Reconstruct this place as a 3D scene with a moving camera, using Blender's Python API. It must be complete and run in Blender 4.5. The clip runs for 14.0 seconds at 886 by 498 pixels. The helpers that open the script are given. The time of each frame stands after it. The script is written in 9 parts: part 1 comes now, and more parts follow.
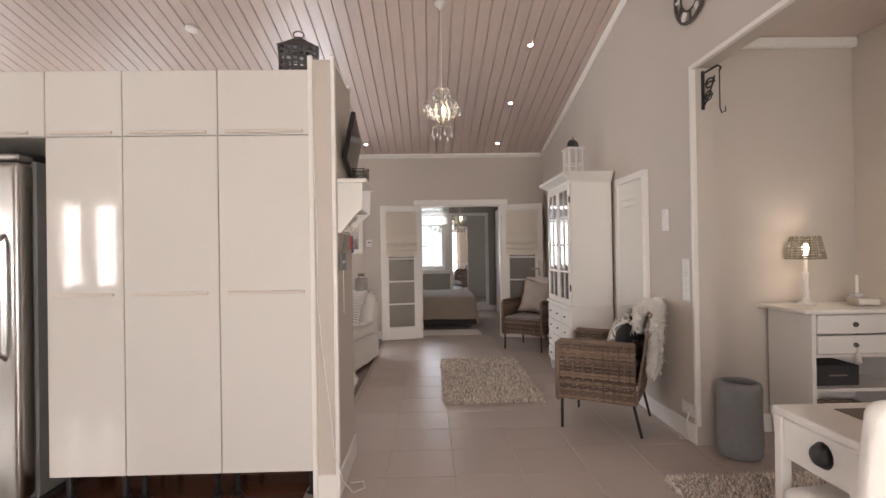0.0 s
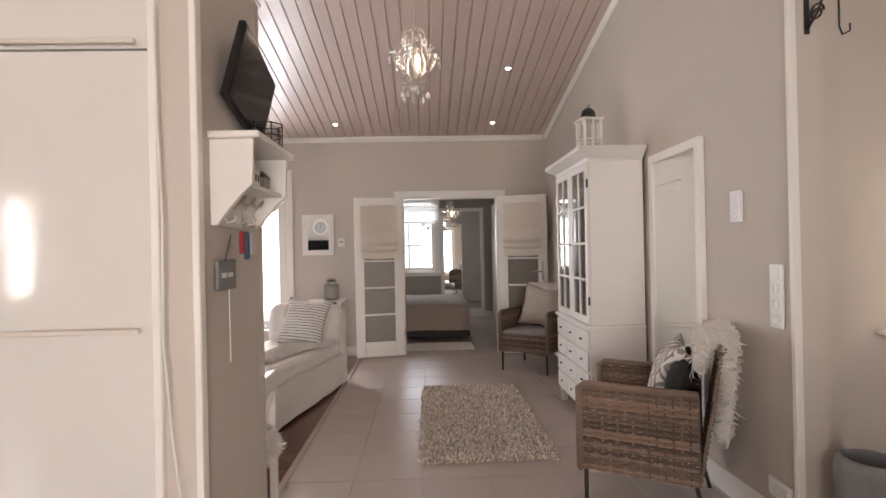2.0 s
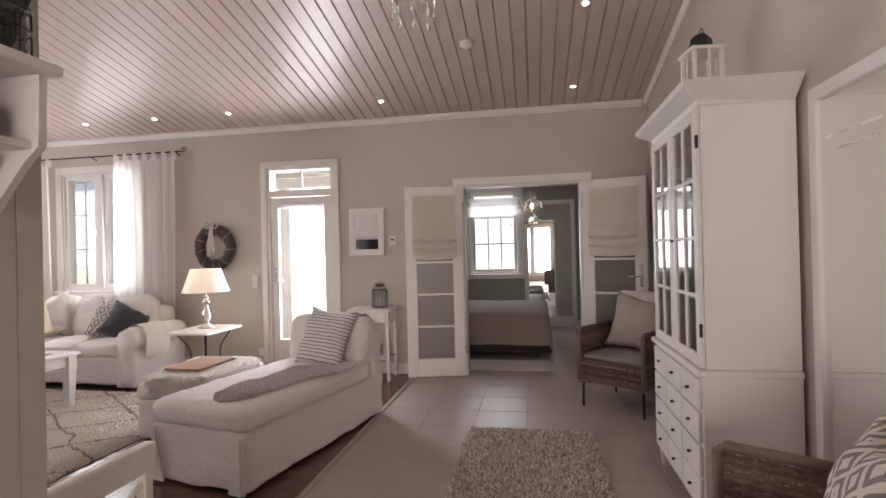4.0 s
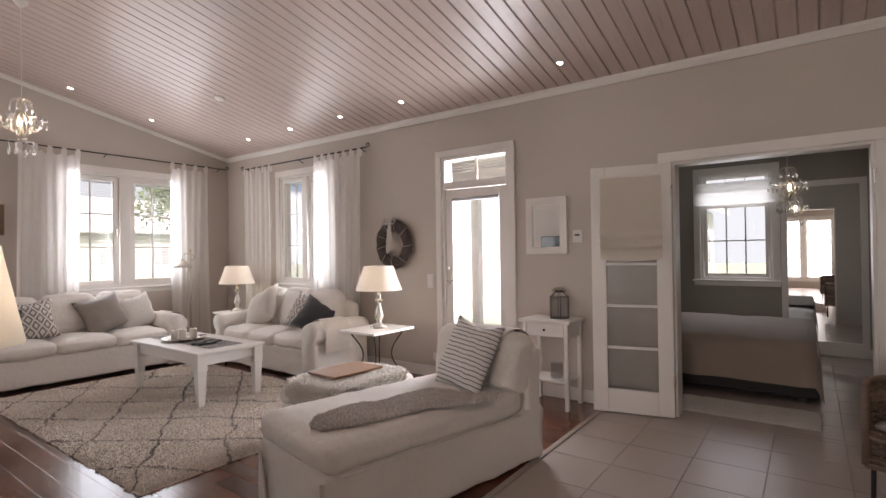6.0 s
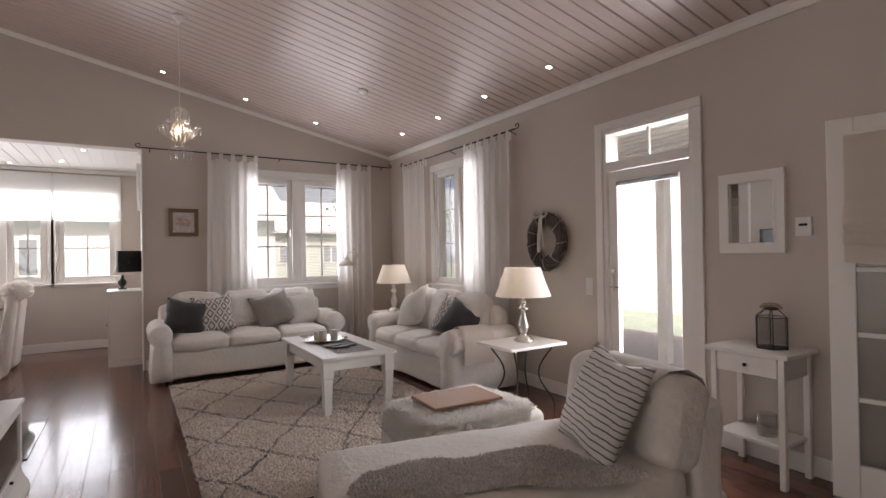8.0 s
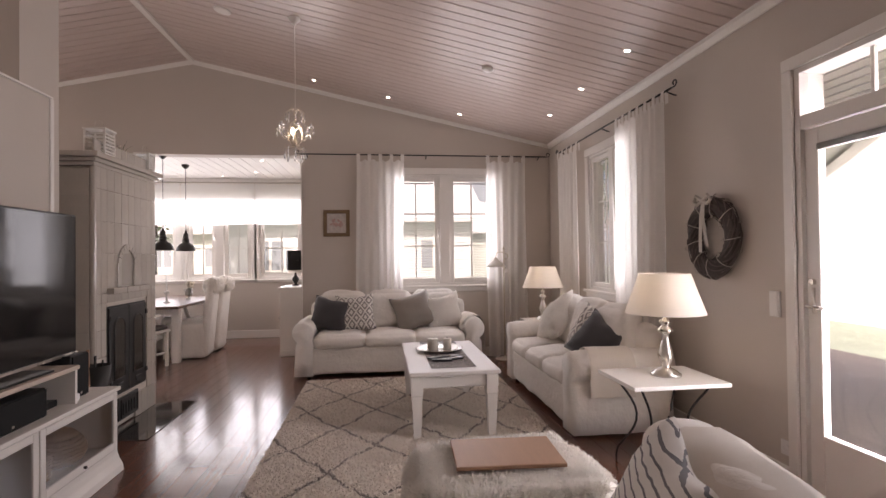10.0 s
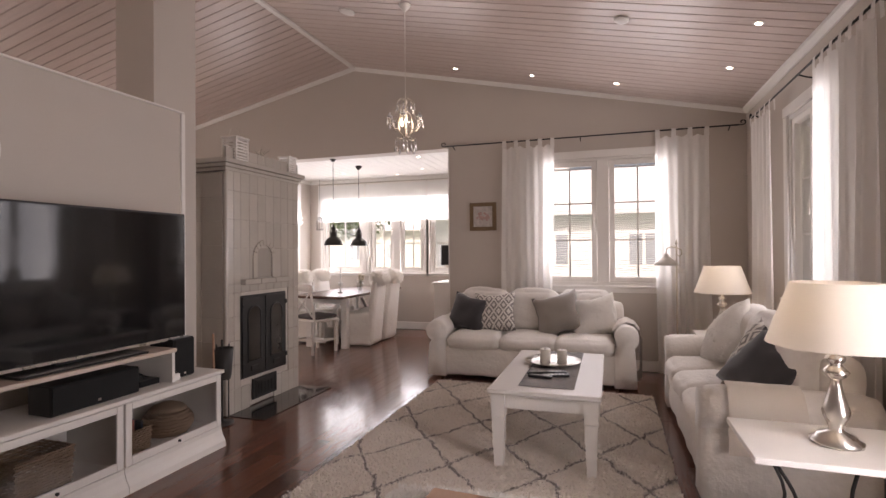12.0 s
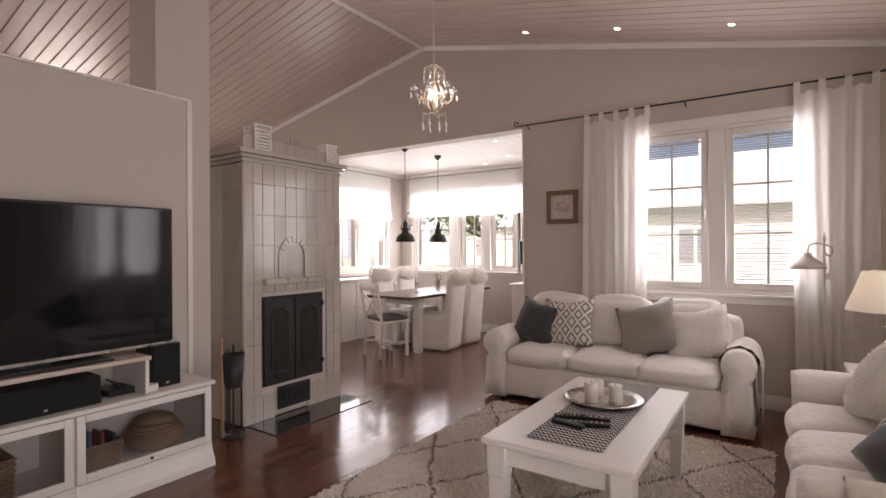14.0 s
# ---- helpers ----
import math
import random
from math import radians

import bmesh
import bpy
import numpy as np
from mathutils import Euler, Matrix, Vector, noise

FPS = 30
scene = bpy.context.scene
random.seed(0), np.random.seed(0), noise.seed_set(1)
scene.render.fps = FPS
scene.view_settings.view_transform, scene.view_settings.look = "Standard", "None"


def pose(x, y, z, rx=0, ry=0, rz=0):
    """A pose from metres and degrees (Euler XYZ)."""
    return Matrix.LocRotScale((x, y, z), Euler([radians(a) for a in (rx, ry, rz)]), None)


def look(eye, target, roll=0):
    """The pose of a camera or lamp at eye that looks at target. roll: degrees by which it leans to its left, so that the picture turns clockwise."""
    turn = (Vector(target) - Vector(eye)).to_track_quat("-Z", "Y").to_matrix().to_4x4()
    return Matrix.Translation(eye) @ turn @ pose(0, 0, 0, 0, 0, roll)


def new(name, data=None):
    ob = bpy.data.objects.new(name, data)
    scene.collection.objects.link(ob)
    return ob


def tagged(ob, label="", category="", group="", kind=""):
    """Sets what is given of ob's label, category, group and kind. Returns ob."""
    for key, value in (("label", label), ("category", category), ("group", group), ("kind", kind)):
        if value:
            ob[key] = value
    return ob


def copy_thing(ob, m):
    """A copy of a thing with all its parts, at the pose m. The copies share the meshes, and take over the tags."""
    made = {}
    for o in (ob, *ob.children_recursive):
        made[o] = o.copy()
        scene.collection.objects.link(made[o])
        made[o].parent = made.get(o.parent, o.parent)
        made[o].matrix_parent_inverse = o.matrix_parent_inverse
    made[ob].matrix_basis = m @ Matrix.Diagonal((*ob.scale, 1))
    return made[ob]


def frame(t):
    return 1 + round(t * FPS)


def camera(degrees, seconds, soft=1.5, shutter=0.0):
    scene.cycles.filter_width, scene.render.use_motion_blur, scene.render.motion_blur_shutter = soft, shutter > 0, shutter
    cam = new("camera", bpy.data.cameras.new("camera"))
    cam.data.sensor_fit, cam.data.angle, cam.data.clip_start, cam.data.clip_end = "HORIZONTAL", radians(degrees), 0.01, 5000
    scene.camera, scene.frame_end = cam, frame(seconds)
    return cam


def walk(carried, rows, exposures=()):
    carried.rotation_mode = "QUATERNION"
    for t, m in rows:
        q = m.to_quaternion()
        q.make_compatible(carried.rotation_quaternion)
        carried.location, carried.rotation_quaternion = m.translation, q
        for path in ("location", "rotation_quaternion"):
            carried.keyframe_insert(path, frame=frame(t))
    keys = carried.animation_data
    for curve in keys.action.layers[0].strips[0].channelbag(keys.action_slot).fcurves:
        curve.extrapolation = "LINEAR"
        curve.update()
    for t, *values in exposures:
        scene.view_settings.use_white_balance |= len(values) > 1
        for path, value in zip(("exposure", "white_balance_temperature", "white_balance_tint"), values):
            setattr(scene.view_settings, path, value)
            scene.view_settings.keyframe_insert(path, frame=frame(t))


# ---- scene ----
cam = camera(82.37, 14.0)
ROWS = [  # seconds, x, y, z, tilt, lean, turn
    (0.0, 0.041, 0.005, 1.319, 90.301, 0.889, -1.528),
    (0.5, 0.053, 0.272, 1.331, 90.182, 0.867, -1.793),
    (1.0, 0.080, 0.585, 1.328, 90.134, 0.819, -1.932),
    (1.5, 0.133, 0.875, 1.329, 90.159, 1.007, -1.972),
    (2.0, 0.224, 1.200, 1.338, 90.160, 1.188, -1.800),
    (4.5, 0.739, 2.645, 1.327, 90.313, 1.173, 16.381),
    (5.0, 0.803, 2.919, 1.320, 90.381, 1.031, 23.224),
    (5.5, 0.824, 3.159, 1.318, 90.426, 0.870, 28.879),
    (6.0, 0.800, 3.419, 1.332, 90.443, 0.782, 36.013),
    (6.5, 0.758, 3.654, 1.328, 90.446, 0.781, 41.935),
    (7.0, 0.679, 3.908, 1.325, 90.435, 0.704, 47.050),
    (7.5, 0.617, 4.118, 1.330, 90.385, 0.820, 52.254),
    (8.0, 0.547, 4.369, 1.342, 90.431, 0.899, 58.280),
    (10.5, 0.055, 5.749, 1.332, 90.691, 0.554, 89.447),
    (11.0, -0.063, 5.989, 1.335, 90.554, 0.467, 96.051),
    (11.5, -0.226, 6.195, 1.336, 90.480, 0.439, 102.135),
    (12.0, -0.425, 6.402, 1.336, 90.350, 0.390, 108.260),
    (12.5, -0.635, 6.565, 1.323, 90.297, 0.331, 113.509),
    (13.0, -0.894, 6.701, 1.339, 90.174, 0.330, 117.339),
    (13.5, -1.160, 6.786, 1.351, 90.062, 0.347, 120.329),
    (14.0, -1.473, 6.819, 1.346, 89.979, 0.308, 124.055),
]
EXPOSURES = [(0.0, 1.96, 6400, 14), (2.0, 2.04, 6450, 15), (4.5, 1.62, 6500, 17), (7.0, 1.18, 6550, 18), (8.0, 0.92, 6500, 18), (10.5, 1.02, 6900, 25), (14.0, 1.06, 6900, 23)]
walk(cam, [(t, pose(x, y, z, rx, ry, rz)) for t, x, y, z, rx, ry, rz in ROWS], EXPOSURES)

# ---- sky, sun and window light ----
world = bpy.data.worlds.new("world")
scene.world = world
world.use_nodes = True
wn = world.node_tree.nodes
sky = wn.new("ShaderNodeTexSky")
sky.sky_type, sky.sun_disc = "NISHITA", False
sky.air_density, sky.dust_density, sky.ozone_density = 0.8, 7.0, 0.3
sky.sun_elevation, sky.sun_rotation = radians(42), radians(130)
wn["Background"].inputs[1].default_value = 0.10
world.node_tree.links.new(sky.outputs[0], wn["Background"].inputs[0])
sun = new("sun", bpy.data.lights.new("sun", "SUN"))
sun.data.energy, sun.data.angle, sun.data.color = 3.6, radians(0.6), (1.0, 0.95, 0.88)
sun.matrix_world = look((0, 0, 20), (-12.0, 10.0, 5.9))


def area_light(name, centre, target, w, h, power, colour=(1, 1, 1)):
    lamp = new(name, bpy.data.lights.new(name, "AREA"))
    lamp.data.shape, lamp.data.size, lamp.data.size_y = "RECTANGLE", w, h
    lamp.data.energy, lamp.data.color = power, colour
    lamp.matrix_world = look(centre, target)
    return lamp


DAY = (0.93, 0.97, 1.0)
area_light("sky_west_window", (-6.448, 6.33, 1.7), (0, 6.33, 1.5), 1.3, 1.35, 9.5, DAY)
area_light("sky_north_window", (-4.60, 7.768, 1.7), (-4.60, 0, 1.5), 1.0, 1.35, 6.5, DAY)
area_light("sky_balcony_door", (-1.965, 7.96, 1.2), (-1.965, 0, 1.0), 0.7, 1.9, 30, DAY)
area_light("sky_bedroom_window", (-0.02, 11.23, 1.6), (-0.02, 0, 1.2), 0.8, 1.4, 4.5, DAY)
area_light("sky_dining_west", (-8.61, 2.8, 1.65), (0, 2.8, 1.4), 2.8, 1.3, 30, DAY)
area_light("sky_dining_south", (-7.55, 1.11, 1.65), (-7.55, 9, 1.4), 1.25, 1.3, 13, DAY)
area_light("sky_kitchen_window", (-4.65, -1.80, 1.5), (-4.65, 9, 1.4), 0.85, 1.2, 55, (1.0, 0.95, 0.88))
# Fill lamp for hall and units, set behind an added opening out of view.
area_light("sky_kitchen_fill", (0.6, -1.80, 1.3), (0.6, 9, 1.4), 1.5, 1.9, 36, (1.0, 0.95, 0.88))

# ---- materials ----
def mat(name, colour, rough=0.6, vary=0.08, scale=6.0, fine=90.0, bump=0.05, metal=0.0, gloss=0.0, rand=0.0,
        stretch=(1, 1, 1), sheen=0.0, dist=0.002, emit=0.0, trans=0.0):
    """A surface with large and small variation, fine relief and, for pieces, a shade of its own."""
    m = bpy.data.materials.new(name)
    m.use_nodes = True
    nt, n = m.node_tree, m.node_tree.nodes
    b = n["Principled BSDF"]
    link = nt.links.new
    tc = n.new("ShaderNodeTexCoord")
    mp = n.new("ShaderNodeMapping")
    mp.inputs["Scale"].default_value = stretch
    mp.inputs["Location"].default_value = (3.37, 1.73, 5.53)
    link(tc.outputs["Object"], mp.inputs[0])
    if rand:                        # pieces cut from one sheet each show another part of the pattern
        info, far = n.new("ShaderNodeObjectInfo"), n.new("ShaderNodeVectorMath")
        link(tc.outputs["Object"], far.inputs[0])
        link(info.outputs["Location"], far.inputs[1])
        link(far.outputs[0], mp.inputs[0])
    big, small = n.new("ShaderNodeTexNoise"), n.new("ShaderNodeTexNoise")
    for tex, s in ((big, scale), (small, fine)):
        tex.inputs["Scale"].default_value = s
        tex.inputs["Detail"].default_value = 4
        link(mp.outputs[0], tex.inputs["Vector"])
    add = n.new("ShaderNodeMath")
    add.operation = "ADD"
    link(big.outputs[0], add.inputs[0])
    link(small.outputs[0], add.inputs[1])
    value = add.outputs[0]
    if rand:
        r = n.new("ShaderNodeMath")
        r.operation, r.inputs[1].default_value, r.inputs[2].default_value = "MULTIPLY_ADD", rand / max(vary, 1e-3), -rand / max(vary, 1e-3) / 2
        link(info.outputs["Random"], r.inputs[0])
        a2 = n.new("ShaderNodeMath")
        link(value, a2.inputs[0])
        link(r.outputs[0], a2.inputs[1])
        value = a2.outputs[0]
    k = n.new("ShaderNodeMath")
    k.operation, k.inputs[1].default_value, k.inputs[2].default_value = "MULTIPLY_ADD", vary * 2, 1 - 2 * vary
    link(value, k.inputs[0])
    hue = n.new("ShaderNodeHueSaturation")
    hue.inputs["Color"].default_value = (*colour, 1)
    link(k.outputs[0], hue.inputs["Value"])
    link(hue.outputs[0], b.inputs["Base Color"])
    rr = n.new("ShaderNodeMath")
    rr.operation, rr.inputs[1].default_value, rr.inputs[2].default_value = "MULTIPLY_ADD", 0.12, rough - 0.06
    link(big.outputs[0], rr.inputs[0])
    link(rr.outputs[0], b.inputs["Roughness"])
    b.inputs["Metallic"].default_value = metal
    b.inputs["Coat Weight"].default_value = gloss
    b.inputs["Coat Roughness"].default_value = 0.06
    b.inputs["Sheen Weight"].default_value = sheen
    if trans:
        b.inputs["Transmission Weight"].default_value = trans
    if emit:
        b.inputs["Emission Color"].default_value = (*colour, 1)
        b.inputs["Emission Strength"].default_value = emit
    if bump:
        bp = n.new("ShaderNodeBump")
        bp.inputs["Strength"].default_value, bp.inputs["Distance"].default_value = min(1.0, bump * 4), dist
        link(small.outputs[0], bp.inputs["Height"])
        link(bp.outputs[0], b.inputs["Normal"])
    return m


def glow(name, colour, strength):
    m = bpy.data.materials.new(name)
    m.use_nodes = True
    n = m.node_tree.nodes
    n.remove(n["Principled BSDF"])
    e = n.new("ShaderNodeEmission")
    e.inputs[0].default_value, e.inputs[1].default_value = (*colour, 1), strength
    m.node_tree.links.new(e.outputs[0], n["Material Output"].inputs[0])
    return m


def glass_mat(name, tint=(1, 1, 1), clear=0.9, rough=0.02):
    """Thin glass: mostly clear, with a gloss that grows at glancing angles."""
    m = bpy.data.materials.new(name)
    m.use_nodes = True
    nt, n = m.node_tree, m.node_tree.nodes
    n.remove(n["Principled BSDF"])
    t, g, mix, lw, pw, fr = (n.new(k) for k in ("ShaderNodeBsdfTransparent", "ShaderNodeBsdfGlossy", "ShaderNodeMixShader", "ShaderNodeLayerWeight", "ShaderNodeMath", "ShaderNodeMath"))
    t.inputs[0].default_value = (*[c * clear for c in tint], 1)
    g.inputs["Roughness"].default_value = rough
    lw.inputs[0].default_value = 0.5
    pw.operation, pw.inputs[1].default_value = "POWER", 4.0
    fr.operation, fr.inputs[1].default_value, fr.inputs[2].default_value = "MULTIPLY_ADD", 0.85, 0.04
    for a, c in ((lw.outputs["Facing"], pw.inputs[0]), (pw.outputs[0], fr.inputs[0]), (fr.outputs[0], mix.inputs[0]), (t.outputs[0], mix.inputs[1]), (g.outputs[0], mix.inputs[2]), (mix.outputs[0], n["Material Output"].inputs[0])):
        nt.links.new(a, c)
    return m


def sheer_mat(name, colour, through_=0.45, weave=900.0, clear=0.0):
    """Thin cloth that lets light through."""
    m = bpy.data.materials.new(name)
    m.use_nodes = True
    nt, n = m.node_tree, m.node_tree.nodes
    n.remove(n["Principled BSDF"])
    d, t, mix, c, mix2 = (n.new(k) for k in ("ShaderNodeBsdfDiffuse", "ShaderNodeBsdfTranslucent", "ShaderNodeMixShader", "ShaderNodeBsdfTransparent", "ShaderNodeMixShader"))
    tc, noise_ = n.new("ShaderNodeTexCoord"), n.new("ShaderNodeTexNoise")
    noise_.inputs["Scale"].default_value = weave
    bp = n.new("ShaderNodeBump")
    bp.inputs["Strength"].default_value, bp.inputs["Distance"].default_value = 0.3, 0.001
    nt.links.new(tc.outputs["Object"], noise_.inputs["Vector"])
    nt.links.new(noise_.outputs[0], bp.inputs["Height"])
    for s in (d, t):
        s.inputs[0].default_value = (*colour, 1)
        nt.links.new(bp.outputs[0], s.inputs["Normal"])
    mix.inputs[0].default_value, mix2.inputs[0].default_value = through_, clear
    nt.links.new(d.outputs[0], mix.inputs[1])
    nt.links.new(t.outputs[0], mix.inputs[2])
    nt.links.new(mix.outputs[0], mix2.inputs[1])
    nt.links.new(c.outputs[0], mix2.inputs[2])
    nt.links.new(mix2.outputs[0], n["Material Output"].inputs[0])
    return m


WALL = mat("painted_wall", (0.57, 0.51, 0.455), 0.75, 0.03, 2.5, 160, 0.05)
# Bedroom walls take the greige wall hue at a lower value.
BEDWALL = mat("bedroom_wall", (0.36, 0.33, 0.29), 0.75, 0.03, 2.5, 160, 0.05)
WHITE = mat("white_paint", (0.81, 0.775, 0.73), 0.42, 0.025, 5, 120, 0.02)
GLOSSW = mat("gloss_white_front", (0.69, 0.66, 0.62), 0.07, 0.01, 3, 60, 0.0)
GLOSSW.node_tree.nodes["Principled BSDF"].inputs["Specular IOR Level"].default_value = 0.22
CEILW = mat("whitewashed_pine", (0.57, 0.465, 0.42), 0.30, 0.10, 3.0, 26, 0.08, stretch=(14, 0.7, 1))
CEILD = mat("white_ceiling_board", (0.78, 0.75, 0.71), 0.45, 0.05, 3.0, 26, 0.05, stretch=(0.7, 14, 1))
TILE = mat("grey_brown_floor_tile", (0.47, 0.40, 0.36), 0.34, 0.05, 2, 70, 0.03, rand=0.03)
GROUT = mat("grout", (0.50, 0.44, 0.40), 0.85, 0.06, 20, 200, 0.1)
PARQ = mat("dark_red_parquet", (0.135, 0.052, 0.030), 0.20, 0.20, 5, 60, 0.02, rand=0.35, stretch=(0.6, 9, 9), gloss=0.25)
LINEN = mat("white_cotton_cover", (0.84, 0.80, 0.745), 0.9, 0.03, 5, 24, 0.16, sheen=0.2, dist=0.012)
GLASS = glass_mat("clear_glass")
BLACKM = mat("black_iron", (0.02, 0.019, 0.018), 0.5, 0.1, 20, 200, 0.08)
SILVER = mat("brushed_silver", (0.62, 0.58, 0.53), 0.28, 0.05, 12, 200, 0.02, metal=1.0)

# ---- modelling tools ----
def obj(name, bm, material, parent=None, smooth=False):
    me = bpy.data.meshes.new(name)
    bmesh.ops.recalc_face_normals(bm, faces=bm.faces)
    bm.to_mesh(me)
    bm.free()
    if smooth:
        me.shade_smooth()
    me.materials.append(material)
    ob = new(name, me)
    ob.parent = parent
    return ob


def part(name, bm, material, parent, label="", smooth=False):
    ob = obj(name, bm, material, parent, smooth)
    if label:
        ob["label"] = label
    return ob


def thing(name, label, category, m=None, group="", kind=""):
    ob = new(name)
    ob.empty_display_size = 0.1
    if m is not None:
        ob.matrix_world = m
    return tagged(ob, label, category, group, kind)


def box(bm, x0, y0, z0, x1, y1, z1, bevel=0.0, seg=1):
    made = bmesh.ops.create_cube(bm, size=1)["verts"]
    bmesh.ops.scale(bm, vec=(abs(x1 - x0), abs(y1 - y0), abs(z1 - z0)), verts=made)
    bmesh.ops.translate(bm, vec=((x0 + x1) / 2, (y0 + y1) / 2, (z0 + z1) / 2), verts=made)
    if bevel:
        edges = list({e for v in made for e in v.link_edges})
        bmesh.ops.bevel(bm, geom=edges, offset=bevel, segments=seg, affect="EDGES", profile=0.5)
    return bm


def block(*a, bevel=0.0, seg=1):
    return box(bmesh.new(), *a, bevel=bevel, seg=seg)


def soft(w, d, h, r, n=10, wrinkle=0.0, puff=0.0, seed=0.0, at=(0, 0, 0)):
    """A padded box centred on x and y that stands on z=0: rounded edges, swollen faces and creases."""
    bm = bmesh.new()
    bmesh.ops.create_cube(bm, size=2)
    bmesh.ops.subdivide_edges(bm, edges=bm.edges[:], cuts=n, use_grid_fill=True)
    half = Vector((w / 2, d / 2, h / 2))
    for v in bm.verts:
        p = Vector([math.copysign(abs(c) ** 0.8, c) for c in v.co])
        q = Vector((p.x * half.x, p.y * half.y, p.z * half.z))
        rr = min(r, half.x, half.y, half.z)
        core = Vector([max(-half[i] + rr, min(half[i] - rr, q[i])) for i in range(3)])
        out = q - core
        if out.length > 1e-6:
            q = core + out.normalized() * rr
        sw = Vector([math.copysign(puff, p[i]) * (1 - p[(i + 1) % 3] ** 2) * (1 - p[(i + 2) % 3] ** 2) * abs(p[i]) ** 3 for i in range(3)])
        q += sw
        if wrinkle:
            q += noise.noise_vector(q * 5 + Vector((seed, seed * 2, 1))) * wrinkle + noise.noise_vector(q * 14 + Vector((seed, 3, 1))) * wrinkle * 0.4
        v.co = q + Vector((0, 0, h / 2)) + Vector(at)
    return bm


def pillow(w, h, t, seed=0.0, n=14, sag=0.0):
    """A scatter cushion that stands on its lower edge in the xz plane, with pointed corners."""
    bm = bmesh.new()
    rows = {}
    for side in (-1, 1):
        for i in range(n + 1):
            for j in range(n + 1):
                u, v = 2 * i / n - 1, 2 * j / n - 1
                edge = (1 - abs(u) ** 2.6) * (1 - abs(v) ** 2.6)
                if side == 1 and edge < 1e-6:
                    rows[side, i, j] = rows[-1, i, j]
                    continue
                pin = 1 - 0.13 * (1 - min(1, abs(u * v) * 1.05)) * max(abs(u), abs(v)) ** 2
                p = Vector((w / 2 * u * pin, side * t * 0.62 * max(0, edge) ** 0.5, h / 2 * v * pin + h / 2))
                p += noise.noise_vector(p * 7 + Vector((seed, 1, seed))) * 0.014 + noise.noise_vector(p * 17 + Vector((1, seed, 2))) * 0.006
                p.z -= sag * (1 - u * u) * (v + 1) / 2
                rows[side, i, j] = bm.verts.new(p)
    for side in (-1, 1):
        for i in range(n):
            for j in range(n):
                f = [rows[side, i, j], rows[side, i + 1, j], rows[side, i + 1, j + 1], rows[side, i, j + 1]]
                if len(set(f)) == 4:
                    bm.faces.new(f)
    return bm


def lathe(profile, seg=20, bm=None, at=(0, 0, 0)):
    bm = bm or bmesh.new()
    rings = []
    for r, z in profile:
        if r < 1e-5:
            rings.append([bm.verts.new((at[0], at[1], at[2] + z))])
        else:
            rings.append([bm.verts.new((at[0] + r * math.cos(2 * math.pi * k / seg), at[1] + r * math.sin(2 * math.pi * k / seg), at[2] + z)) for k in range(seg)])
    for a, b in zip(rings, rings[1:]):
        for k in range(seg):
            l = (k + 1) % seg
            if len(a) == 1 and len(b) == 1:
                continue
            if len(a) == 1:
                bm.faces.new((a[0], b[k], b[l]))
            elif len(b) == 1:
                bm.faces.new((a[k], a[l], b[0]))
            else:
                bm.faces.new((a[k], a[l], b[l], b[k]))
    return bm


def tube(points, r, seg=8, bm=None, taper=1.0):
    bm = bm or bmesh.new()
    pts = [Vector(p) for p in points]
    rings, ref = [], Vector((0.13, 0.31, 0.94))
    for i, p in enumerate(pts):
        d = (pts[min(i + 1, len(pts) - 1)] - pts[max(i - 1, 0)]).normalized()
        if abs(d.dot(ref)) > 0.95:
            ref = Vector((1, 0.1, 0.05))
        s = d.cross(ref).normalized()
        u = s.cross(d)
        ref = u
        rad = r * (1 + (taper - 1) * i / max(1, len(pts) - 1))
        rings.append([bm.verts.new(p + rad * (math.cos(2 * math.pi * k / seg) * s + math.sin(2 * math.pi * k / seg) * u)) for k in range(seg)])
    for a, b in zip(rings, rings[1:]):
        for k in range(seg):
            bm.faces.new((a[k], a[(k + 1) % seg], b[(k + 1) % seg], b[k]))
    bm.faces.new(rings[0][::-1])
    bm.faces.new(rings[-1])
    return bm


def prism(outline, depth, axis="y", at=0.0, bm=None):
    """An outline of (a, b) swept along an axis, from at to at + depth."""
    bm = bm or bmesh.new()
    put = {"y": lambda a, b, c: (a, c, b), "x": lambda a, b, c: (c, a, b), "z": lambda a, b, c: (a, b, c)}[axis]
    one = [bm.verts.new(put(a, b, at)) for a, b in outline]
    two = [bm.verts.new(put(a, b, at + depth)) for a, b in outline]
    bm.faces.new(one)
    bm.faces.new(two[::-1])
    for i in range(len(one)):
        j = (i + 1) % len(one)
        bm.faces.new((one[i], two[i], two[j], one[j]))
    return bm


def spin(bm, m):
    bmesh.ops.transform(bm, matrix=m, verts=bm.verts)
    return bm


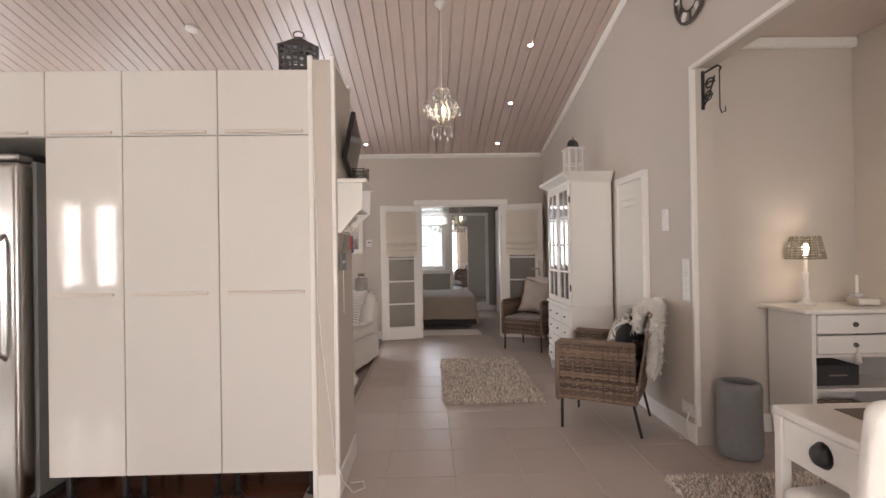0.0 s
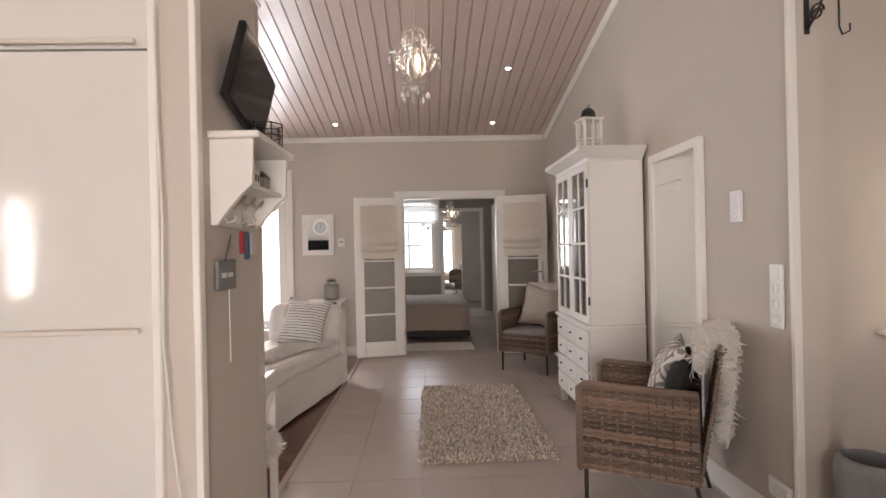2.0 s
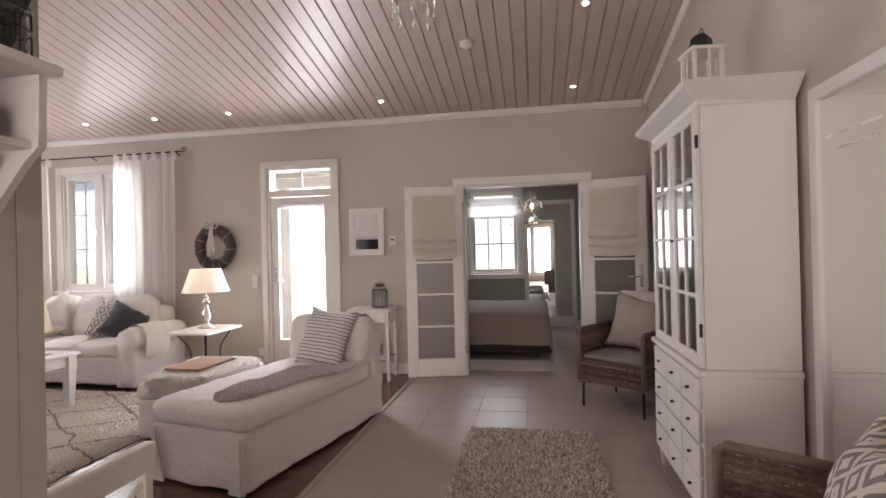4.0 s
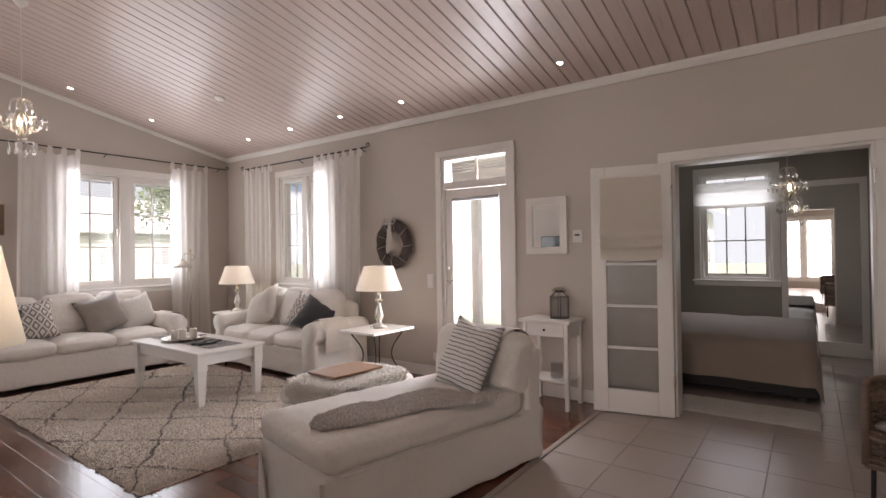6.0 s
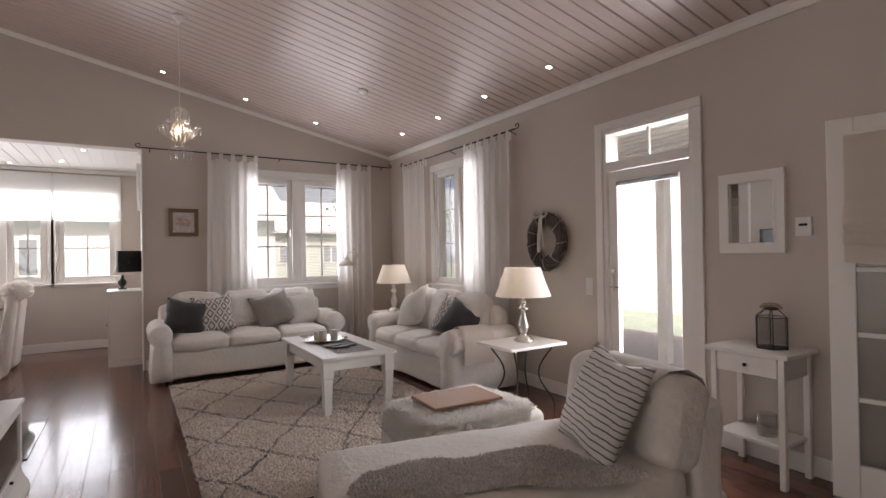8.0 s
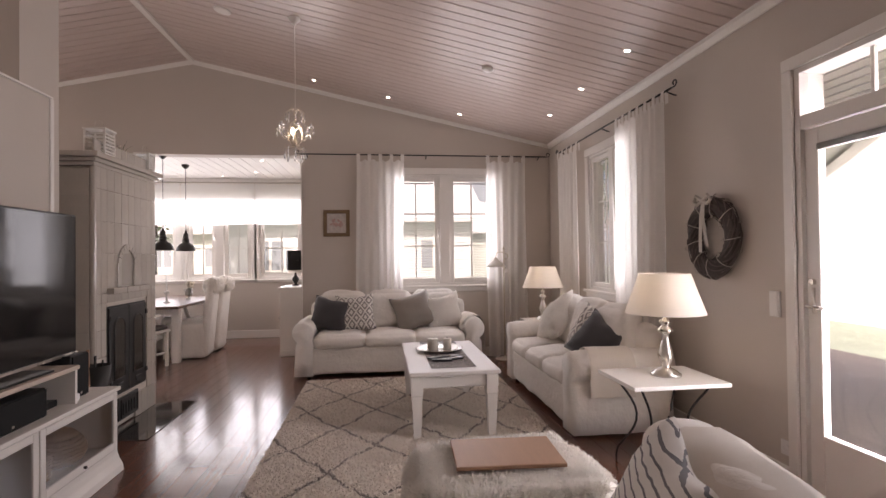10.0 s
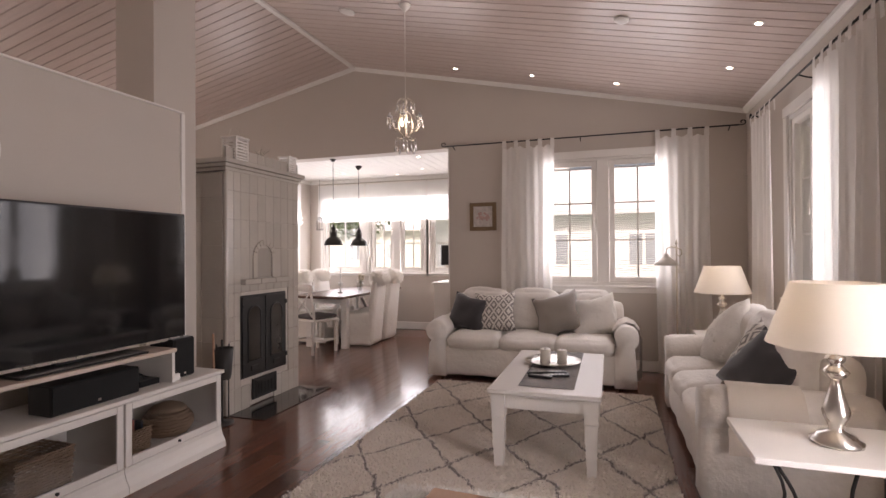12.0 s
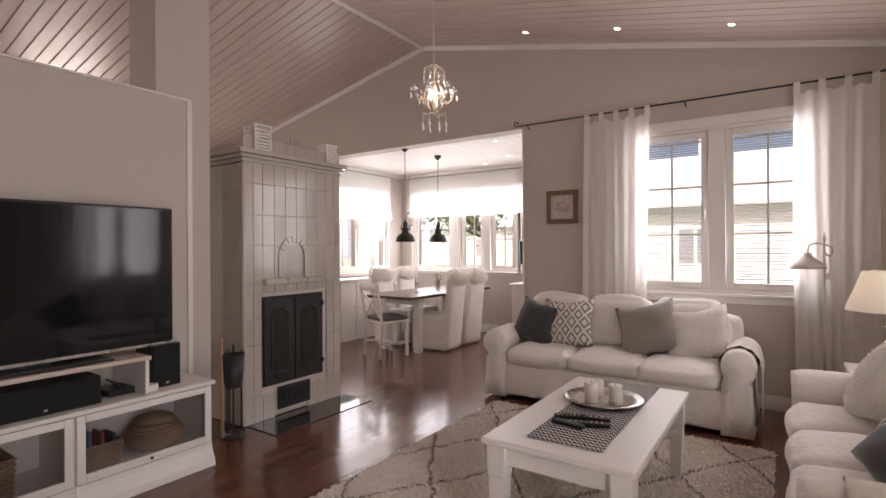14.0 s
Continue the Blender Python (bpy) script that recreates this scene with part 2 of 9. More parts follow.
def fur(spots, length, width, seed=1, lean=0.6, down=0.0):
    """Many small pointed tufts. spots: (place, normal) pairs."""
    rnd = np.random.RandomState(seed)
    p = np.array([s[0] for s in spots], float)
    nrm = np.array([s[1] for s in spots], float)
    k = len(p)
    d = nrm + rnd.normal(0, lean, (k, 3))
    d[:, 2] -= down
    d /= np.linalg.norm(d, axis=1)[:, None]
    s = np.cross(d, rnd.normal(0, 1, (k, 3)))
    s /= np.linalg.norm(s, axis=1)[:, None]
    ln = length * rnd.uniform(0.55, 1.2, (k, 1))
    w = width * rnd.uniform(0.6, 1.3, (k, 1))
    mid = p + d * ln * 0.55 + rnd.normal(0, length * 0.12, (k, 3))
    verts = np.concatenate([p - s * w, p + s * w, mid + s * w * 0.8, mid - s * w * 0.8, p + d * ln + nrm * 0], axis=0)
    i = np.arange(k)
    quads = np.stack([i, i + k, i + 2 * k, i + 3 * k], 1).tolist()
    tris = np.stack([i + 3 * k, i + 2 * k, i + 4 * k], 1).tolist()
    me = bpy.data.meshes.new("fur")
    me.from_pydata(verts.tolist(), [], quads + tris)
    return me


def scatter_on(bm, count, seed=1):
    """Random (place, normal) pairs over the faces of a bmesh."""
    rnd = random.Random(seed)
    faces = list(bm.faces)
    bm.normal_update()
    areas = [f.calc_area() for f in faces]
    out = []
    for f in rnd.choices(faces, areas, k=count):
        a, b = rnd.random(), rnd.random()
        vs = [v.co for v in f.verts]
        if len(vs) == 4:
            p = (vs[0] * (1 - a) + vs[1] * a) * (1 - b) + (vs[3] * (1 - a) + vs[2] * a) * b
        else:
            if a + b > 1:
                a, b = 1 - a, 1 - b
            p = vs[0] + (vs[1] - vs[0]) * a + (vs[2] - vs[0]) * b
        out.append((p.copy(), f.normal.copy()))
    return out

# ---- the large structure ----
N, W_, E_, S = 7.77, -6.45, 1.81, -1.6      # inner faces of the outer walls
RIDGE_Y, RIDGE_Z, EAVE, PITCH = 3.19, 3.80, 2.81, 0.216


def ceil_z(y):
    return RIDGE_Z - PITCH * abs(y - RIDGE_Y)


def wall(name, bm, material=WALL, label="smooth greige painted wall"):
    return tagged(obj(name, bm, material), label, "wall", "", "structure")


def wall_x(name, y0, y1, x0, x1, z1, holes, material=WALL, label="smooth greige painted wall"):
    """A wall along x, from y0 to y1 thick, with rectangular holes (xa, xb, za, zb)."""
    bm = bmesh.new()
    xs = sorted({x0, x1, *[h[0] for h in holes], *[h[1] for h in holes]})
    for a, b in zip(xs, xs[1:]):
        spans, z = [], 0.0
        for h in sorted([h for h in holes if h[0] <= a and h[1] >= b], key=lambda h: h[2]):
            spans.append((z, h[2]))
            z = h[3]
        spans.append((z, z1))
        for za, zb in spans:
            if zb - za > 1e-4:
                box(bm, a, y0, za, b, y1, zb)
    bmesh.ops.remove_doubles(bm, verts=bm.verts, dist=1e-5)
    return wall(name, bm, material, label)


def wall_y(name, x0, x1, y0, y1, top, holes, material=WALL, label="smooth greige painted wall"):
    """A wall along y whose top follows the pitched ceiling."""
    bm = bmesh.new()
    ys = sorted({y0, y1, *[h[0] for h in holes], *[h[1] for h in holes], *([RIDGE_Y] if y0 < RIDGE_Y < y1 else [])})
    for a, b in zip(ys, ys[1:]):
        spans, z = [], 0.0
        for h in sorted([h for h in holes if h[0] <= a and h[1] >= b], key=lambda h: h[2]):
            spans.append((z, h[2], h[2]))
            z = h[3]
        spans.append((z, top(a), top(b)))
        for za, zb, zc in spans:
            if zb - za > 1e-4:
                prism([(a, za), (b, za), (b, zc), (a, zb)], x1 - x0, "x", x0, bm)
    return wall(name, bm, material, label)


slope = lambda y: ceil_z(y) + 0.02
wall_x("wall_north", N, N + 0.16, W_ - 0.2, 2.46, EAVE + 0.1,
       [(-5.14, -4.06, 0.95, 2.40), (-2.37, -1.56, 0.0, 2.34), (-0.09, 1.15, 0.0, 2.03)])
wall_y("wall_west", W_ - 0.2, W_, S, N, slope, [(5.62, 7.04, 0.95, 2.40), (0.3, 4.50, 0.0, 2.63)])
wall_y("wall_east", E_, E_ + 0.14, S, N, slope, [(0.2, 3.34, 0.0, 2.52)])
wall_x("wall_south", S - 0.16, S, W_ - 0.2, E_ + 2.0, EAVE + 0.1, [(-5.1, -4.2, 0.85, 2.1), (-0.2, 1.4, 0.3, 2.3)])
# half-height wall behind the kitchen cabinets, with the flue column
wall("wall_partition", block(-3.42, 3.30, 0, -0.47, 3.36, 2.385))
wall("wall_partition_end", block(-0.59, 2.76, 0, -0.47, 3.298, 2.37))
wall("flue_column", block(-3.61, 2.935, 0, -3.225, 3.298, 3.9))
# alcove
wall_x("wall_alcove_north", 3.56, 3.70, E_ + 0.142, 3.24, 2.9, [])
wall("wall_alcove_east", block(3.10, S, 0, 3.24, 3.558, 2.9))
# dining room
DX = -8.62
wall_y("wall_dining_west", DX - 0.18, DX, 0.92, 4.7, lambda y: 2.66, [(1.38, 2.20, 0.98, 2.48), (2.32, 3.38, 0.98, 2.48), (3.46, 4.20, 0.98, 2.48)])
wall_x("wall_dining_south", 0.92, 1.10, DX, W_ - 0.202, 2.66, [(-8.2, -6.9, 0.98, 2.48)])
wall_x("wall_dining_north", 4.51, 4.68, DX, W_ - 0.202, 2.66, [])
# bedroom
BN = 11.24
wall_x("wall_bedroom_north", BN, BN + 0.16, -1.5, 2.46, 2.7, [(-0.44, 0.40, 0.92, 2.36)], BEDWALL, "dark taupe bedroom wall")
wall("wall_bedroom_west", block(-1.5, N + 0.162, 0, -1.38, BN - 0.002, 2.7), BEDWALL, "dark taupe bedroom wall")
wall("wall_bedroom_east", block(2.3, N + 0.162, 0, 2.45, BN - 0.002, 2.7), BEDWALL, "dark taupe bedroom wall")
tagged(obj("ceiling_bedroom", block(-1.5, N + 0.162, 2.702, 2.46, BN + 0.16, 2.8), WHITE), "plain white bedroom ceiling", "ceiling", "", "structure")
tagged(obj("ceiling_alcove", block(E_ + 0.142, S, 2.80, 3.098, 3.558, 2.88), CEILW), "whitewashed boarded alcove ceiling", "ceiling", "", "structure")


def boards(x0, x1, line, pitch, material, name, label):
    """A boarded ceiling: planks with chamfered, recessed joints, running along the slope. line: (y, z) from end to end."""
    bm = bmesh.new()
    k = round((x1 - x0) / pitch)
    w = (x1 - x0) / k
    for (ya, za), (yb, zb) in zip(line, line[1:]):
        for i in range(k):
            a, b = x0 + i * w, x0 + (i + 1) * w
            prof = [(a, 0.014), (a + 0.0075, 0.014), (a + 0.0115, 0.0), (b - 0.005, 0.0), (b, 0.010), (b, 0.03), (a, 0.03)]
            one = [bm.verts.new((x, ya, za + z)) for x, z in prof]
            two = [bm.verts.new((x, yb, zb + z)) for x, z in prof]
            for j in range(len(prof)):
                l = (j + 1) % len(prof)
                bm.faces.new((one[j], one[l], two[l], two[j]))
            bm.faces.new(one)
            bm.faces.new(two[::-1])
    return tagged(obj(name, bm, material), label, "ceiling", "", "structure")


boards(W_, E_, [(N, EAVE), (RIDGE_Y, RIDGE_Z), (S, ceil_z(S))], 0.118, CEILW, "ceiling", "whitewashed pine board ceiling, pitched with a ridge")
roof = prism([(S - 0.2, ceil_z(S) + 0.03), (RIDGE_Y, RIDGE_Z + 0.04), (N + 0.2, EAVE + 0.03), (N + 0.2, EAVE + 0.2), (RIDGE_Y, RIDGE_Z + 0.2), (S - 0.2, ceil_z(S) + 0.2)], E_ - W_ + 0.4, "x", W_ - 0.2)
tagged(obj("roof", roof, WHITE), "closed roof slab above the boarded ceiling", "roof", "", "structure")
tagged(obj("roof_alcove", block(E_ + 0.142, S - 0.16, 2.904, 3.24, 3.70, 3.0), WHITE), "closed slab above the alcove", "roof", "", "structure")
bm = bmesh.new()
k = 24
for i in range(k):
    a, b = 1.10 + i * (4.51 - 1.10) / k, 1.10 + (i + 1) * (4.51 - 1.10) / k
    box(bm, DX, a + 0.004, 2.655, W_ - 0.21, b - 0.004, 2.68)
box(bm, DX - 0.18, 0.92, 2.668, W_ - 0.21, 4.68, 2.80)
tagged(obj("ceiling_dining", bm, CEILD), "white boarded flat dining room ceiling", "ceiling", "", "structure")

# floors
tagged(obj("floor_base", block(-9, S - 0.2, -0.12, 3.3, 11.6, -0.004), GROUT), "grout bed under the floor finishes", "floor", "", "structure")


def tiles(name, x0, y0, x1, y1, step, gap, gx, gy, material, label):
    """Square tiles, each with its own edges, cut at the room's edge. The tiles share a mesh where they are whole."""
    root = thing(name, label, "floor", kind="structure")
    shared = {}
    ix0, ix1 = math.floor((x0 - gx) / step), math.ceil((x1 - gx) / step)
    iy0, iy1 = math.floor((y0 - gy) / step), math.ceil((y1 - gy) / step)
    rest = bmesh.new()
    count = 0
    for i in range(ix0, ix1):
        for j in range(iy0, iy1):
            a, b = max(x0, gx + i * step) + gap / 2, min(x1, gx + (i + 1) * step) - gap / 2
            c, d = max(y0, gy + j * step) + gap / 2, min(y1, gy + (j + 1) * step) - gap / 2
            if b - a < 0.03 or d - c < 0.03:
                continue
            w, h = round(b - a, 3), round(d - c, 3)
            if count >= 290 or d < 1.5 or c > 9.2:
                box(rest, a, c, -0.012, b, d, 0.0, 0.002)
                continue
            if (w, h) not in shared:
                ob = obj("tile", block(-w / 2, -h / 2, -0.012, w / 2, h / 2, 0.0, bevel=0.002), material)
                shared[w, h] = ob.data
            else:
                ob = new("tile", shared[w, h])
            ob.parent = root
            ob.location = ((a + b) / 2, (c + d) / 2, random.uniform(-0.0004, 0.0004))
            count += 1
    if rest.verts:
        tagged(part("more_tiles", rest, material, root), kind="stuff")
    return root


# skirting boards, cornices and casings
def trim(name, bm, label, material=None):
    return tagged(obj(name, bm, material or WHITE), label, "trim", "", "structure")


def skirting(x0, y0, x1, y1, nx, ny, h=0.12):
    """A skirting board along a wall, standing out towards (nx, ny)."""
    t = 0.015
    bm = bmesh.new()
    if ny:
        box(bm, x0, y0, 0.001, x1, y0 + ny * t, h, 0.004)
    else:
        box(bm, x0, y0, 0.001, x0 + nx * t, y1, h, 0.004)
    return trim("baseboard", bm, "white painted skirting board")


for a, b in ((W_ + 0.016, -2.443), (-1.487, -0.19), (1.25, E_ - 0.016)):
    skirting(a, N, b, N, 0, -1)
skirting(W_, 4.52, W_, N, 1, 0)
skirting(E_, 3.34, E_, N - 0.016, -1, 0, 0.13)
skirting(-3.42, 3.36, -0.47, 3.36, 0, 1)
skirting(-0.47, 2.755, -0.47, 3.36, 1, 0, 0.13)
skirting(-0.585, 2.76, -0.47, 2.76, 0, -1, 0.13)
skirting(DX, 1.1, DX, 4.51, 1, 0, 0.13)
skirting(DX + 0.016, 4.51, W_ - 0.2, 4.51, 0, -1, 0.13)
skirting(DX + 0.016, 1.1, W_ - 0.2, 1.1, 0, 1, 0.13)
skirting(E_ + 0.142, 3.56, 3.1, 3.56, 0, -1, 0.13)
skirting(-1.36, BN, 2.3, BN, 0, -1)
tagged(obj("exterior_boarding", block(-1.535, N + 0.165, -0.03, -1.502, BN + 0.16, 2.7), WHITE), "white outer boarding of the bedroom wing", "wall", "", "structure")
# cornices
trim("trim", prism([(N - 0.001, EAVE - 0.055), (N - 0.018, EAVE - 0.055), (N - 0.045, EAVE - 0.02), (N - 0.045, EAVE + 0.008), (N - 0.001, EAVE + 0.002)], E_ - W_ - 0.1, "x", W_ + 0.05), "white cornice along the eaves")
for x, s in ((W_, 1), (E_, -1)):
    for y0, y1 in ((S, RIDGE_Y), (RIDGE_Y, N)):
        bm = bmesh.new()
        for y in (y0, y1):
            z = ceil_z(y) + 0.004
            for dx, dz in ((0.001, -0.05), (0.016, -0.05), (0.04, -0.018), (0.04, 0.0), (0.001, 0.0)):
                bm.verts.new((x + s * dx, y, z + dz))
        bm.verts.ensure_lookup_table()
        for i in range(5):
            j = (i + 1) % 5
            bm.faces.new([bm.verts[k] for k in (i, j, j + 5, i + 5)])
        bm.faces.new(bm.verts[:5]), bm.faces.new(bm.verts[5:])
        trim("trim", bm, "white cornice along the raked ceiling")
trim("trim", block(W_, RIDGE_Y - 0.03, RIDGE_Z - 0.03, E_, RIDGE_Y + 0.03, RIDGE_Z + 0.02, bevel=0.006), "white batten along the ceiling ridge")
trim("trim", block(DX, 4.47, 2.595, W_ - 0.21, 4.509, 2.655, bevel=0.01), "white cornice in the dining room")
trim("trim", block(DX + 0.001, 1.14, 2.595, DX + 0.04, 4.47, 2.655, bevel=0.01), "white cornice in the dining room")
trim("trim", block(DX, 1.101, 2.595, W_ - 0.21, 1.14, 2.655, bevel=0.01), "white cornice in the dining room")
# capping and edge strips of the half-height wall, opening casings
trim("trim", block(-3.43, 3.29, 2.386, -0.46, 3.372, 2.40, bevel=0.003), "white capping on the half-height wall")
trim("trim", block(-3.436, 3.355, 0.0, -3.40, 3.372, 2.385, bevel=0.003), "white edge strip on the half-height wall")
trim("trim", block(-0.478, 2.735, 0.0, -0.456, 2.775, 2.385, bevel=0.003), "white corner strip at the partition end")
trim("trim", block(-0.60, 2.735, 0.0, -0.575, 2.762, 2.385, bevel=0.003), "white corner strip at the partition end")
trim("trim", block(E_ - 0.014, 3.325, 0.13, E_ + 0.02, 3.353, 2.535, bevel=0.003), "white corner strip at the alcove opening")
trim("trim", block(E_ - 0.014, 0.2, 2.505, E_ + 0.02, 3.325, 2.535, bevel=0.003), "white edge strip on the alcove header")
trim("trim", block(E_ + 0.144, 3.50, 2.73, 3.098, 3.558, 2.80, bevel=0.01), "white cornice in the alcove")
trim("trim", block(W_ - 0.21, 4.488, 0.0, W_ + 0.008, 4.504, 2.63, bevel=0.003), "white lining of the dining opening")
trim("trim", block(-0.66, S, -0.002, -0.62, N, 0.007, bevel=0.002), "pale threshold strip between tile and parquet", mat("threshold_strip", (0.42, 0.35, 0.30), 0.35, 0.06))
# ---- windows and doors ----
PANE = glass_mat("window_glass", clear=0.96)
SHEER = sheer_mat("sheer_curtain", (0.93, 0.905, 0.875), 0.55, 600, 0.10)
ROMAN = sheer_mat("roman_blind_cloth", (0.80, 0.73, 0.64), 0.25, 500)
FROST = glass_mat("door_glass", (0.93, 0.93, 0.92), 0.9, 0.35)
ROMANW = sheer_mat("white_roman_blind_cloth", (0.86, 0.85, 0.83), 0.34, 500, 0.06)
SLAT = sheer_mat("white_blind_slat", (0.86, 0.86, 0.86), 0.5, 200)


def window(name, m, w, z0, z1, sashes, cols, rows, depth=0.16, casing=0.085, blind=0.0, label="", transom=0.0, post=0.12, lip=0.05):
    """A timber window in its opening. Local x along the wall from 0 to w, the room lies at -y."""
    root = thing(name, label, "window", m, kind="structure")
    bm = bmesh.new()
    box(bm, -casing, -0.02, z0 - casing, w + casing, -0.001, z0 - 0.001, 0.003)
    box(bm, -casing, -0.022, z1 + 0.001, w + casing, -0.001, z1 + casing, 0.003)
    for a, b in ((-casing, -0.001), (w + 0.001, w + casing)):
        box(bm, a, -0.018, z0, b, -0.001, z1, 0.003)
    part("casing", bm, WHITE, root)
    part("sill", block(-casing - 0.02, -0.05, z0 - 0.03, w + casing + 0.02, -0.021, z0 - 0.002, bevel=0.006), WHITE, root)
    bm = bmesh.new()
    f = 0.03
    for a in (0.0, w - f):
        box(bm, a + 0.001, 0.0, z0 + 0.001, a + f, depth - 0.01, z1 - 0.001)
    box(bm, f, 0.0, z0 + 0.001, w - f, depth - 0.01, z0 + f)
    box(bm, f, 0.0, z1 - f, w - f, depth - 0.01, z1 - 0.001)
    n = sashes
    sw = (w - 2 * f - (n - 1) * post) / n
    for i in range(1, n):
        x = f + i * sw + (i - 1) * post
        box(bm, x, -0.015, z0 + f, x + post, depth - 0.01, z1 - f, 0.003)
    bands = [(z0 + f, z1 - f)]
    if transom:
        bands = [(z0 + f, z1 - f - transom - 0.05), (z1 - f - transom, z1 - f)]
        box(bm, f, -0.015, bands[0][1], w - f, depth - 0.01, bands[1][0], 0.003)
    part("frame", bm, WHITE, root)
    for i in range(n):
        for k, (za, zb) in enumerate(bands):
            x = f + i * (sw + post)
            sash = bmesh.new()
            s = lip
            for a, b in ((x + 0.002, x + s), (x + sw - s, x + sw - 0.002)):
                box(sash, a, 0.012, za + 0.002, b, 0.055, zb - 0.002, 0.004)
            box(sash, x + s, 0.012, za + 0.002, x + sw - s, 0.055, za + s, 0.004)
            box(sash, x + s, 0.012, zb - s, x + sw - s, 0.055, zb - 0.002, 0.004)
            sp = part("sash", sash, WHITE, root)
            gx0, gx1, gz0, gz1 = x + s, x + sw - s, za + s, zb - s
            nr = rows if k == 0 else 1
            bars = bmesh.new()
            for c in range(1, cols):
                xx = gx0 + (gx1 - gx0) * c / cols
                box(bars, xx - 0.009, 0.066, gz0, xx + 0.009, 0.080, gz1)
            for r in range(1, nr):
                zz = gz0 + (gz1 - gz0) * r / nr
                box(bars, gx0, 0.067, zz - 0.009, gx1, 0.079, zz + 0.009)
            if bars.verts:
                part("glazing_bar", bars, WHITE, sp)
            p = part("pane", block(gx0 - 0.004, 0.06, gz0 - 0.004, gx1 + 0.004, 0.064, gz1 + 0.004), PANE, sp)
            p.visible_shadow = False
            if blind and k == 0:
                sl = bmesh.new()
                kk = int((gz1 - gz0) * blind / 0.022)
                for q in range(kk):
                    zz = gz1 - 0.03 - q * 0.022
                    vs = [sl.verts.new(v) for v in ((gx0 + 0.004, 0.094, zz - 0.004), (gx1 - 0.004, 0.094, zz - 0.004), (gx1 - 0.004, 0.110, zz + 0.003), (gx0 + 0.004, 0.110, zz + 0.003))]
                    sl.faces.new(vs)
                box(sl, gx0 + 0.002, 0.092, gz1 - 0.022, gx1 - 0.002, 0.112, gz1 - 0.002)
                b = part("venetian_blind", sl, SLAT, sp, "thin white venetian blind")
    if n > 1:
        h = bmesh.new()
        box(h, f + sw - 0.035, -0.012, (z0 + z1) / 2 - 0.05, f + sw - 0.018, 0.012, (z0 + z1) / 2 + 0.02, 0.003)
        box(h, f + sw - 0.031, -0.024, (z0 + z1) / 2 - 0.09, f + sw - 0.022, -0.012, (z0 + z1) / 2, 0.003)
        part("latch", h, SILVER, root, "small metal window latch")
    return root


west = lambda y: pose(W_, y, 0, 0, 0, 90)          # local x runs along +y, outside at -x
window("window_1", west(5.62), 1.42, 0.95, 2.40, 2, 2, 3, 0.19, blind=1.0, label="white two-sash timber window with glazing bars and blinds", post=0.13, lip=0.06)
window("window_2", pose(-5.14, N, 0), 1.08, 0.95, 2.40, 2, 2, 3, blind=1.0, label="white two-sash timber window with glazing bars and blinds", post=0.09)
window("window_3", pose(-0.44, BN, 0), 0.84, 0.92, 2.36, 1, 3, 2, blind=0.0, label="white bedroom window with transom and glazing bars", transom=0.34)
for y0, y1, nm in ((1.38, 2.20, "window_4"), (2.32, 3.38, "window_5"), (3.46, 4.20, "window_6")):
    window(nm, pose(DX, y0, 0, 0, 0, 90), y1 - y0, 0.98, 2.48, 2 if nm == "window_5" else 1, 2, 2, 0.17, 0.058, 0.0, "white dining room window with glazing bars", post=0.13, lip=0.065, transom=0.42)
window("window_7", pose(-6.9, 1.10, 0, 0, 0, 180), 1.30, 0.98, 2.48, 2, 2, 2, 0.17, 0.06, 0.0, "white dining room window with glazing bars", lip=0.065, transom=0.42)
window("window_8", pose(-4.2, S, 0, 0, 0, 180), 0.9, 0.85, 2.1, 2, 2, 3, 0.15, 0.08, 0.0, "white kitchen window with glazing bars")
# Unseen window, added so the kitchen fill lamp can reach the hall.
window("window_9", pose(1.4, S, 0, 0, 0, 180), 1.6, 0.3, 2.3, 2, 2, 4, 0.15, 0.08, 0.0, "added tall white kitchen window with glazing bars, out of view")


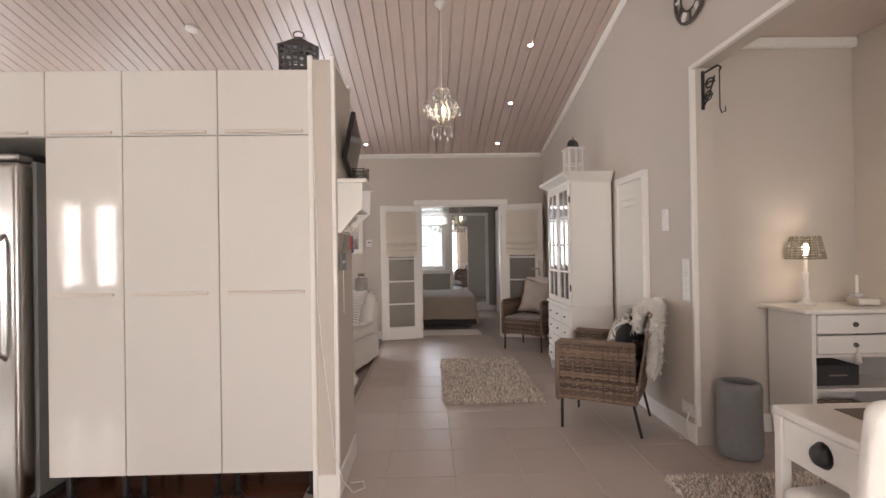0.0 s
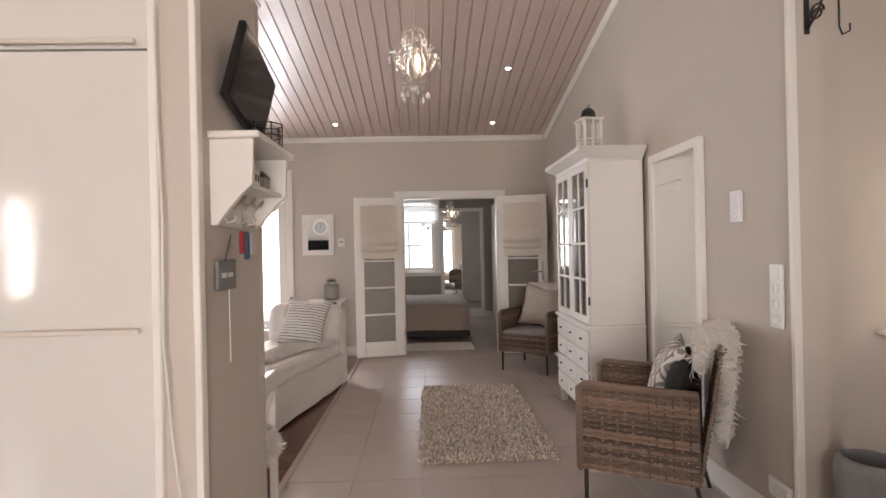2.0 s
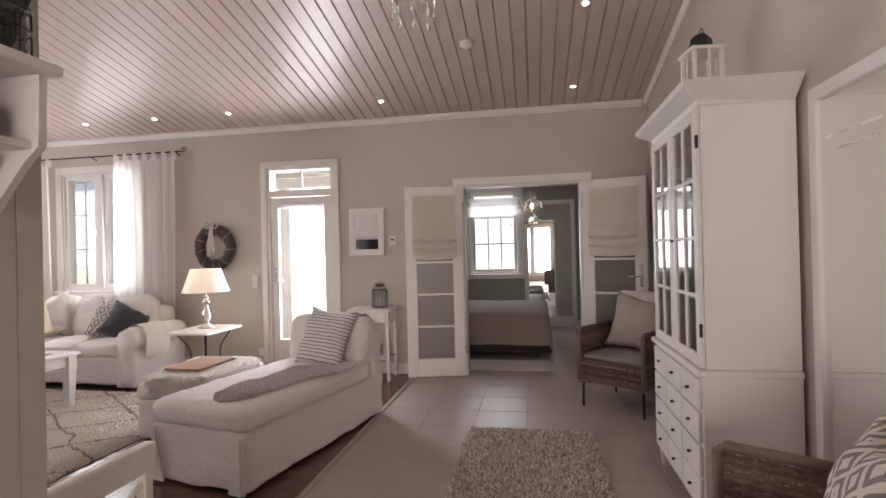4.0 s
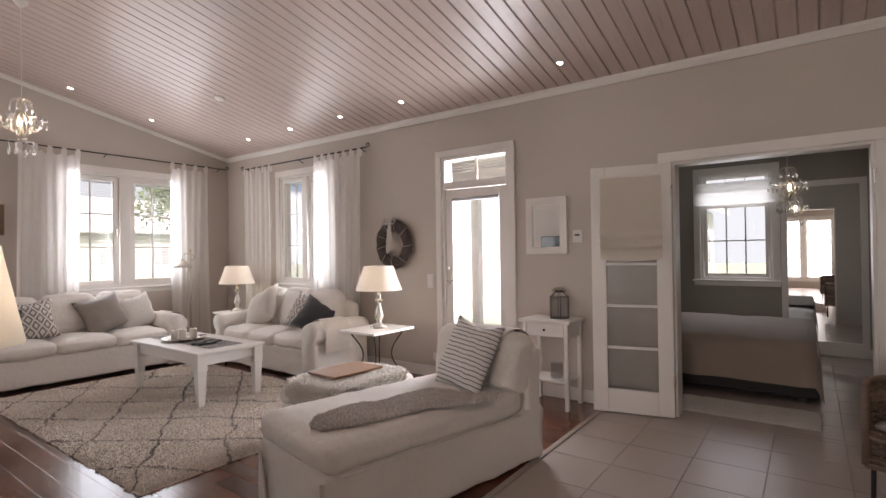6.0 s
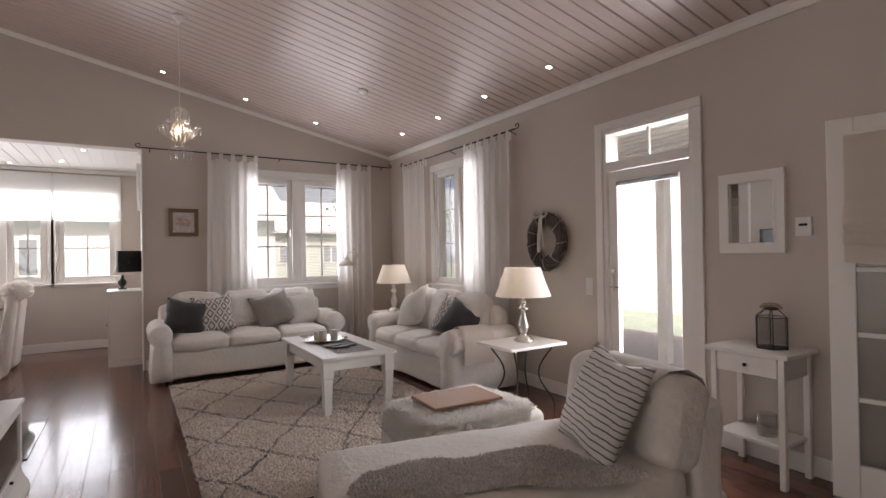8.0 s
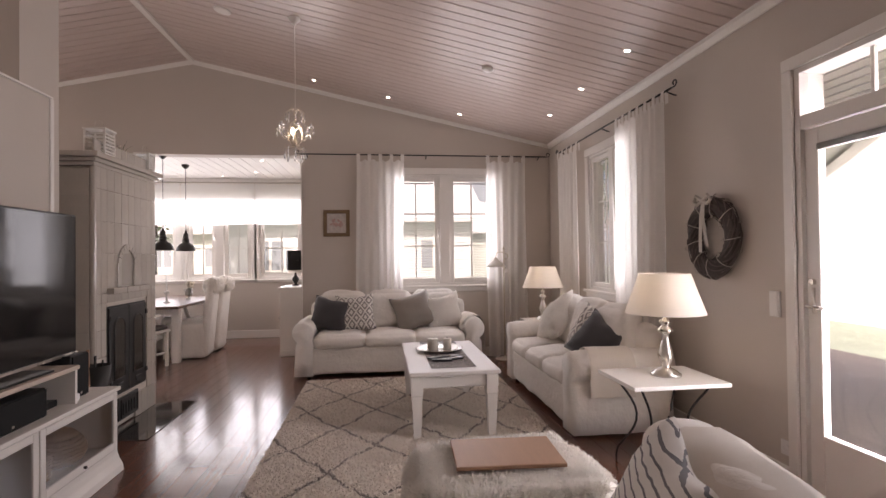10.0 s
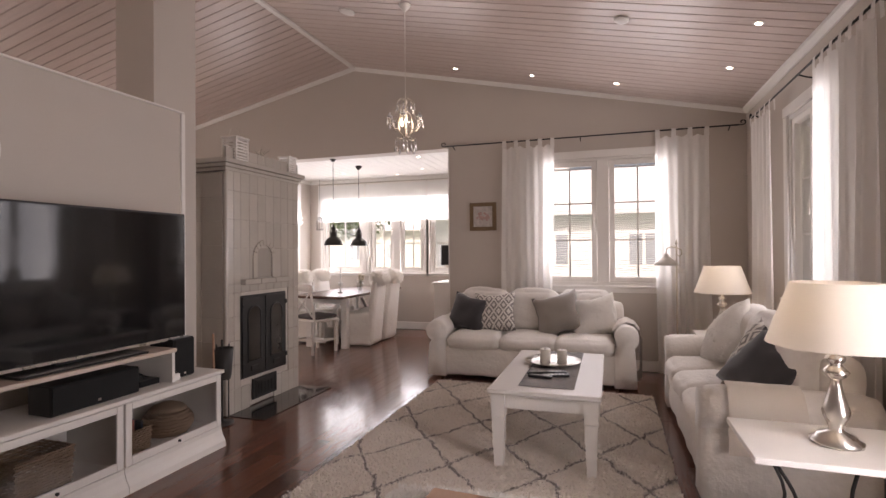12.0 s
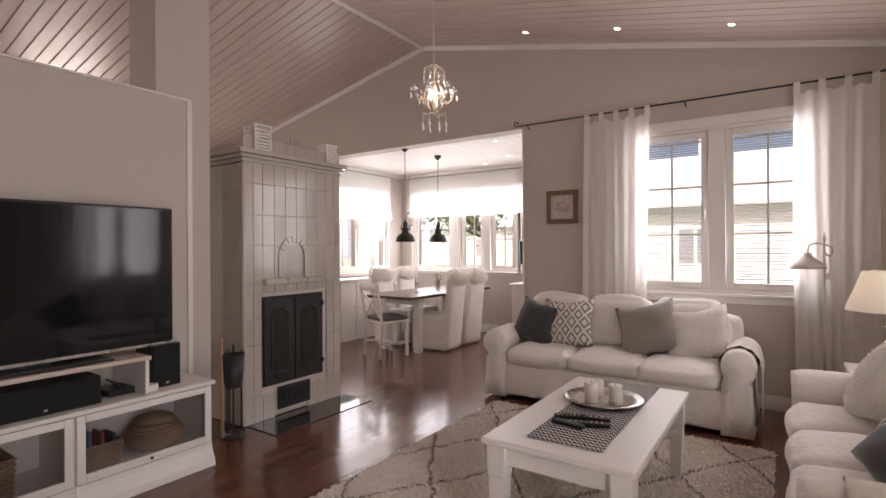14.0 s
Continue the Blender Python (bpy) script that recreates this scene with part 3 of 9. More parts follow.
def balcony_door(m):
    root = thing("door_1", "white glazed balcony door with a glazed transom above", "door", m, kind="structure")
    w, top = 0.81, 2.34
    bm = bmesh.new()
    for a, b in ((-0.068, -0.001), (w + 0.001, w + 0.068)):
        box(bm, a, -0.02, 0.001, b, -0.001, top + 0.0, 0.003)
    box(bm, -0.068, -0.022, top + 0.001, w + 0.068, -0.001, top + 0.068, 0.003)
    part("casing", bm, WHITE, root)
    bm = bmesh.new()
    for a in (0.001, w - 0.035):
        box(bm, a, 0, 0.001, a + 0.034, 0.15, top - 0.001)
    box(bm, 0.036, 0, 2.0, w - 0.036, 0.15, 2.075, 0.003)
    box(bm, 0.036, 0, top - 0.03, w - 0.036, 0.15, top - 0.001)
    box(bm, 0.036, 0.0, 0.001, w - 0.036, 0.15, 0.03)
    part("frame", bm, WHITE, root)
    box_bar = block(w / 2 - 0.01, 0.05, 2.077, w / 2 + 0.01, 0.07, top - 0.032)
    part("glazing_bar", box_bar, WHITE, root)
    p = part("transom_pane", block(0.036, 0.055, 2.076, w - 0.036, 0.06, top - 0.031), PANE, root)
    p.visible_shadow = False
    leaf = bmesh.new()
    x0, x1, z0, z1 = 0.04, w - 0.04, 0.035, 1.995
    for a, b in ((x0, x0 + 0.085), (x1 - 0.085, x1)):
        box(leaf, a, 0.02, z0, b, 0.065, z1, 0.004)
    box(leaf, x0 + 0.086, 0.02, z0, x1 - 0.086, 0.065, 0.36, 0.004)
    box(leaf, x0 + 0.086, 0.02, z1 - 0.09, x1 - 0.086, 0.065, z1, 0.004)
    lf = part("leaf", leaf, WHITE, root)
    p = part("pane", block(x0 + 0.08, 0.04, 0.355, x1 - 0.08, 0.045, z1 - 0.085), PANE, lf)
    p.visible_shadow = False
    bl = bmesh.new()
    for q in range(7):
        box(bl, x0 + 0.09, 0.005 - 0.001 * (q % 2), z1 - 0.125 + q * 0.005, x1 - 0.09, 0.03, z1 - 0.1225 + q * 0.005)
    part("raised_blind", bl, mat("dark_blind", (0.16, 0.14, 0.12), 0.5), lf, "raised grey-brown blind stack")
    h = bmesh.new()
    box(h, x0 + 0.03, 0.012, 1.0, x0 + 0.055, 0.021, 1.14, 0.004)
    tube([(x0 + 0.043, 0.02, 1.04), (x0 + 0.043, -0.03, 1.04), (x0 + 0.06, -0.04, 1.04), (x0 + 0.165, -0.04, 1.04)], 0.008, 8, h)
    part("handle", h, SILVER, lf, "brushed metal lever handle", True)
    h = lathe([(0, 0), (0.016, 0), (0.016, 0.02), (0, 0.02)], 12)
    part("lock", spin(h, pose(x0 + 0.043, 0.02, 1.17, 90)), SILVER, lf, "round metal lock")
    part("threshold", block(0.0, -0.06, 0.0, w, -0.001, 0.018, bevel=0.004), mat("oak_threshold", (0.38, 0.24, 0.13), 0.4, 0.15, 5, 60, 0.05, stretch=(1, 12, 12)), root, "oak threshold")


balcony_door(pose(-2.37, N, 0))


def french_leaf(name, m, mirror):
    """A narrow glazed door leaf with a roman blind. Local x from the hinge to the free edge; the near face is -y."""
    s = -1 if mirror else 1
    root = thing(name, "white half-glazed interior door leaf, open, with a cream roman blind", "door", m, kind="structure")
    w, h, t = 0.615, 2.02, 0.04
    X = lambda a: s * a
    bm = bmesh.new()
    box(bm, X(0.0), -t / 2, 0.01, X(0.115), t / 2, h, 0.003)
    box(bm, X(w - 0.115), -t / 2, 0.01, X(w), t / 2, h, 0.003)
    box(bm, X(0.116), -t / 2, 0.01, X(w - 0.116), t / 2, 0.20, 0.003)
    box(bm, X(0.116), -t / 2, h - 0.12, X(w - 0.116), t / 2, h, 0.003)
    part("frame", bm, WHITE, root)
    for k in range(1, 5):
        z = 0.20 + (h - 0.32) * k / 5
        part("glazing_bar", block(X(0.116), -t / 2 + 0.006, z - 0.012, X(w - 0.116), t / 2 - 0.006, z + 0.012, bevel=0.003), WHITE, root)
    part("pane", block(X(0.112), -0.003, 0.195, X(w - 0.112), 0.003, h - 0.116), FROST, root)
    prof = [(0.0, 1.94), (0.004, 1.60), (0.012, 1.575), (0.062, 1.50), (0.070, 1.455), (0.030, 1.430), (0.022, 1.425), (0.066, 1.385), (0.062, 1.360), (0.020, 1.350), (0.034, 1.335), (0.024, 1.26)]
    bl = bmesh.new()
    seg = 12
    rows = []
    for d, z in prof:
        rows.append([bl.verts.new((X(0.075 + (w - 0.15) * i / seg), -t / 2 - 0.012 - d - 0.004 * math.sin(i * 1.7 + z * 9), z - 0.012 * math.sin(math.pi * i / seg) * (2.0 - z) / 0.6)) for i in range(seg + 1)])
    for a, b in zip(rows, rows[1:]):
        for i in range(seg):
            bl.faces.new((a[i], a[i + 1], b[i + 1], b[i]))
    part("roman_blind", bl, ROMAN, root, "cream linen roman blind, half raised", True)
    part("blind_rail", block(X(0.08), -t / 2 - 0.018, 1.925, X(w - 0.08), -t / 2, 1.945, bevel=0.003), WHITE, root)
    hd = bmesh.new()
    box(hd, X(w - 0.075), -t / 2 - 0.007, 0.95, X(w - 0.045), -t / 2 - 0.001, 1.17, 0.003)
    tube([(X(w - 0.06), -t / 2 - 0.004, 1.05), (X(w - 0.06), -t / 2 - 0.05, 1.05), (X(w - 0.075), -t / 2 - 0.055, 1.05), (X(w - 0.17), -t / 2 - 0.055, 1.05)], 0.008, 8, hd)
    if mirror is False:
        part("handle", hd, SILVER, root, "metal lever handle", True)
    else:
        hd.free()
    for z in (0.25, 1.75):
        part("hinge", spin(lathe([(0, 0), (0.008, 0), (0.008, 0.09), (0, 0.09)], 8), pose(0, -t / 2 - 0.004, z)), SILVER, root)
    return root


bm = bmesh.new()
for a, b in ((-0.18, -0.092), (1.152, 1.24)):
    box(bm, a, N - 0.022, 0.001, b, N - 0.001, 2.0305, 0.003)
box(bm, -0.19, N - 0.026, 2.031, 1.25, N - 0.001, 2.11, 0.003)
trim("door_casing", bm, "white casing round the double doorway")
bm = bmesh.new()
box(bm, -0.0895, N, 0.0, -0.07, N + 0.16, 2.03)
box(bm, 1.13, N, 0.0, 1.1495, N + 0.16, 2.03)
box(bm, -0.07, N, 2.01, 1.13, N + 0.16, 2.0295)
trim("door_frame", bm, "white lining of the double doorway")
french_leaf("door_2", pose(-0.085, 7.715, 0, 0, 0, 12.5), True)
french_leaf("door_3", pose(1.15, 7.71, 0, 0, 0, -19), False)


def roman_shade(m, w, z0, z1, label, material=None):
    """A soft shade gathered in folds at its lower edge; local x along the wall, room at -y."""
    root = thing("roman_shade", label, "blind", m, "dining room shades")
    bm = bmesh.new()
    prof = [(0.0, z1), (0.006, z0 + 0.30), (0.02, z0 + 0.20), (0.012, z0 + 0.16), (0.05, z0 + 0.12), (0.012, z0 + 0.08), (0.055, z0 + 0.045), (0.008, z0)]
    seg = 14
    rows = [[bm.verts.new((w * i / seg, -0.03 - d - 0.006 * math.sin(2.3 * i + z * 8), z - 0.012 * math.sin(math.pi * i / seg) * min(1, (z1 - z) / 0.5))) for i in range(seg + 1)] for d, z in prof]
    for a, b in zip(rows, rows[1:]):
        for i in range(seg):
            bm.faces.new((a[i], a[i + 1], b[i + 1], b[i]))
    part("cloth", bm, material or ROMANW, root, "", True)
    part("headrail", block(0, -0.03, z1 - 0.01, w, -0.001, z1 + 0.02, bevel=0.004), WHITE, root)
    return root


dw = lambda y: pose(DX + 0.022, y, 0, 0, 0, 90)
roman_shade(dw(1.30), 0.94, 1.90, 2.555, "white sheer roman shade, half lowered over a window")
roman_shade(dw(2.26), 1.16, 1.90, 2.555, "white sheer roman shade, half lowered over a window")
roman_shade(dw(3.43), 0.82, 1.90, 2.555, "white sheer roman shade, half lowered over a window")
roman_shade(pose(-6.86, 1.10 + 0.022, 0, 0, 0, 180), 1.38, 1.84, 2.555, "white sheer roman shade, half lowered over a window")
roman_shade(pose(-0.48, BN - 0.024, 0), 0.92, 1.93, 2.10, "white roman shade rolled up in front of the bedroom window")


def curtain(m, w, h, seed, label):
    """A tab-top curtain that hangs in folds from a rod at local z = h. Room at -y."""
    root = thing("curtain", label, "curtain", m, "tab-top curtains")
    rnd = random.Random(seed)
    cols, rows_ = 96, 26
    ph = [rnd.uniform(0, 6.28) for _ in range(4)]
    folds = w / 0.105
    bm = bmesh.new()
    grid = []
    for r in range(rows_ + 1):
        v = r / rows_
        line = []
        for c in range(cols + 1):
            u = c / cols
            amp = 0.016 + 0.022 * v
            a = math.sin(u * folds * 2 * math.pi + ph[0] + 0.8 * v * math.sin(u * 5 + ph[1]))
            b = math.sin(u * folds * 0.47 * 2 * math.pi + ph[2] + 1.3 * v)
            y = -amp * (a * 0.75 + b * 0.5) - 0.01
            x = w * u + 0.03 * v * math.sin(u * 7 + ph[3]) + 0.02 * math.sin(v * 3 + ph[1]) * v
            z = h - 0.075 + (0.012 * math.cos(u * folds * 2 * math.pi) if r == 0 else 0) - (h - 0.085) * v
            line.append(bm.verts.new((x, y, z)))
        grid.append(line)
    for r in range(rows_):
        for c in range(cols):
            bm.faces.new((grid[r][c], grid[r][c + 1], grid[r + 1][c + 1], grid[r + 1][c]))
    part("cloth", bm, SHEER, root, "", True)
    k = max(3, round(w / 0.12))
    for i in range(k):
        x = 0.02 + (w - 0.04) * i / (k - 1)
        tab = bmesh.new()
        ring = [(-0.02, -0.09), (-0.018, -0.02), (-0.014, 0.004), (0.0, 0.014), (0.014, 0.004), (0.018, -0.02), (0.02, -0.09)]
        one = [tab.verts.new((x - 0.022, y, h + z)) for y, z in ring]
        two = [tab.verts.new((x + 0.022, y, h + z)) for y, z in ring]
        for j in range(len(ring) - 1):
            tab.faces.new((one[j], one[j + 1], two[j + 1], two[j]))
        part("tab", tab, SHEER, root, "", True)
    return root


def curtain_rod(m, length, label):
    root = thing("curtain_rod", label, "curtain rod", m, "wrought iron rods")
    part("rod", spin(tube([(0, 0, 0), (length, 0, 0)], 0.008, 8), pose(0, 0, 0)), BLACKM, root, "", True)
    for x0, s in ((0, -1), (length, 1)):
        curl = [(x0 + s * (0.035 + 0.035 * math.sin(a) * (1 - a / 9)), 0, 0.028 - 0.028 * math.cos(a) * (1 - a / 9)) for a in [i * 0.4 for i in range(15)]]
        part("finial", tube([(x0, 0, 0)] + curl, 0.006, 6), BLACKM, root, "curled iron finial", True)
    for x in (0.08, length / 2, length - 0.08):
        part("bracket", tube([(x, 0, 0), (x, 0.05, -0.02), (x, 0.088, -0.03)], 0.006, 6), BLACKM, root)
    return root


ROD = 2.635
curtain_rod(pose(W_ + 0.09, 4.50, ROD, 0, 0, 90), 3.18, "black wrought iron curtain rod with curled ends")
curtain(pose(W_ + 0.09, 5.20, 0, 0, 0, 90), 0.60, ROD, 3, "white sheer tab-top curtain hanging to the floor")
curtain(pose(W_ + 0.09, 6.88, 0, 0, 0, 90), 0.52, ROD, 5, "white sheer tab-top curtain hanging to the floor")
curtain_rod(pose(-5.86, N - 0.09, 2.58), 2.46, "black wrought iron curtain rod with curled ends")
curtain(pose(-5.84, N - 0.09, 0), 0.62, 2.58, 7, "white sheer tab-top curtain hanging to the floor")
curtain(pose(-4.30, N - 0.09, 0), 0.82, 2.58, 9, "white sheer tab-top curtain hanging to the floor")
# ---- sofas, chaise, cushions, rugs ----
CREAM = mat("cream_cotton", (0.72, 0.66, 0.585), 0.9, 0.05, 6, 400, 0.15, sheen=0.2)
CHAR = mat("charcoal_velvet", (0.045, 0.042, 0.045), 0.85, 0.15, 7, 300, 0.12, sheen=0.35)
TAUPE = mat("grey_taupe_satin", (0.27, 0.235, 0.205), 0.6, 0.12, 6, 250, 0.10, sheen=0.2)
FURW = sheer_mat("white_fur", (0.94, 0.91, 0.865), 0.45, 300)
FURG = mat("grey_faux_fur", (0.84, 0.79, 0.745), 0.9, 0.12, 14, 160, 0.0, sheen=0.3)
SHAG = mat("beige_shag", (0.90, 0.80, 0.70), 0.95, 0.22, 40, 160, 0.0)
KNIT = mat("chunky_knit", (0.50, 0.44, 0.385), 0.9, 0.10, 10, 60, 0.4, dist=0.01)
DARKF = mat("dark_stained_foot", (0.03, 0.022, 0.018), 0.4)


def pattern_mat(name, base, ink, kind):
    """Woven cloth with a two-colour pattern in the object's own coordinates."""
    m = mat(name, base, 0.9, 0.05, 8, 300, 0.12)
    nt, n = m.node_tree, m.node_tree.nodes
    b = n["Principled BSDF"]
    old = b.inputs["Base Color"].links[0].from_socket
    tc = n.new("ShaderNodeTexCoord")
    sep = n.new("ShaderNodeSeparateXYZ")
    wob = n.new("ShaderNodeTexNoise")
    wob.inputs["Scale"].default_value = 9 if kind == "diamond" else 14

    def math_(op, a, c=None, d=None):
        k = n.new("ShaderNodeMath")
        k.operation = op
        for i, v in enumerate((a, c, d)):
            if v is None:
                continue
            if isinstance(v, (int, float)):
                k.inputs[i].default_value = v
            else:
                nt.links.new(v, k.inputs[i])
        return k.outputs[0]

    nt.links.new(tc.outputs["Object"], sep.inputs[0])
    nt.links.new(tc.outputs["Object"], wob.inputs["Vector"])
    x, y, z = sep.outputs
    w = math_("MULTIPLY", math_("SUBTRACT", wob.outputs[0], 0.5), 1.0)
    if kind == "stripe":            # irregular thin dark stripes across a pillow
        v = math_("PINGPONG", math_("ADD", math_("MULTIPLY", z, 37.0), math_("MULTIPLY", w, 0.8)), 0.5)
        mask = math_("GREATER_THAN", v, 0.385)
    elif kind == "ikat":            # nested diamonds
        a = math_("PINGPONG", math_("MULTIPLY", x, 9.5), 0.5)
        c = math_("PINGPONG", math_("MULTIPLY", z, 7.0), 0.5)
        v = math_("FRACT", math_("ADD", math_("MULTIPLY", math_("ADD", a, c), 2.6), math_("MULTIPLY", w, 0.25)))
        mask = math_("GREATER_THAN", v, 0.52)
    elif kind == "zigzag":          # fine zigzag of a table runner
        a = math_("PINGPONG", math_("MULTIPLY", y, 45.0), 0.5)
        v = math_("FRACT", math_("ADD", math_("MULTIPLY", x, 32.0), a))
        mask = math_("GREATER_THAN", v, 0.42)
    else:                           # wide hand-tufted lattice of a rug
        wide = n.new("ShaderNodeTexNoise")
        wide.inputs["Scale"].default_value = 2.2
        nt.links.new(tc.outputs["Object"], wide.inputs["Vector"])
        ww = math_("MULTIPLY", math_("SUBTRACT", wide.outputs[0], 0.5), 0.35)
        jit = math_("ADD", math_("MULTIPLY", w, 0.10), ww)
        lines = []
        for s in (1, -1):
            v = math_("ADD", math_("ADD", math_("MULTIPLY", x, 1.0 / 0.84), math_("MULTIPLY", y, s / 0.58)), jit)
            lines.append(math_("PINGPONG", v, 0.5))
        v = math_("MINIMUM", lines[0], lines[1])
        fine = n.new("ShaderNodeTexNoise")
        fine.inputs["Scale"].default_value = 70
        nt.links.new(tc.outputs["Object"], fine.inputs["Vector"])
        mask = math_("LESS_THAN", v, math_("MULTIPLY", math_("SUBTRACT", fine.outputs[0], 0.36), 0.125))
    mix = n.new("ShaderNodeMix")
    mix.data_type = "RGBA"
    nt.links.new(mask, mix.inputs[0])
    nt.links.new(old, mix.inputs[6])
    mix.inputs[7].default_value = (*ink, 1)
    nt.links.new(mix.outputs[2], b.inputs["Base Color"])
    return m


STRIPE = pattern_mat("striped_cotton", (0.76, 0.73, 0.69), (0.17, 0.165, 0.175), "stripe")
IKAT = pattern_mat("ikat_cotton", (0.74, 0.70, 0.64), (0.27, 0.245, 0.23), "ikat")
RUNNER = pattern_mat("zigzag_runner", (0.62, 0.58, 0.54), (0.045, 0.045, 0.055), "zigzag")
BERBER = pattern_mat("cream_lattice_wool", (0.86, 0.79, 0.715), (0.30, 0.265, 0.25), "diamond")


def fur_part(name, bm, count, length, width, material, root, seed=1, label="", down=0.0, lean=0.6):
    spots = scatter_on(bm, count, seed)
    ob = part(name, bm, material, root, label, True)
    me = fur(spots, length, width, seed, lean, down)
    me.materials.append(material)
    pile = tagged(new("pile", me), kind="stuff")
    pile.parent = ob
    return ob


def rolled_arm(depth, h, seed):
    """A rolled sofa arm along y, front at -depth/2, with a hanging cover; outer side towards +x."""
    prof = []
    for i in range(25):
        a = -0.35 * math.pi + i / 24 * 1.55 * math.pi
        prof.append((0.025 + 0.115 * math.cos(a), h - 0.115 + 0.115 * math.sin(a)))
    prof = [(0.125, 0.03), (0.112, 0.20), (0.105, h - 0.26)] + prof + [(-0.085, h - 0.26), (-0.085, 0.20), (-0.09, 0.03)]
    bm = bmesh.new()
    rings = []
    n = 14
    for k in range(n + 1):
        y = -depth / 2 + depth * k / n
        edge = min(k, n - k)
        shrink = 1.0 if edge > 1 else (0.985 if edge == 1 else 0.94)
        ring = []
        for x, z in prof:
            cx, cz = 0.02, h * 0.5
            p = Vector((cx + (x - cx) * shrink, y, cz + (z - cz) * shrink if z > 0.1 else z))
            p += noise.noise_vector(p * 6 + Vector((seed, 0, 0))) * 0.008
            p.z = max(p.z, 0.02)
            ring.append(bm.verts.new(p))
        rings.append(ring)
    for a, b in zip(rings, rings[1:]):
        for i in range(len(prof)):
            j = (i + 1) % len(prof)
            bm.faces.new((a[i], a[j], b[j], b[i]))
    bm.faces.new(rings[0]), bm.faces.new(rings[-1][::-1])
    return bm


def sofa(w, d, m, label, seed):
    """Slipcovered three-seat sofa with rolled arms; faces local -y."""
    root = thing("sofa", label, "sofa", m, "white slipcovered sofas")
    inner = w - 0.44
    part("base", soft(inner + 0.10, d - 0.06, 0.29, 0.03, 20, 0.014, 0.0, seed, (0, 0.0, 0.04)), LINEN, root, "hanging cotton skirt", True)
    part("back", soft(w - 0.22, 0.20, 0.74, 0.09, 12, 0.010, 0.0, seed + 2, (0, d / 2 - 0.11, 0.06)), LINEN, root, "", True)
    for i in range(3):
        x = -inner / 2 + inner / 3 * (i + 0.5)
        part("seat_cushion", soft(inner / 3 - 0.006, d - 0.22, 0.15, 0.055, 14, 0.011, 0.03, seed + i * 3, (x, -0.10, 0.315)), LINEN, root, "", True)
        b = spin(soft(inner / 3 + 0.004, 0.23, 0.47, 0.10, 16, 0.020, 0.028, seed + i * 5 + 1), pose(x, d / 2 - 0.28, 0.435, -12, 0, random.Random(seed + i).uniform(-3, 3)))
        part("back_cushion", b, LINEN, root, "", True)
    for s in (-1, 1):
        arm = rolled_arm(d - 0.02, 0.625, seed + s)
        part("arm", spin(arm, Matrix.Translation((s * (w / 2 - 0.13), 0, 0)) @ Matrix.Diagonal((s, 1, 1, 1))), LINEN, root, "", True)
    for sx in (-1, 1):
        for sy in (-1, 1):
            part("foot", lathe([(0, 0), (0.016, 0), (0.026, 0.07), (0, 0.07)], 10, at=(sx * (w / 2 - 0.16), sy * (d / 2 - 0.08), 0)), DARKF, root, "dark wooden foot", True)
    return root


SA = pose(-5.92, 5.59, 0, 0, 0, 90)
SB = pose(-4.29, 7.235, 0)
sofa(2.12, 0.84, SA, "white slipcovered three-seat sofa with rolled arms below the wide window", 3)
sofa(1.92, 0.80, SB, "white slipcovered three-seat sofa with rolled arms in the corner", 21)


def cushion(m, w, h, t, material, label, seed=1, furry=0):
    w, h = w * 1.12, h * 1.12
    root = tagged(obj("cushion", pillow(w, h, t, seed, sag=0.02), material, None, True), label, "cushion", "scatter cushions")
    root.matrix_world = m
    if furry:
        bm = bmesh.new()
        bm.from_mesh(root.data)
        me = fur(scatter_on(bm, furry, seed), 0.022, 0.003, seed, 0.7)
        bm.free()
        me.materials.append(material)
        pile = tagged(new("pile", me), kind="stuff")
        pile.parent = root
    return root


on_a = lambda x, y, z, rx, ry, rz: SA @ pose(x, y, z, rx, ry, rz)
on_b = lambda x, y, z, rx, ry, rz: SB @ pose(x, y, z, rx, ry, rz)
cushion(on_a(-0.74, -0.12, 0.465, -22, 8, -14), 0.40, 0.38, 0.16, CHAR, "charcoal velvet cushion leaning in the sofa corner", 1)
cushion(on_a(-0.38, -0.10, 0.46, -22, -3, 4), 0.40, 0.41, 0.15, IKAT, "grey and white ikat cushion on the sofa", 2)
cushion(on_a(0.34, -0.10, 0.475, -26, -14, 6), 0.43, 0.41, 0.16, TAUPE, "taupe satin cushion on the sofa", 3)
cushion(on_a(0.68, -0.05, 0.46, -26, -8, 10), 0.44, 0.40, 0.17, FURW, "fluffy white cushion on the sofa", 4, 5000)
cushion(on_b(-0.70, -0.02, 0.45, -26, 8, -18), 0.40, 0.40, 0.15, TAUPE, "taupe satin cushion on the sofa", 5)
cushion(on_b(-0.40, -0.12, 0.48, -30, -24, 6), 0.47, 0.45, 0.18, FURW, "fluffy cream cushion on the sofa", 6, 6000)
cushion(on_b(0.30, -0.08, 0.46, -26, 12, 12), 0.40, 0.40, 0.15, IKAT, "grey and white ikat cushion on the sofa", 7)
cushion(on_b(0.50, -0.14, 0.47, -34, 22, 20), 0.40, 0.38, 0.16, CHAR, "charcoal velvet cushion leaning on the sofa arm", 8)


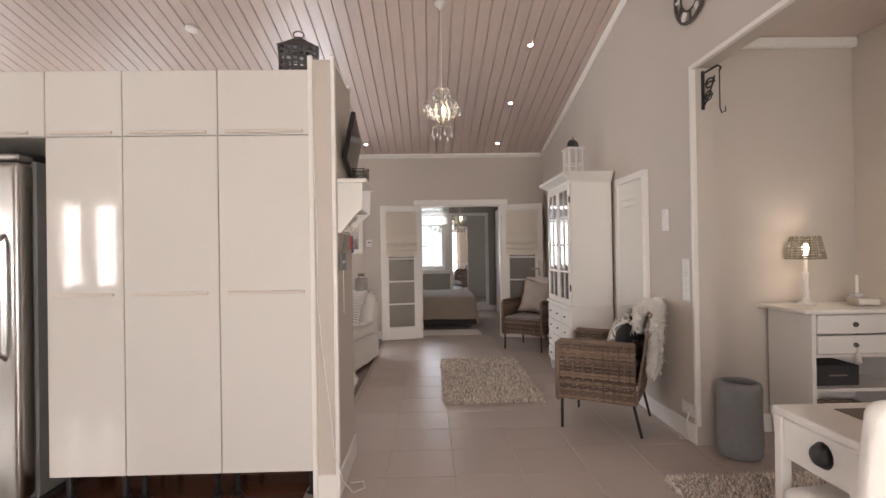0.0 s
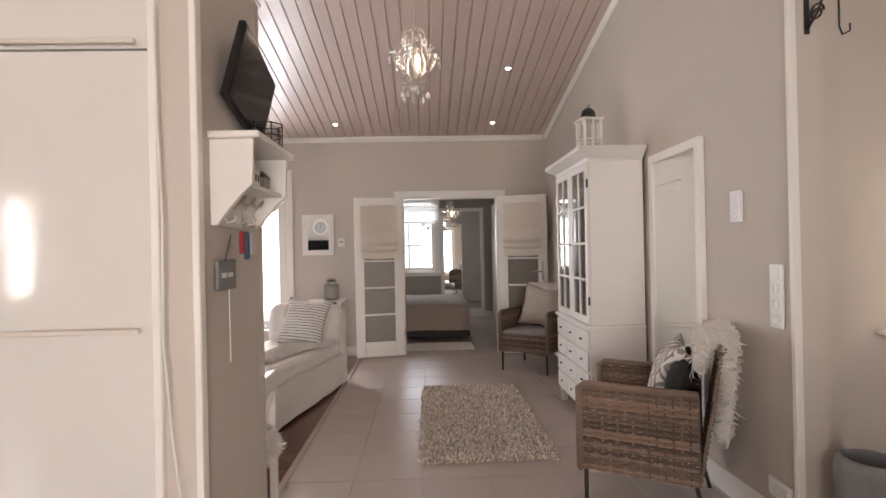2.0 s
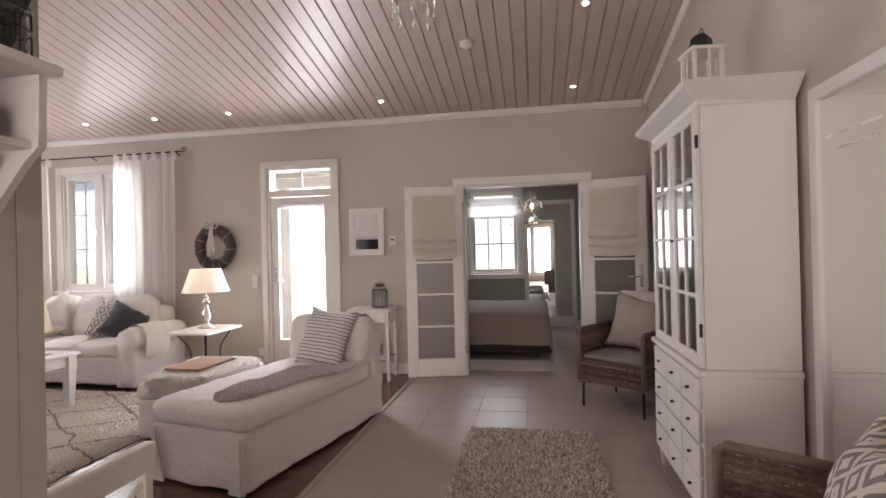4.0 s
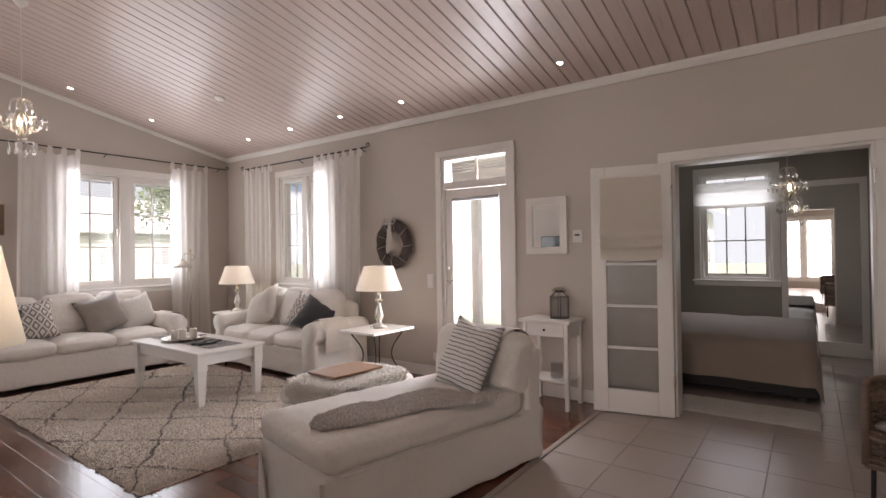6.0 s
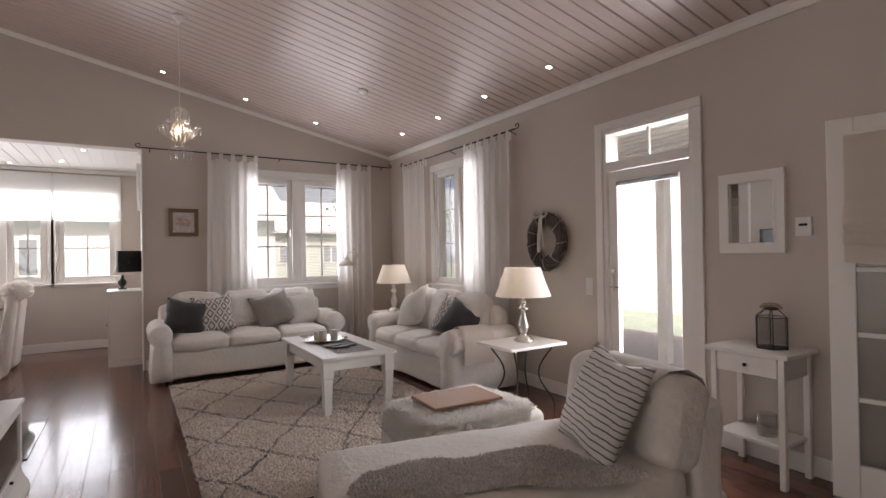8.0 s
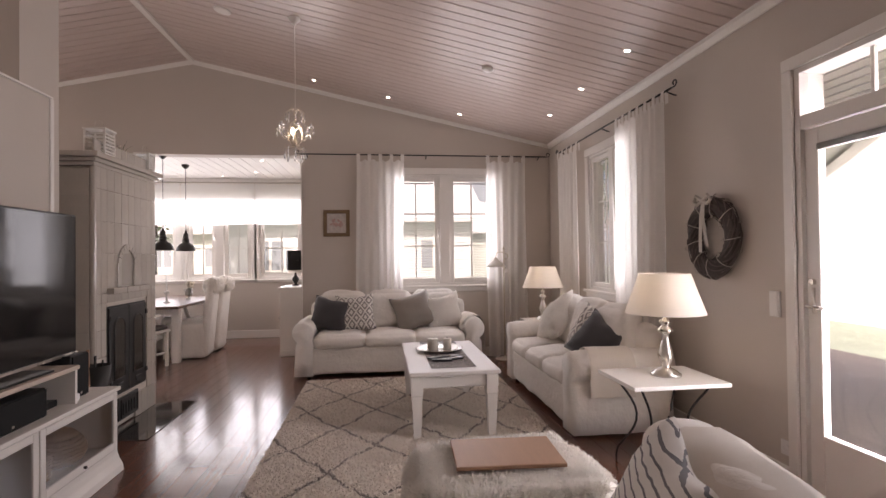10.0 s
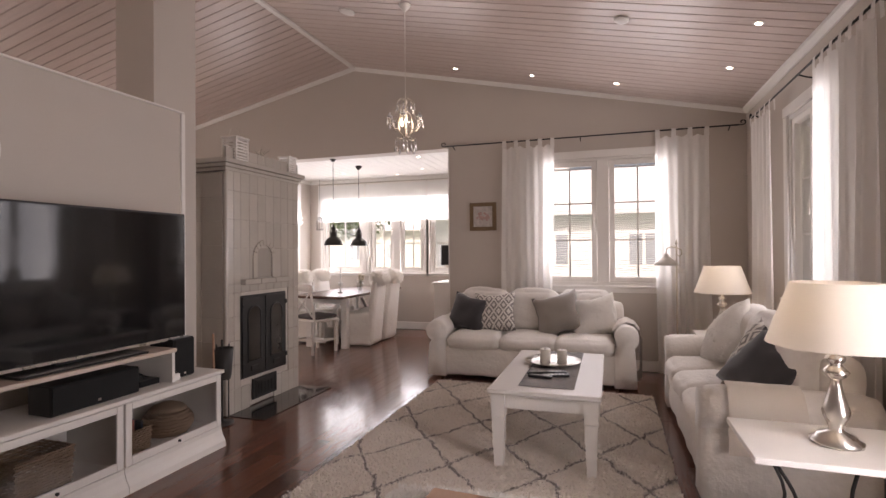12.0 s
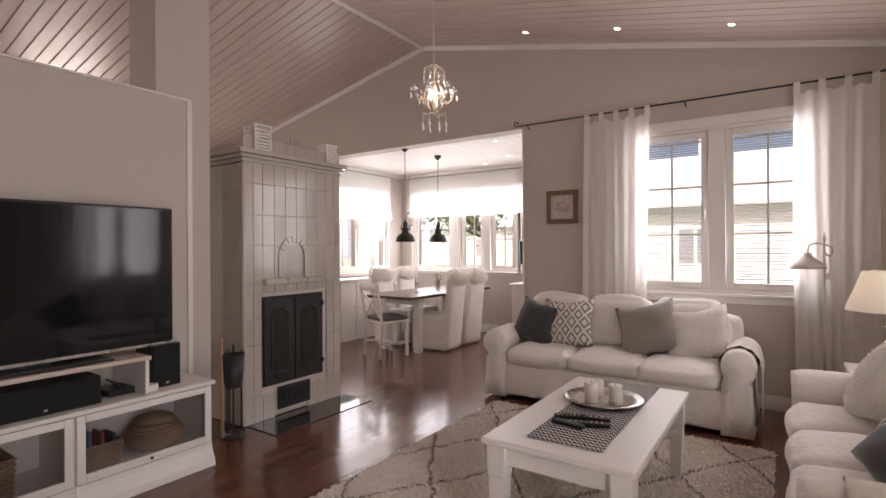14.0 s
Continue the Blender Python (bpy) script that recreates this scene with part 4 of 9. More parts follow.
def drape(m, w, points, material, label, fringe=True, name="throw"):
    """A blanket laid over something: a strip of width w (along x) through points (y, z)."""
    root = thing(name, label, "blanket", m)
    bm = bmesh.new()
    seg = 12
    rows = []
    for k, (y, z) in enumerate(points):
        row = []
        for i in range(seg + 1):
            p = Vector((w * (i / seg - 0.5), y, z))
            p += noise.noise_vector(p * 7) * 0.008
            row.append(bm.verts.new(p))
        rows.append(row)
    for a, b in zip(rows, rows[1:]):
        for i in range(seg):
            bm.faces.new((a[i], a[i + 1], b[i + 1], b[i]))
    part("cloth", bm, material, root, "", True)
    return root


# blanket folded over the arm near the window
arm_pts = [(0.06 + 0.02, 0.05), (0.165, 0.12), (0.160, 0.35), (0.165, 0.48), (0.150, 0.565), (0.105, 0.625), (0.03, 0.648), (-0.05, 0.62), (-0.10, 0.555), (-0.105, 0.48)]
drape(SA @ pose(0.93, -0.12, 0, 0, 0, -90), 0.36, arm_pts, CREAM, "cream knitted blanket folded over the sofa arm")
drape(SB @ pose(0.83, -0.10, 0, 0, 0, -90), 0.34, [(0.155, 0.30), (0.160, 0.42), (0.165, 0.50), (0.150, 0.565), (0.105, 0.625), (0.03, 0.648), (-0.05, 0.62), (-0.10, 0.555)], CREAM, "cream blanket with a stripe folded over the sofa arm")


def chaise(m):
    root = thing("chaise_longue", "white slipcovered chaise longue standing free in the room", "chaise longue", m)
    w, L = 0.74, 1.58
    part("skirt", soft(w - 0.015, L - 0.02, 0.34, 0.03, 22, 0.014, 0.0, 5, (0, -0.03, 0.012)), LINEN, root, "hanging pleated cotton skirt", True)
    part("seat_cushion", soft(w + 0.005, L - 0.22, 0.15, 0.055, 20, 0.008, 0.014, 8, (0, -0.14, 0.335)), LINEN, root, "", True)
    part("backrest", spin(soft(w - 0.015, 0.17, 0.71, 0.05, 18, 0.012, 0.0, 9), pose(0, L / 2 - 0.15, 0.02, -2, 0, 0)), LINEN, root, "", True)
    part("back_cushion", spin(soft(w - 0.02, 0.25, 0.40, 0.085, 18, 0.014, 0.012, 12), pose(0, L / 2 - 0.27, 0.425, -9, 0, 0)), LINEN, root, "", True)
    for x, y, z, r in ((w / 2 + 0.004, -0.14, 0.335, 0), (-w / 2 - 0.004, -0.14, 0.335, 0)):
        part("piping", tube([(x, y - (L - 0.22) / 2 + 0.05, z + 0.006), (x, y - 0.2, z + 0.002), (x, y + 0.2, z + 0.006), (x, y + (L - 0.22) / 2 - 0.05, z + 0.004)], 0.006, 6), LINEN, root, "", True)
    for sx in (-1, 1):
        for k in (0, 1):
            bm = prism([(sx * (w / 2 - 0.07 - 0.05 * k), 0.015), (sx * (w / 2 - 0.01 - 0.02 * k), 0.015), (sx * (w / 2 - 0.02 - 0.012 * k), 0.32)], 0.012, "y", -L / 2 - 0.036 - 0.008 * k)
            part("pleat", bm, LINEN, root)
    return root


CH = pose(-1.116, 5.78, 0, 0, 0, -12)
chaise(CH)
cushion(CH @ pose(0.06, 0.24, 0.475, -26, 2, -10), 0.43, 0.42, 0.12, STRIPE, "white cushion with dark stripes on the chaise", 11)
drape(CH @ pose(0.05, 0.60, 0), 0.46, [(-0.17, 0.72), (-0.14, 0.815), (-0.07, 0.842), (0.03, 0.842), (0.10, 0.80), (0.15, 0.70)], CREAM, "cream blanket folded over the chaise back")


def skin(m, w, L, seed, material, label, count, length, lobes=0.13, bend=None, name="sheepskin"):
    """A pelt with an uneven outline, lying along y; bend(x, y) gives its height."""
    root = thing(name, label, "sheepskin", m)
    bm = bmesh.new()
    rings = []
    seg, nr = 36, 9
    mid = bm.verts.new((0, 0, bend(0, 0) if bend else 0.012))
    for r in range(1, nr + 1):
        ring = []
        for k in range(seg):
            a = 2 * math.pi * k / seg
            rad = r / nr * (1 + lobes * noise.noise(Vector((math.cos(a) * 1.4 + seed, math.sin(a) * 1.4, seed))) * 2)
            x, y = w / 2 * rad * math.copysign(abs(math.cos(a)) ** 0.75, math.cos(a)), L / 2 * rad * math.copysign(abs(math.sin(a)) ** 0.75, math.sin(a))
            z = (bend(x, y) if bend else 0.012) + 0.008 * noise.noise(Vector((x * 9, y * 9, seed)))
            ring.append(bm.verts.new((x, y, z)))
        rings.append(ring)
    for k in range(seg):
        bm.faces.new((mid, rings[0][k], rings[0][(k + 1) % seg]))
    for a, b in zip(rings, rings[1:]):
        for k in range(seg):
            bm.faces.new((a[k], b[k], b[(k + 1) % seg], a[(k + 1) % seg]))
    bm.normal_update()
    fur_part("hide", bm, count, length, 0.0035, material, root, int(seed) + 3)
    return root


skin(CH @ pose(0.17, -0.20, 0.490, 0, 0, -12), 0.40, 0.84, 4.0, FURG, "grey faux fur throw lying on the chaise seat", 42000, 0.017, 0.34, lambda x, y: 0.012 - max(0, x - 0.19) * 1.1 + 0.012 * math.sin(y * 13) * math.cos(x * 9), name="fur_throw")


def footstool(m):
    root = thing("footstool", "white slipcovered footstool beside the chaise longue", "footstool", m)
    part("skirt", soft(0.62, 0.77, 0.29, 0.03, 16, 0.012, 0.0, 15, (0, 0, 0.012)), LINEN, root, "hanging cotton skirt", True)
    part("seat_cushion", soft(0.64, 0.79, 0.14, 0.06, 16, 0.008, 0.012, 16, (0, 0, 0.285)), LINEN, root, "", True)
    return root


FS = pose(-1.95, 6.02, 0, 0, 0, 3)
footstool(FS)
skin(FS @ pose(0.0, -0.01, 0.436), 0.66, 0.84, 7.0, FURW, "white sheepskin spread over the footstool", 46000, 0.030, 0.20, lambda x, y: 0.008 - max(0, abs(x) - 0.28) * 1.5 - max(0, abs(y) - 0.36) * 1.5)
BOARD = mat("light_beech", (0.42, 0.25, 0.16), 0.45, 0.12, 4, 50, 0.03, stretch=(1, 14, 14))
tagged(obj("serving_board", spin(block(-0.155, -0.225, 0.0, 0.155, 0.225, 0.018, bevel=0.004, seg=2), pose(-1.98, 6.01, 0.474, 0, 0, -3)), BOARD), "plain beech serving board lying on the sheepskin", "tray")


def rug(name, x0, y0, x1, y1, material, label, count, length, width, lean, thick=0.015):
    root = thing(name, label, "rug", pose((x0 + x1) / 2, (y0 + y1) / 2, 0))
    w, d = x1 - x0, y1 - y0
    bm = bmesh.new()
    n, k = 40, 30
    g = [[bm.verts.new((w * (i / n - 0.5) + (0.012 * noise.noise(Vector((j * 0.4, i, 2))) if i in (0, n) else 0), d * (j / k - 0.5) + (0.012 * noise.noise(Vector((i * 0.4, j, 5))) if j in (0, k) else 0), thick + 0.003 * noise.noise(Vector((i * 0.3, j * 0.3, 1))) - (0.012 if i in (0, n) or j in (0, k) else 0))) for j in range(k + 1)] for i in range(n + 1)]
    for i in range(n):
        for j in range(k):
            bm.faces.new((g[i][j], g[i + 1][j], g[i + 1][j + 1], g[i][j + 1]))
    spots = scatter_on(bm, count, 5)
    part("backing", bm, material, root, "", True)
    me = fur(spots, length, width, 9, lean)
    me.materials.append(material)
    pile = tagged(new("pile", me), kind="stuff")
    pile.parent = root
    return root


rug("area_rug", -5.42, 4.70, -2.24, 6.76, BERBER, "large cream wool rug with a dark lattice of lines", 90000, 0.019, 0.006, 0.9)
rug("shag_rug", 0.17, 4.38, 1.02, 6.08, SHAG, "beige mottled shag rug on the tiles", 52000, 0.042, 0.007, 0.7, 0.012)
rug("alcove_rug", 1.36, 2.15, 2.3, 2.86, SHAG, "beige mottled shag rug at the alcove", 16000, 0.034, 0.004, 0.7, 0.012)
rug("bedside_mat", -0.62, 7.98, 0.84, 8.46, FURW, "off-white woven mat beside the bed", 14000, 0.012, 0.004, 0.9)
# ---- living room furniture and fixtures ----
BULB = glow("warm_bulb", (1.0, 0.82, 0.55), 9.0)
SPOT = glow("spot_lens", (1.0, 0.90, 0.74), 14.0)
SHADEM = sheer_mat("lamp_shade_cloth", (0.86, 0.81, 0.74), 0.38, 400)
GILTM = mat("gilt_metal", (0.60, 0.54, 0.45), 0.35, 0.1, 20, 150, 0.03, metal=0.6)
CRYSTAL = mat("crystal", (0.92, 0.91, 0.89), 0.08, 0.02, 20, 100, 0.0, trans=0.55)
ANTIQUE = mat("antique_white_metal", (0.62, 0.56, 0.47), 0.4, 0.15, 20, 150, 0.05, metal=0.3)
BLACKP = mat("black_plastic", (0.012, 0.012, 0.013), 0.35, 0.1, 20, 200, 0.02)
SCREEN = mat("tv_screen", (0.008, 0.008, 0.009), 0.07, 0.02, 4, 60, 0.0)
WAX = mat("candle_wax", (0.82, 0.78, 0.70), 0.5, 0.03, 10, 80, 0.02)
BASKET = mat("woven_basket", (0.30, 0.205, 0.135), 0.8, 0.3, 20, 90, 0.4, dist=0.006)
WICKER = mat("brown_wicker", (0.155, 0.115, 0.092), 0.6, 0.35, 14, 90, 0.2, stretch=(1, 1, 5))


def point_light(name, at, power, radius=0.03, colour=(1.0, 0.87, 0.71)):
    lamp = new(name, bpy.data.lights.new(name, "POINT"))
    lamp.data.energy, lamp.data.shadow_soft_size, lamp.data.color = power * 0.5, radius, colour
    lamp.location = at


def coffee_table():
    root = thing("coffee_table", "white painted wooden coffee table on the lattice rug", "coffee table", pose(-4.095, 6.015, 0.018))
    part("tabletop", block(-0.645, -0.335, 0.452, 0.645, 0.335, 0.482, bevel=0.008, seg=2), WHITE, root)
    for s in (-1, 1):
        part("apron", block(-0.56, s * 0.275 - 0.012, 0.355, 0.56, s * 0.275 + 0.012, 0.451, bevel=0.003), WHITE, root)
        part("apron", block(s * 0.575 - 0.012, -0.26, 0.355, s * 0.575 + 0.012, 0.26, 0.451, bevel=0.003), WHITE, root)
    for sx in (-1, 1):
        for sy in (-1, 1):
            bm = bmesh.new()
            x, y = sx * 0.575, sy * 0.275
            rings = [[bm.verts.new((x + a * r, y + b * r, z)) for a, b in ((-1, -1), (1, -1), (1, 1), (-1, 1))] for z, r in ((0, 0.026), (0.30, 0.038), (0.31, 0.042), (0.451, 0.042))]
            for p, q in zip(rings, rings[1:]):
                for i in range(4):
                    bm.faces.new((p[i], p[(i + 1) % 4], q[(i + 1) % 4], q[i]))
            bm.faces.new(rings[0]), bm.faces.new(rings[-1])
            part("leg", bm, WHITE, root)


coffee_table()
TT = 0.5
bm = bmesh.new()
rows = [[bm.verts.new((x, y, z)) for y in (-0.17, 0.17)] for x, z in ((-0.675, TT - 0.10), (-0.655, TT - 0.02), (-0.64, TT + 0.003), (0.0, TT + 0.003), (0.53, TT + 0.003))]
for a, b in zip(rows, rows[1:]):
    bm.faces.new((a[0], a[1], b[1], b[0]))
runner = tagged(obj("table_runner", bm, RUNNER), "black and white zigzag woven table runner on the coffee table", "table runner")
runner.location = (-4.09, 6.02, 0)
tagged(obj("tray", lathe([(0, 0.006), (0.12, 0.006), (0.15, 0.012), (0.205, 0.026), (0.207, 0.023), (0.15, 0.004), (0, 0.0)], 36, at=(-4.27, 5.99, TT + 0.004)), SILVER, None, True), "round polished silver tray on the runner", "tray")
for x, y, h in ((-4.34, 5.93, 0.085), (-4.21, 5.94, 0.105), (-4.24, 6.06, 0.10)):
    c = thing("candle", "thick white pillar candle on the silver tray", "candle", pose(x, y, TT + 0.011), "pillar candles")
    part("wax", lathe([(0, 0), (0.036, 0), (0.037, h - 0.004), (0.034, h), (0.02, h - 0.004), (0, h - 0.006)], 20), WAX, c, "", True)
    part("wick", tube([(0, 0, h - 0.006), (0.002, 0, h + 0.008)], 0.0015, 5), BLACKP, c)
for x, y, r, ln in ((-3.93, 6.02, 12, 0.20), (-3.85, 6.05, 18, 0.18), (-3.80, 5.96, -8, 0.16), (-3.90, 5.93, 24, 0.15)):
    c = thing("remote_control", "slim black remote control on the runner", "remote control", pose(x, y, TT + 0.005, 0, 0, r + 90), "remote controls")
    part("body", block(-ln / 2, -0.022, 0, ln / 2, 0.022, 0.016, bevel=0.004), BLACKP, c)
    bm = bmesh.new()
    for i in range(6):
        for j in (-1, 0, 1):
            box(bm, -ln * 0.38 + i * ln * 0.13, j * 0.012 - 0.003, 0.0165, -ln * 0.38 + i * ln * 0.13 + 0.008, j * 0.012 + 0.003, 0.018)
    part("buttons", bm, SILVER, c)


def table_lamp(m, label, power, scale=1.0):
    """A silver baluster lamp with a pleated cream shade."""
    root = thing("table_lamp", label, "table lamp", m, "silver table lamps")
    prof = [(0, 0), (0.088, 0), (0.09, 0.012), (0.07, 0.022), (0.066, 0.034), (0.03, 0.046), (0.024, 0.06), (0.042, 0.10), (0.048, 0.125), (0.038, 0.16), (0.022, 0.215), (0.018, 0.25), (0.034, 0.262), (0.046, 0.28), (0.03, 0.296), (0.02, 0.31), (0.032, 0.325), (0.034, 0.338), (0.014, 0.35), (0.012, 0.40), (0, 0.40)]
    part("base", lathe([(r * scale, z * scale) for r, z in prof], 28), SILVER, root, "turned silver metal base", True)
    bm = bmesh.new()
    seg = 120
    z0, z1 = 0.385 * scale, 0.63 * scale
    rings = [[bm.verts.new(((r + 0.0022 * (k % 2)) * math.cos(2 * math.pi * k / seg), (r + 0.0022 * (k % 2)) * math.sin(2 * math.pi * k / seg), z)) for k in range(seg)] for r, z in ((0.235 * scale, z0), (0.19 * scale, (z0 + z1) / 2), (0.148 * scale, z1))]
    for a, b in zip(rings, rings[1:]):
        for k in range(seg):
            bm.faces.new((a[k], a[(k + 1) % seg], b[(k + 1) % seg], b[k]))
    part("shade", bm, SHADEM, root, "pleated cream fabric shade, lit", True)
    part("bulb", lathe([(0, 0.42), (0.02, 0.43), (0.03, 0.46), (0.022, 0.49), (0, 0.50)], 14), BULB, root, "glowing bulb", True)
    mt = m.translation
    point_light("lamp_light", (mt.x, mt.y, mt.z + 0.53 * scale), power, 0.035)
    return root


def side_table(m, w, d, h, label):
    root = thing("side_table", label, "side table", m, "white side tables")
    part("tabletop", block(-w / 2, -d / 2, h - 0.025, w / 2, d / 2, h, bevel=0.004, seg=2), WHITE, root)
    for sx in (-1, 1):
        for sy in (-1, 1):
            pts = []
            for i in range(13):
                t = i / 12
                r = 1.0 - 0.50 * math.sin(min(1, t * 1.15) * math.pi) ** 1.2 * (1 if t < 0.87 else 0.6)
                pts.append((sx * (w / 2 - 0.06) * (0.86 * r + 0.05), sy * (d / 2 - 0.06) * (0.86 * r + 0.05), (h - 0.026) * (1 - t) + 0.006 * t))
            part("leg", tube(pts, 0.007, 8), BLACKM, root, "curved wrought iron leg", True)
    return root


side_table(pose(-2.79, 7.20, 0), 0.48, 0.60, 0.575, "white topped side table on curved iron legs beside the sofa")
table_lamp(pose(-2.80, 7.24, 0.576), "silver baluster table lamp with a lit cream shade", 0.3)
side_table(pose(-5.56, 7.36, 0), 0.44, 0.44, 0.575, "white topped side table in the corner behind the sofas")
table_lamp(pose(-5.55, 7.36, 0.576), "silver baluster table lamp with a lit cream shade", 0.3, 0.98)


def floor_lamp(m):
    root = thing("floor_lamp", "slim brass-toned reading lamp with a bell shade", "floor lamp", m)
    part("base", lathe([(0, 0), (0.12, 0), (0.122, 0.012), (0.03, 0.025), (0.012, 0.05), (0, 0.05)], 24), ANTIQUE, root, "", True)
    part("pole", tube([(0, 0, 0.04), (0, 0, 1.40)], 0.009, 10), ANTIQUE, root, "", True)
    part("finial", lathe([(0, 1.395), (0.014, 1.40), (0.014, 1.42), (0.005, 1.44), (0, 1.46)], 12), ANTIQUE, root, "", True)
    arm = [(0, 0, 1.30), (0.03, 0, 1.275), (0.05, 0, 1.30), (0.045, 0, 1.345), (0.0, 0, 1.365), (-0.05, 0, 1.375), (-0.09, 0, 1.36), (-0.10, 0, 1.32), (-0.10, 0, 1.28)]
    part("arm", tube(arm, 0.007, 8), ANTIQUE, root, "curled arm", True)
    part("shade", lathe([(0.022, 1.30), (0.03, 1.275), (0.06, 1.25), (0.105, 1.215), (0.125, 1.18), (0.121, 1.18), (0.10, 1.21), (0.055, 1.245), (0.02, 1.27)], 28, at=(-0.10, 0, 0)), mat("aged_white_enamel", (0.55, 0.50, 0.44), 0.35, 0.08), root, "bell-shaped enamel shade", True)
    star = [(0.05 * (1 if i % 2 == 0 else 0.42) * math.sin(i * math.pi / 5), 1.13 + 0.05 * (1 if i % 2 == 0 else 0.42) * math.cos(i * math.pi / 5)) for i in range(10)]
    part("hanging_star", prism([(a + 0.035, b) for a, b in star], 0.008, "y", -0.004), WHITE, root, "small white wooden star")
    part("cord", tube([(0.035, 0, 1.18), (0.03, 0, 1.275)], 0.0015, 5), ANTIQUE, root)


floor_lamp(pose(-6.20, 7.06, 0, 0, 0, 80))


def wreath():
    root = thing("wreath", "dark twig wreath with a pale ribbon hanging on the wall", "wreath", pose(-3.01, N - 0.055, 1.435))
    R, r = 0.195, 0.072
    rnd = random.Random(4)
    bm = bmesh.new()
    for k in range(150):
        a0 = rnd.uniform(0, 6.28)
        ln = rnd.uniform(0.5, 1.3)
        ph, rr = rnd.uniform(0, 6.28), r * rnd.uniform(0.55, 1.0)
        pts = []
        for i in range(9):
            a = a0 + ln * i / 8
            q = ph + 1.6 * i / 8
            pts.append(((R + rr * math.cos(q)) * math.cos(a), 0.65 * rr * math.sin(q), (R + rr * math.cos(q)) * math.sin(a) * 1.08))
        tube(pts, 0.005, 5, bm, 0.5)
    tagged(part("twigs", bm, mat("dark_twig", (0.13, 0.105, 0.095), 0.8, 0.3, 20, 120, 0.2), root), kind="stuff")
    core = bmesh.new()
    n, k = 40, 10
    ring = [[core.verts.new(((R + r * 0.75 * math.cos(6.2832 * j / k)) * math.cos(6.2832 * i / n), r * 0.5 * math.sin(6.2832 * j / k), (R + r * 0.75 * math.cos(6.2832 * j / k)) * math.sin(6.2832 * i / n) * 1.08)) for j in range(k)] for i in range(n)]
    for i in range(n):
        for j in range(k):
            core.faces.new((ring[i][j], ring[(i + 1) % n][j], ring[(i + 1) % n][(j + 1) % k], ring[i][(j + 1) % k]))
    part("core", core, mat("dark_wreath_core", (0.08, 0.065, 0.06), 0.9), root)
    wire = bmesh.new()
    for i in range(9):
        a = 6.2832 * i / 9 + 0.3
        tube([((R + 0.078 * math.cos(q)) * math.cos(a + 0.06 * q), 0.058 * math.sin(q), (R + 0.078 * math.cos(q)) * math.sin(a + 0.06 * q) * 1.08) for q in [j * 0.52 for j in range(13)]], 0.003, 5, wire)
    tagged(part("cord", wire, mat("pale_cord", (0.5, 0.45, 0.40), 0.8), root, "pale cord wound round the twigs"), kind="stuff")
    rib = mat("linen_ribbon", (0.50, 0.46, 0.41), 0.8, 0.08, 8, 200, 0.1)
    bm = bmesh.new()
    for dx, dz in ((-0.05, -0.30), (0.02, -0.26)):
        pts = [(0.0, -0.06, 0.25), (dx * 0.3, -0.068, 0.14), (dx * 0.8, -0.058, 0.0), (dx, -0.05, 0.25 + dz - 0.05)]
        one = [bm.verts.new((x - 0.022, y, z)) for x, y, z in pts]
        two = [bm.verts.new((x + 0.022, y - 0.006, z)) for x, y, z in pts]
        for i in range(3):
            bm.faces.new((one[i], one[i + 1], two[i + 1], two[i]))
    for s in (-1, 1):
        tube([(0, -0.065, 0.25), (s * 0.06, -0.075, 0.285), (s * 0.09, -0.07, 0.25), (s * 0.05, -0.07, 0.225), (0, -0.065, 0.25)], 0.012, 6, bm)
    part("ribbon", bm, rib, root, "pale linen bow")


wreath()


def framed(name, label, category, m, w, h, bar, depth, frame_mat, inner, inner_mat, inner_label):
    """A frame of four mitred bars round a flat panel, hung on a wall; local -y is the front."""
    root = thing(name, label, category, m)
    for s in (-1, 1):
        part("frame_bar", prism([(-w / 2, s * h / 2), (w / 2, s * h / 2), (w / 2 - bar, s * (h / 2 - bar)), (-w / 2 + bar, s * (h / 2 - bar))], depth, "y", -depth), frame_mat, root)
        part("frame_bar", prism([(s * w / 2, -h / 2), (s * w / 2, h / 2), (s * (w / 2 - bar), h / 2 - bar), (s * (w / 2 - bar), -h / 2 + bar)], depth, "y", -depth), frame_mat, root)
    bm = bmesh.new()
    for s in (-1, 1):
        box(bm, -w / 2 + bar, -depth - 0.004, s * (h / 2 - bar * 0.9) - 0.006, w / 2 - bar, -depth + 0.002, s * (h / 2 - bar * 0.9) + 0.006, 0.002)
        box(bm, s * (w / 2 - bar * 0.9) - 0.006, -depth - 0.003, -h / 2 + bar, s * (w / 2 - bar * 0.9) + 0.006, -depth + 0.002, h / 2 - bar, 0.002)
    part("moulding", bm, frame_mat, root)
    part(inner, block(-w / 2 + bar - 0.004, -depth * 0.45, -h / 2 + bar - 0.004, w / 2 - bar + 0.004, -0.002, h / 2 - bar + 0.004), inner_mat, root, inner_label)
    return root


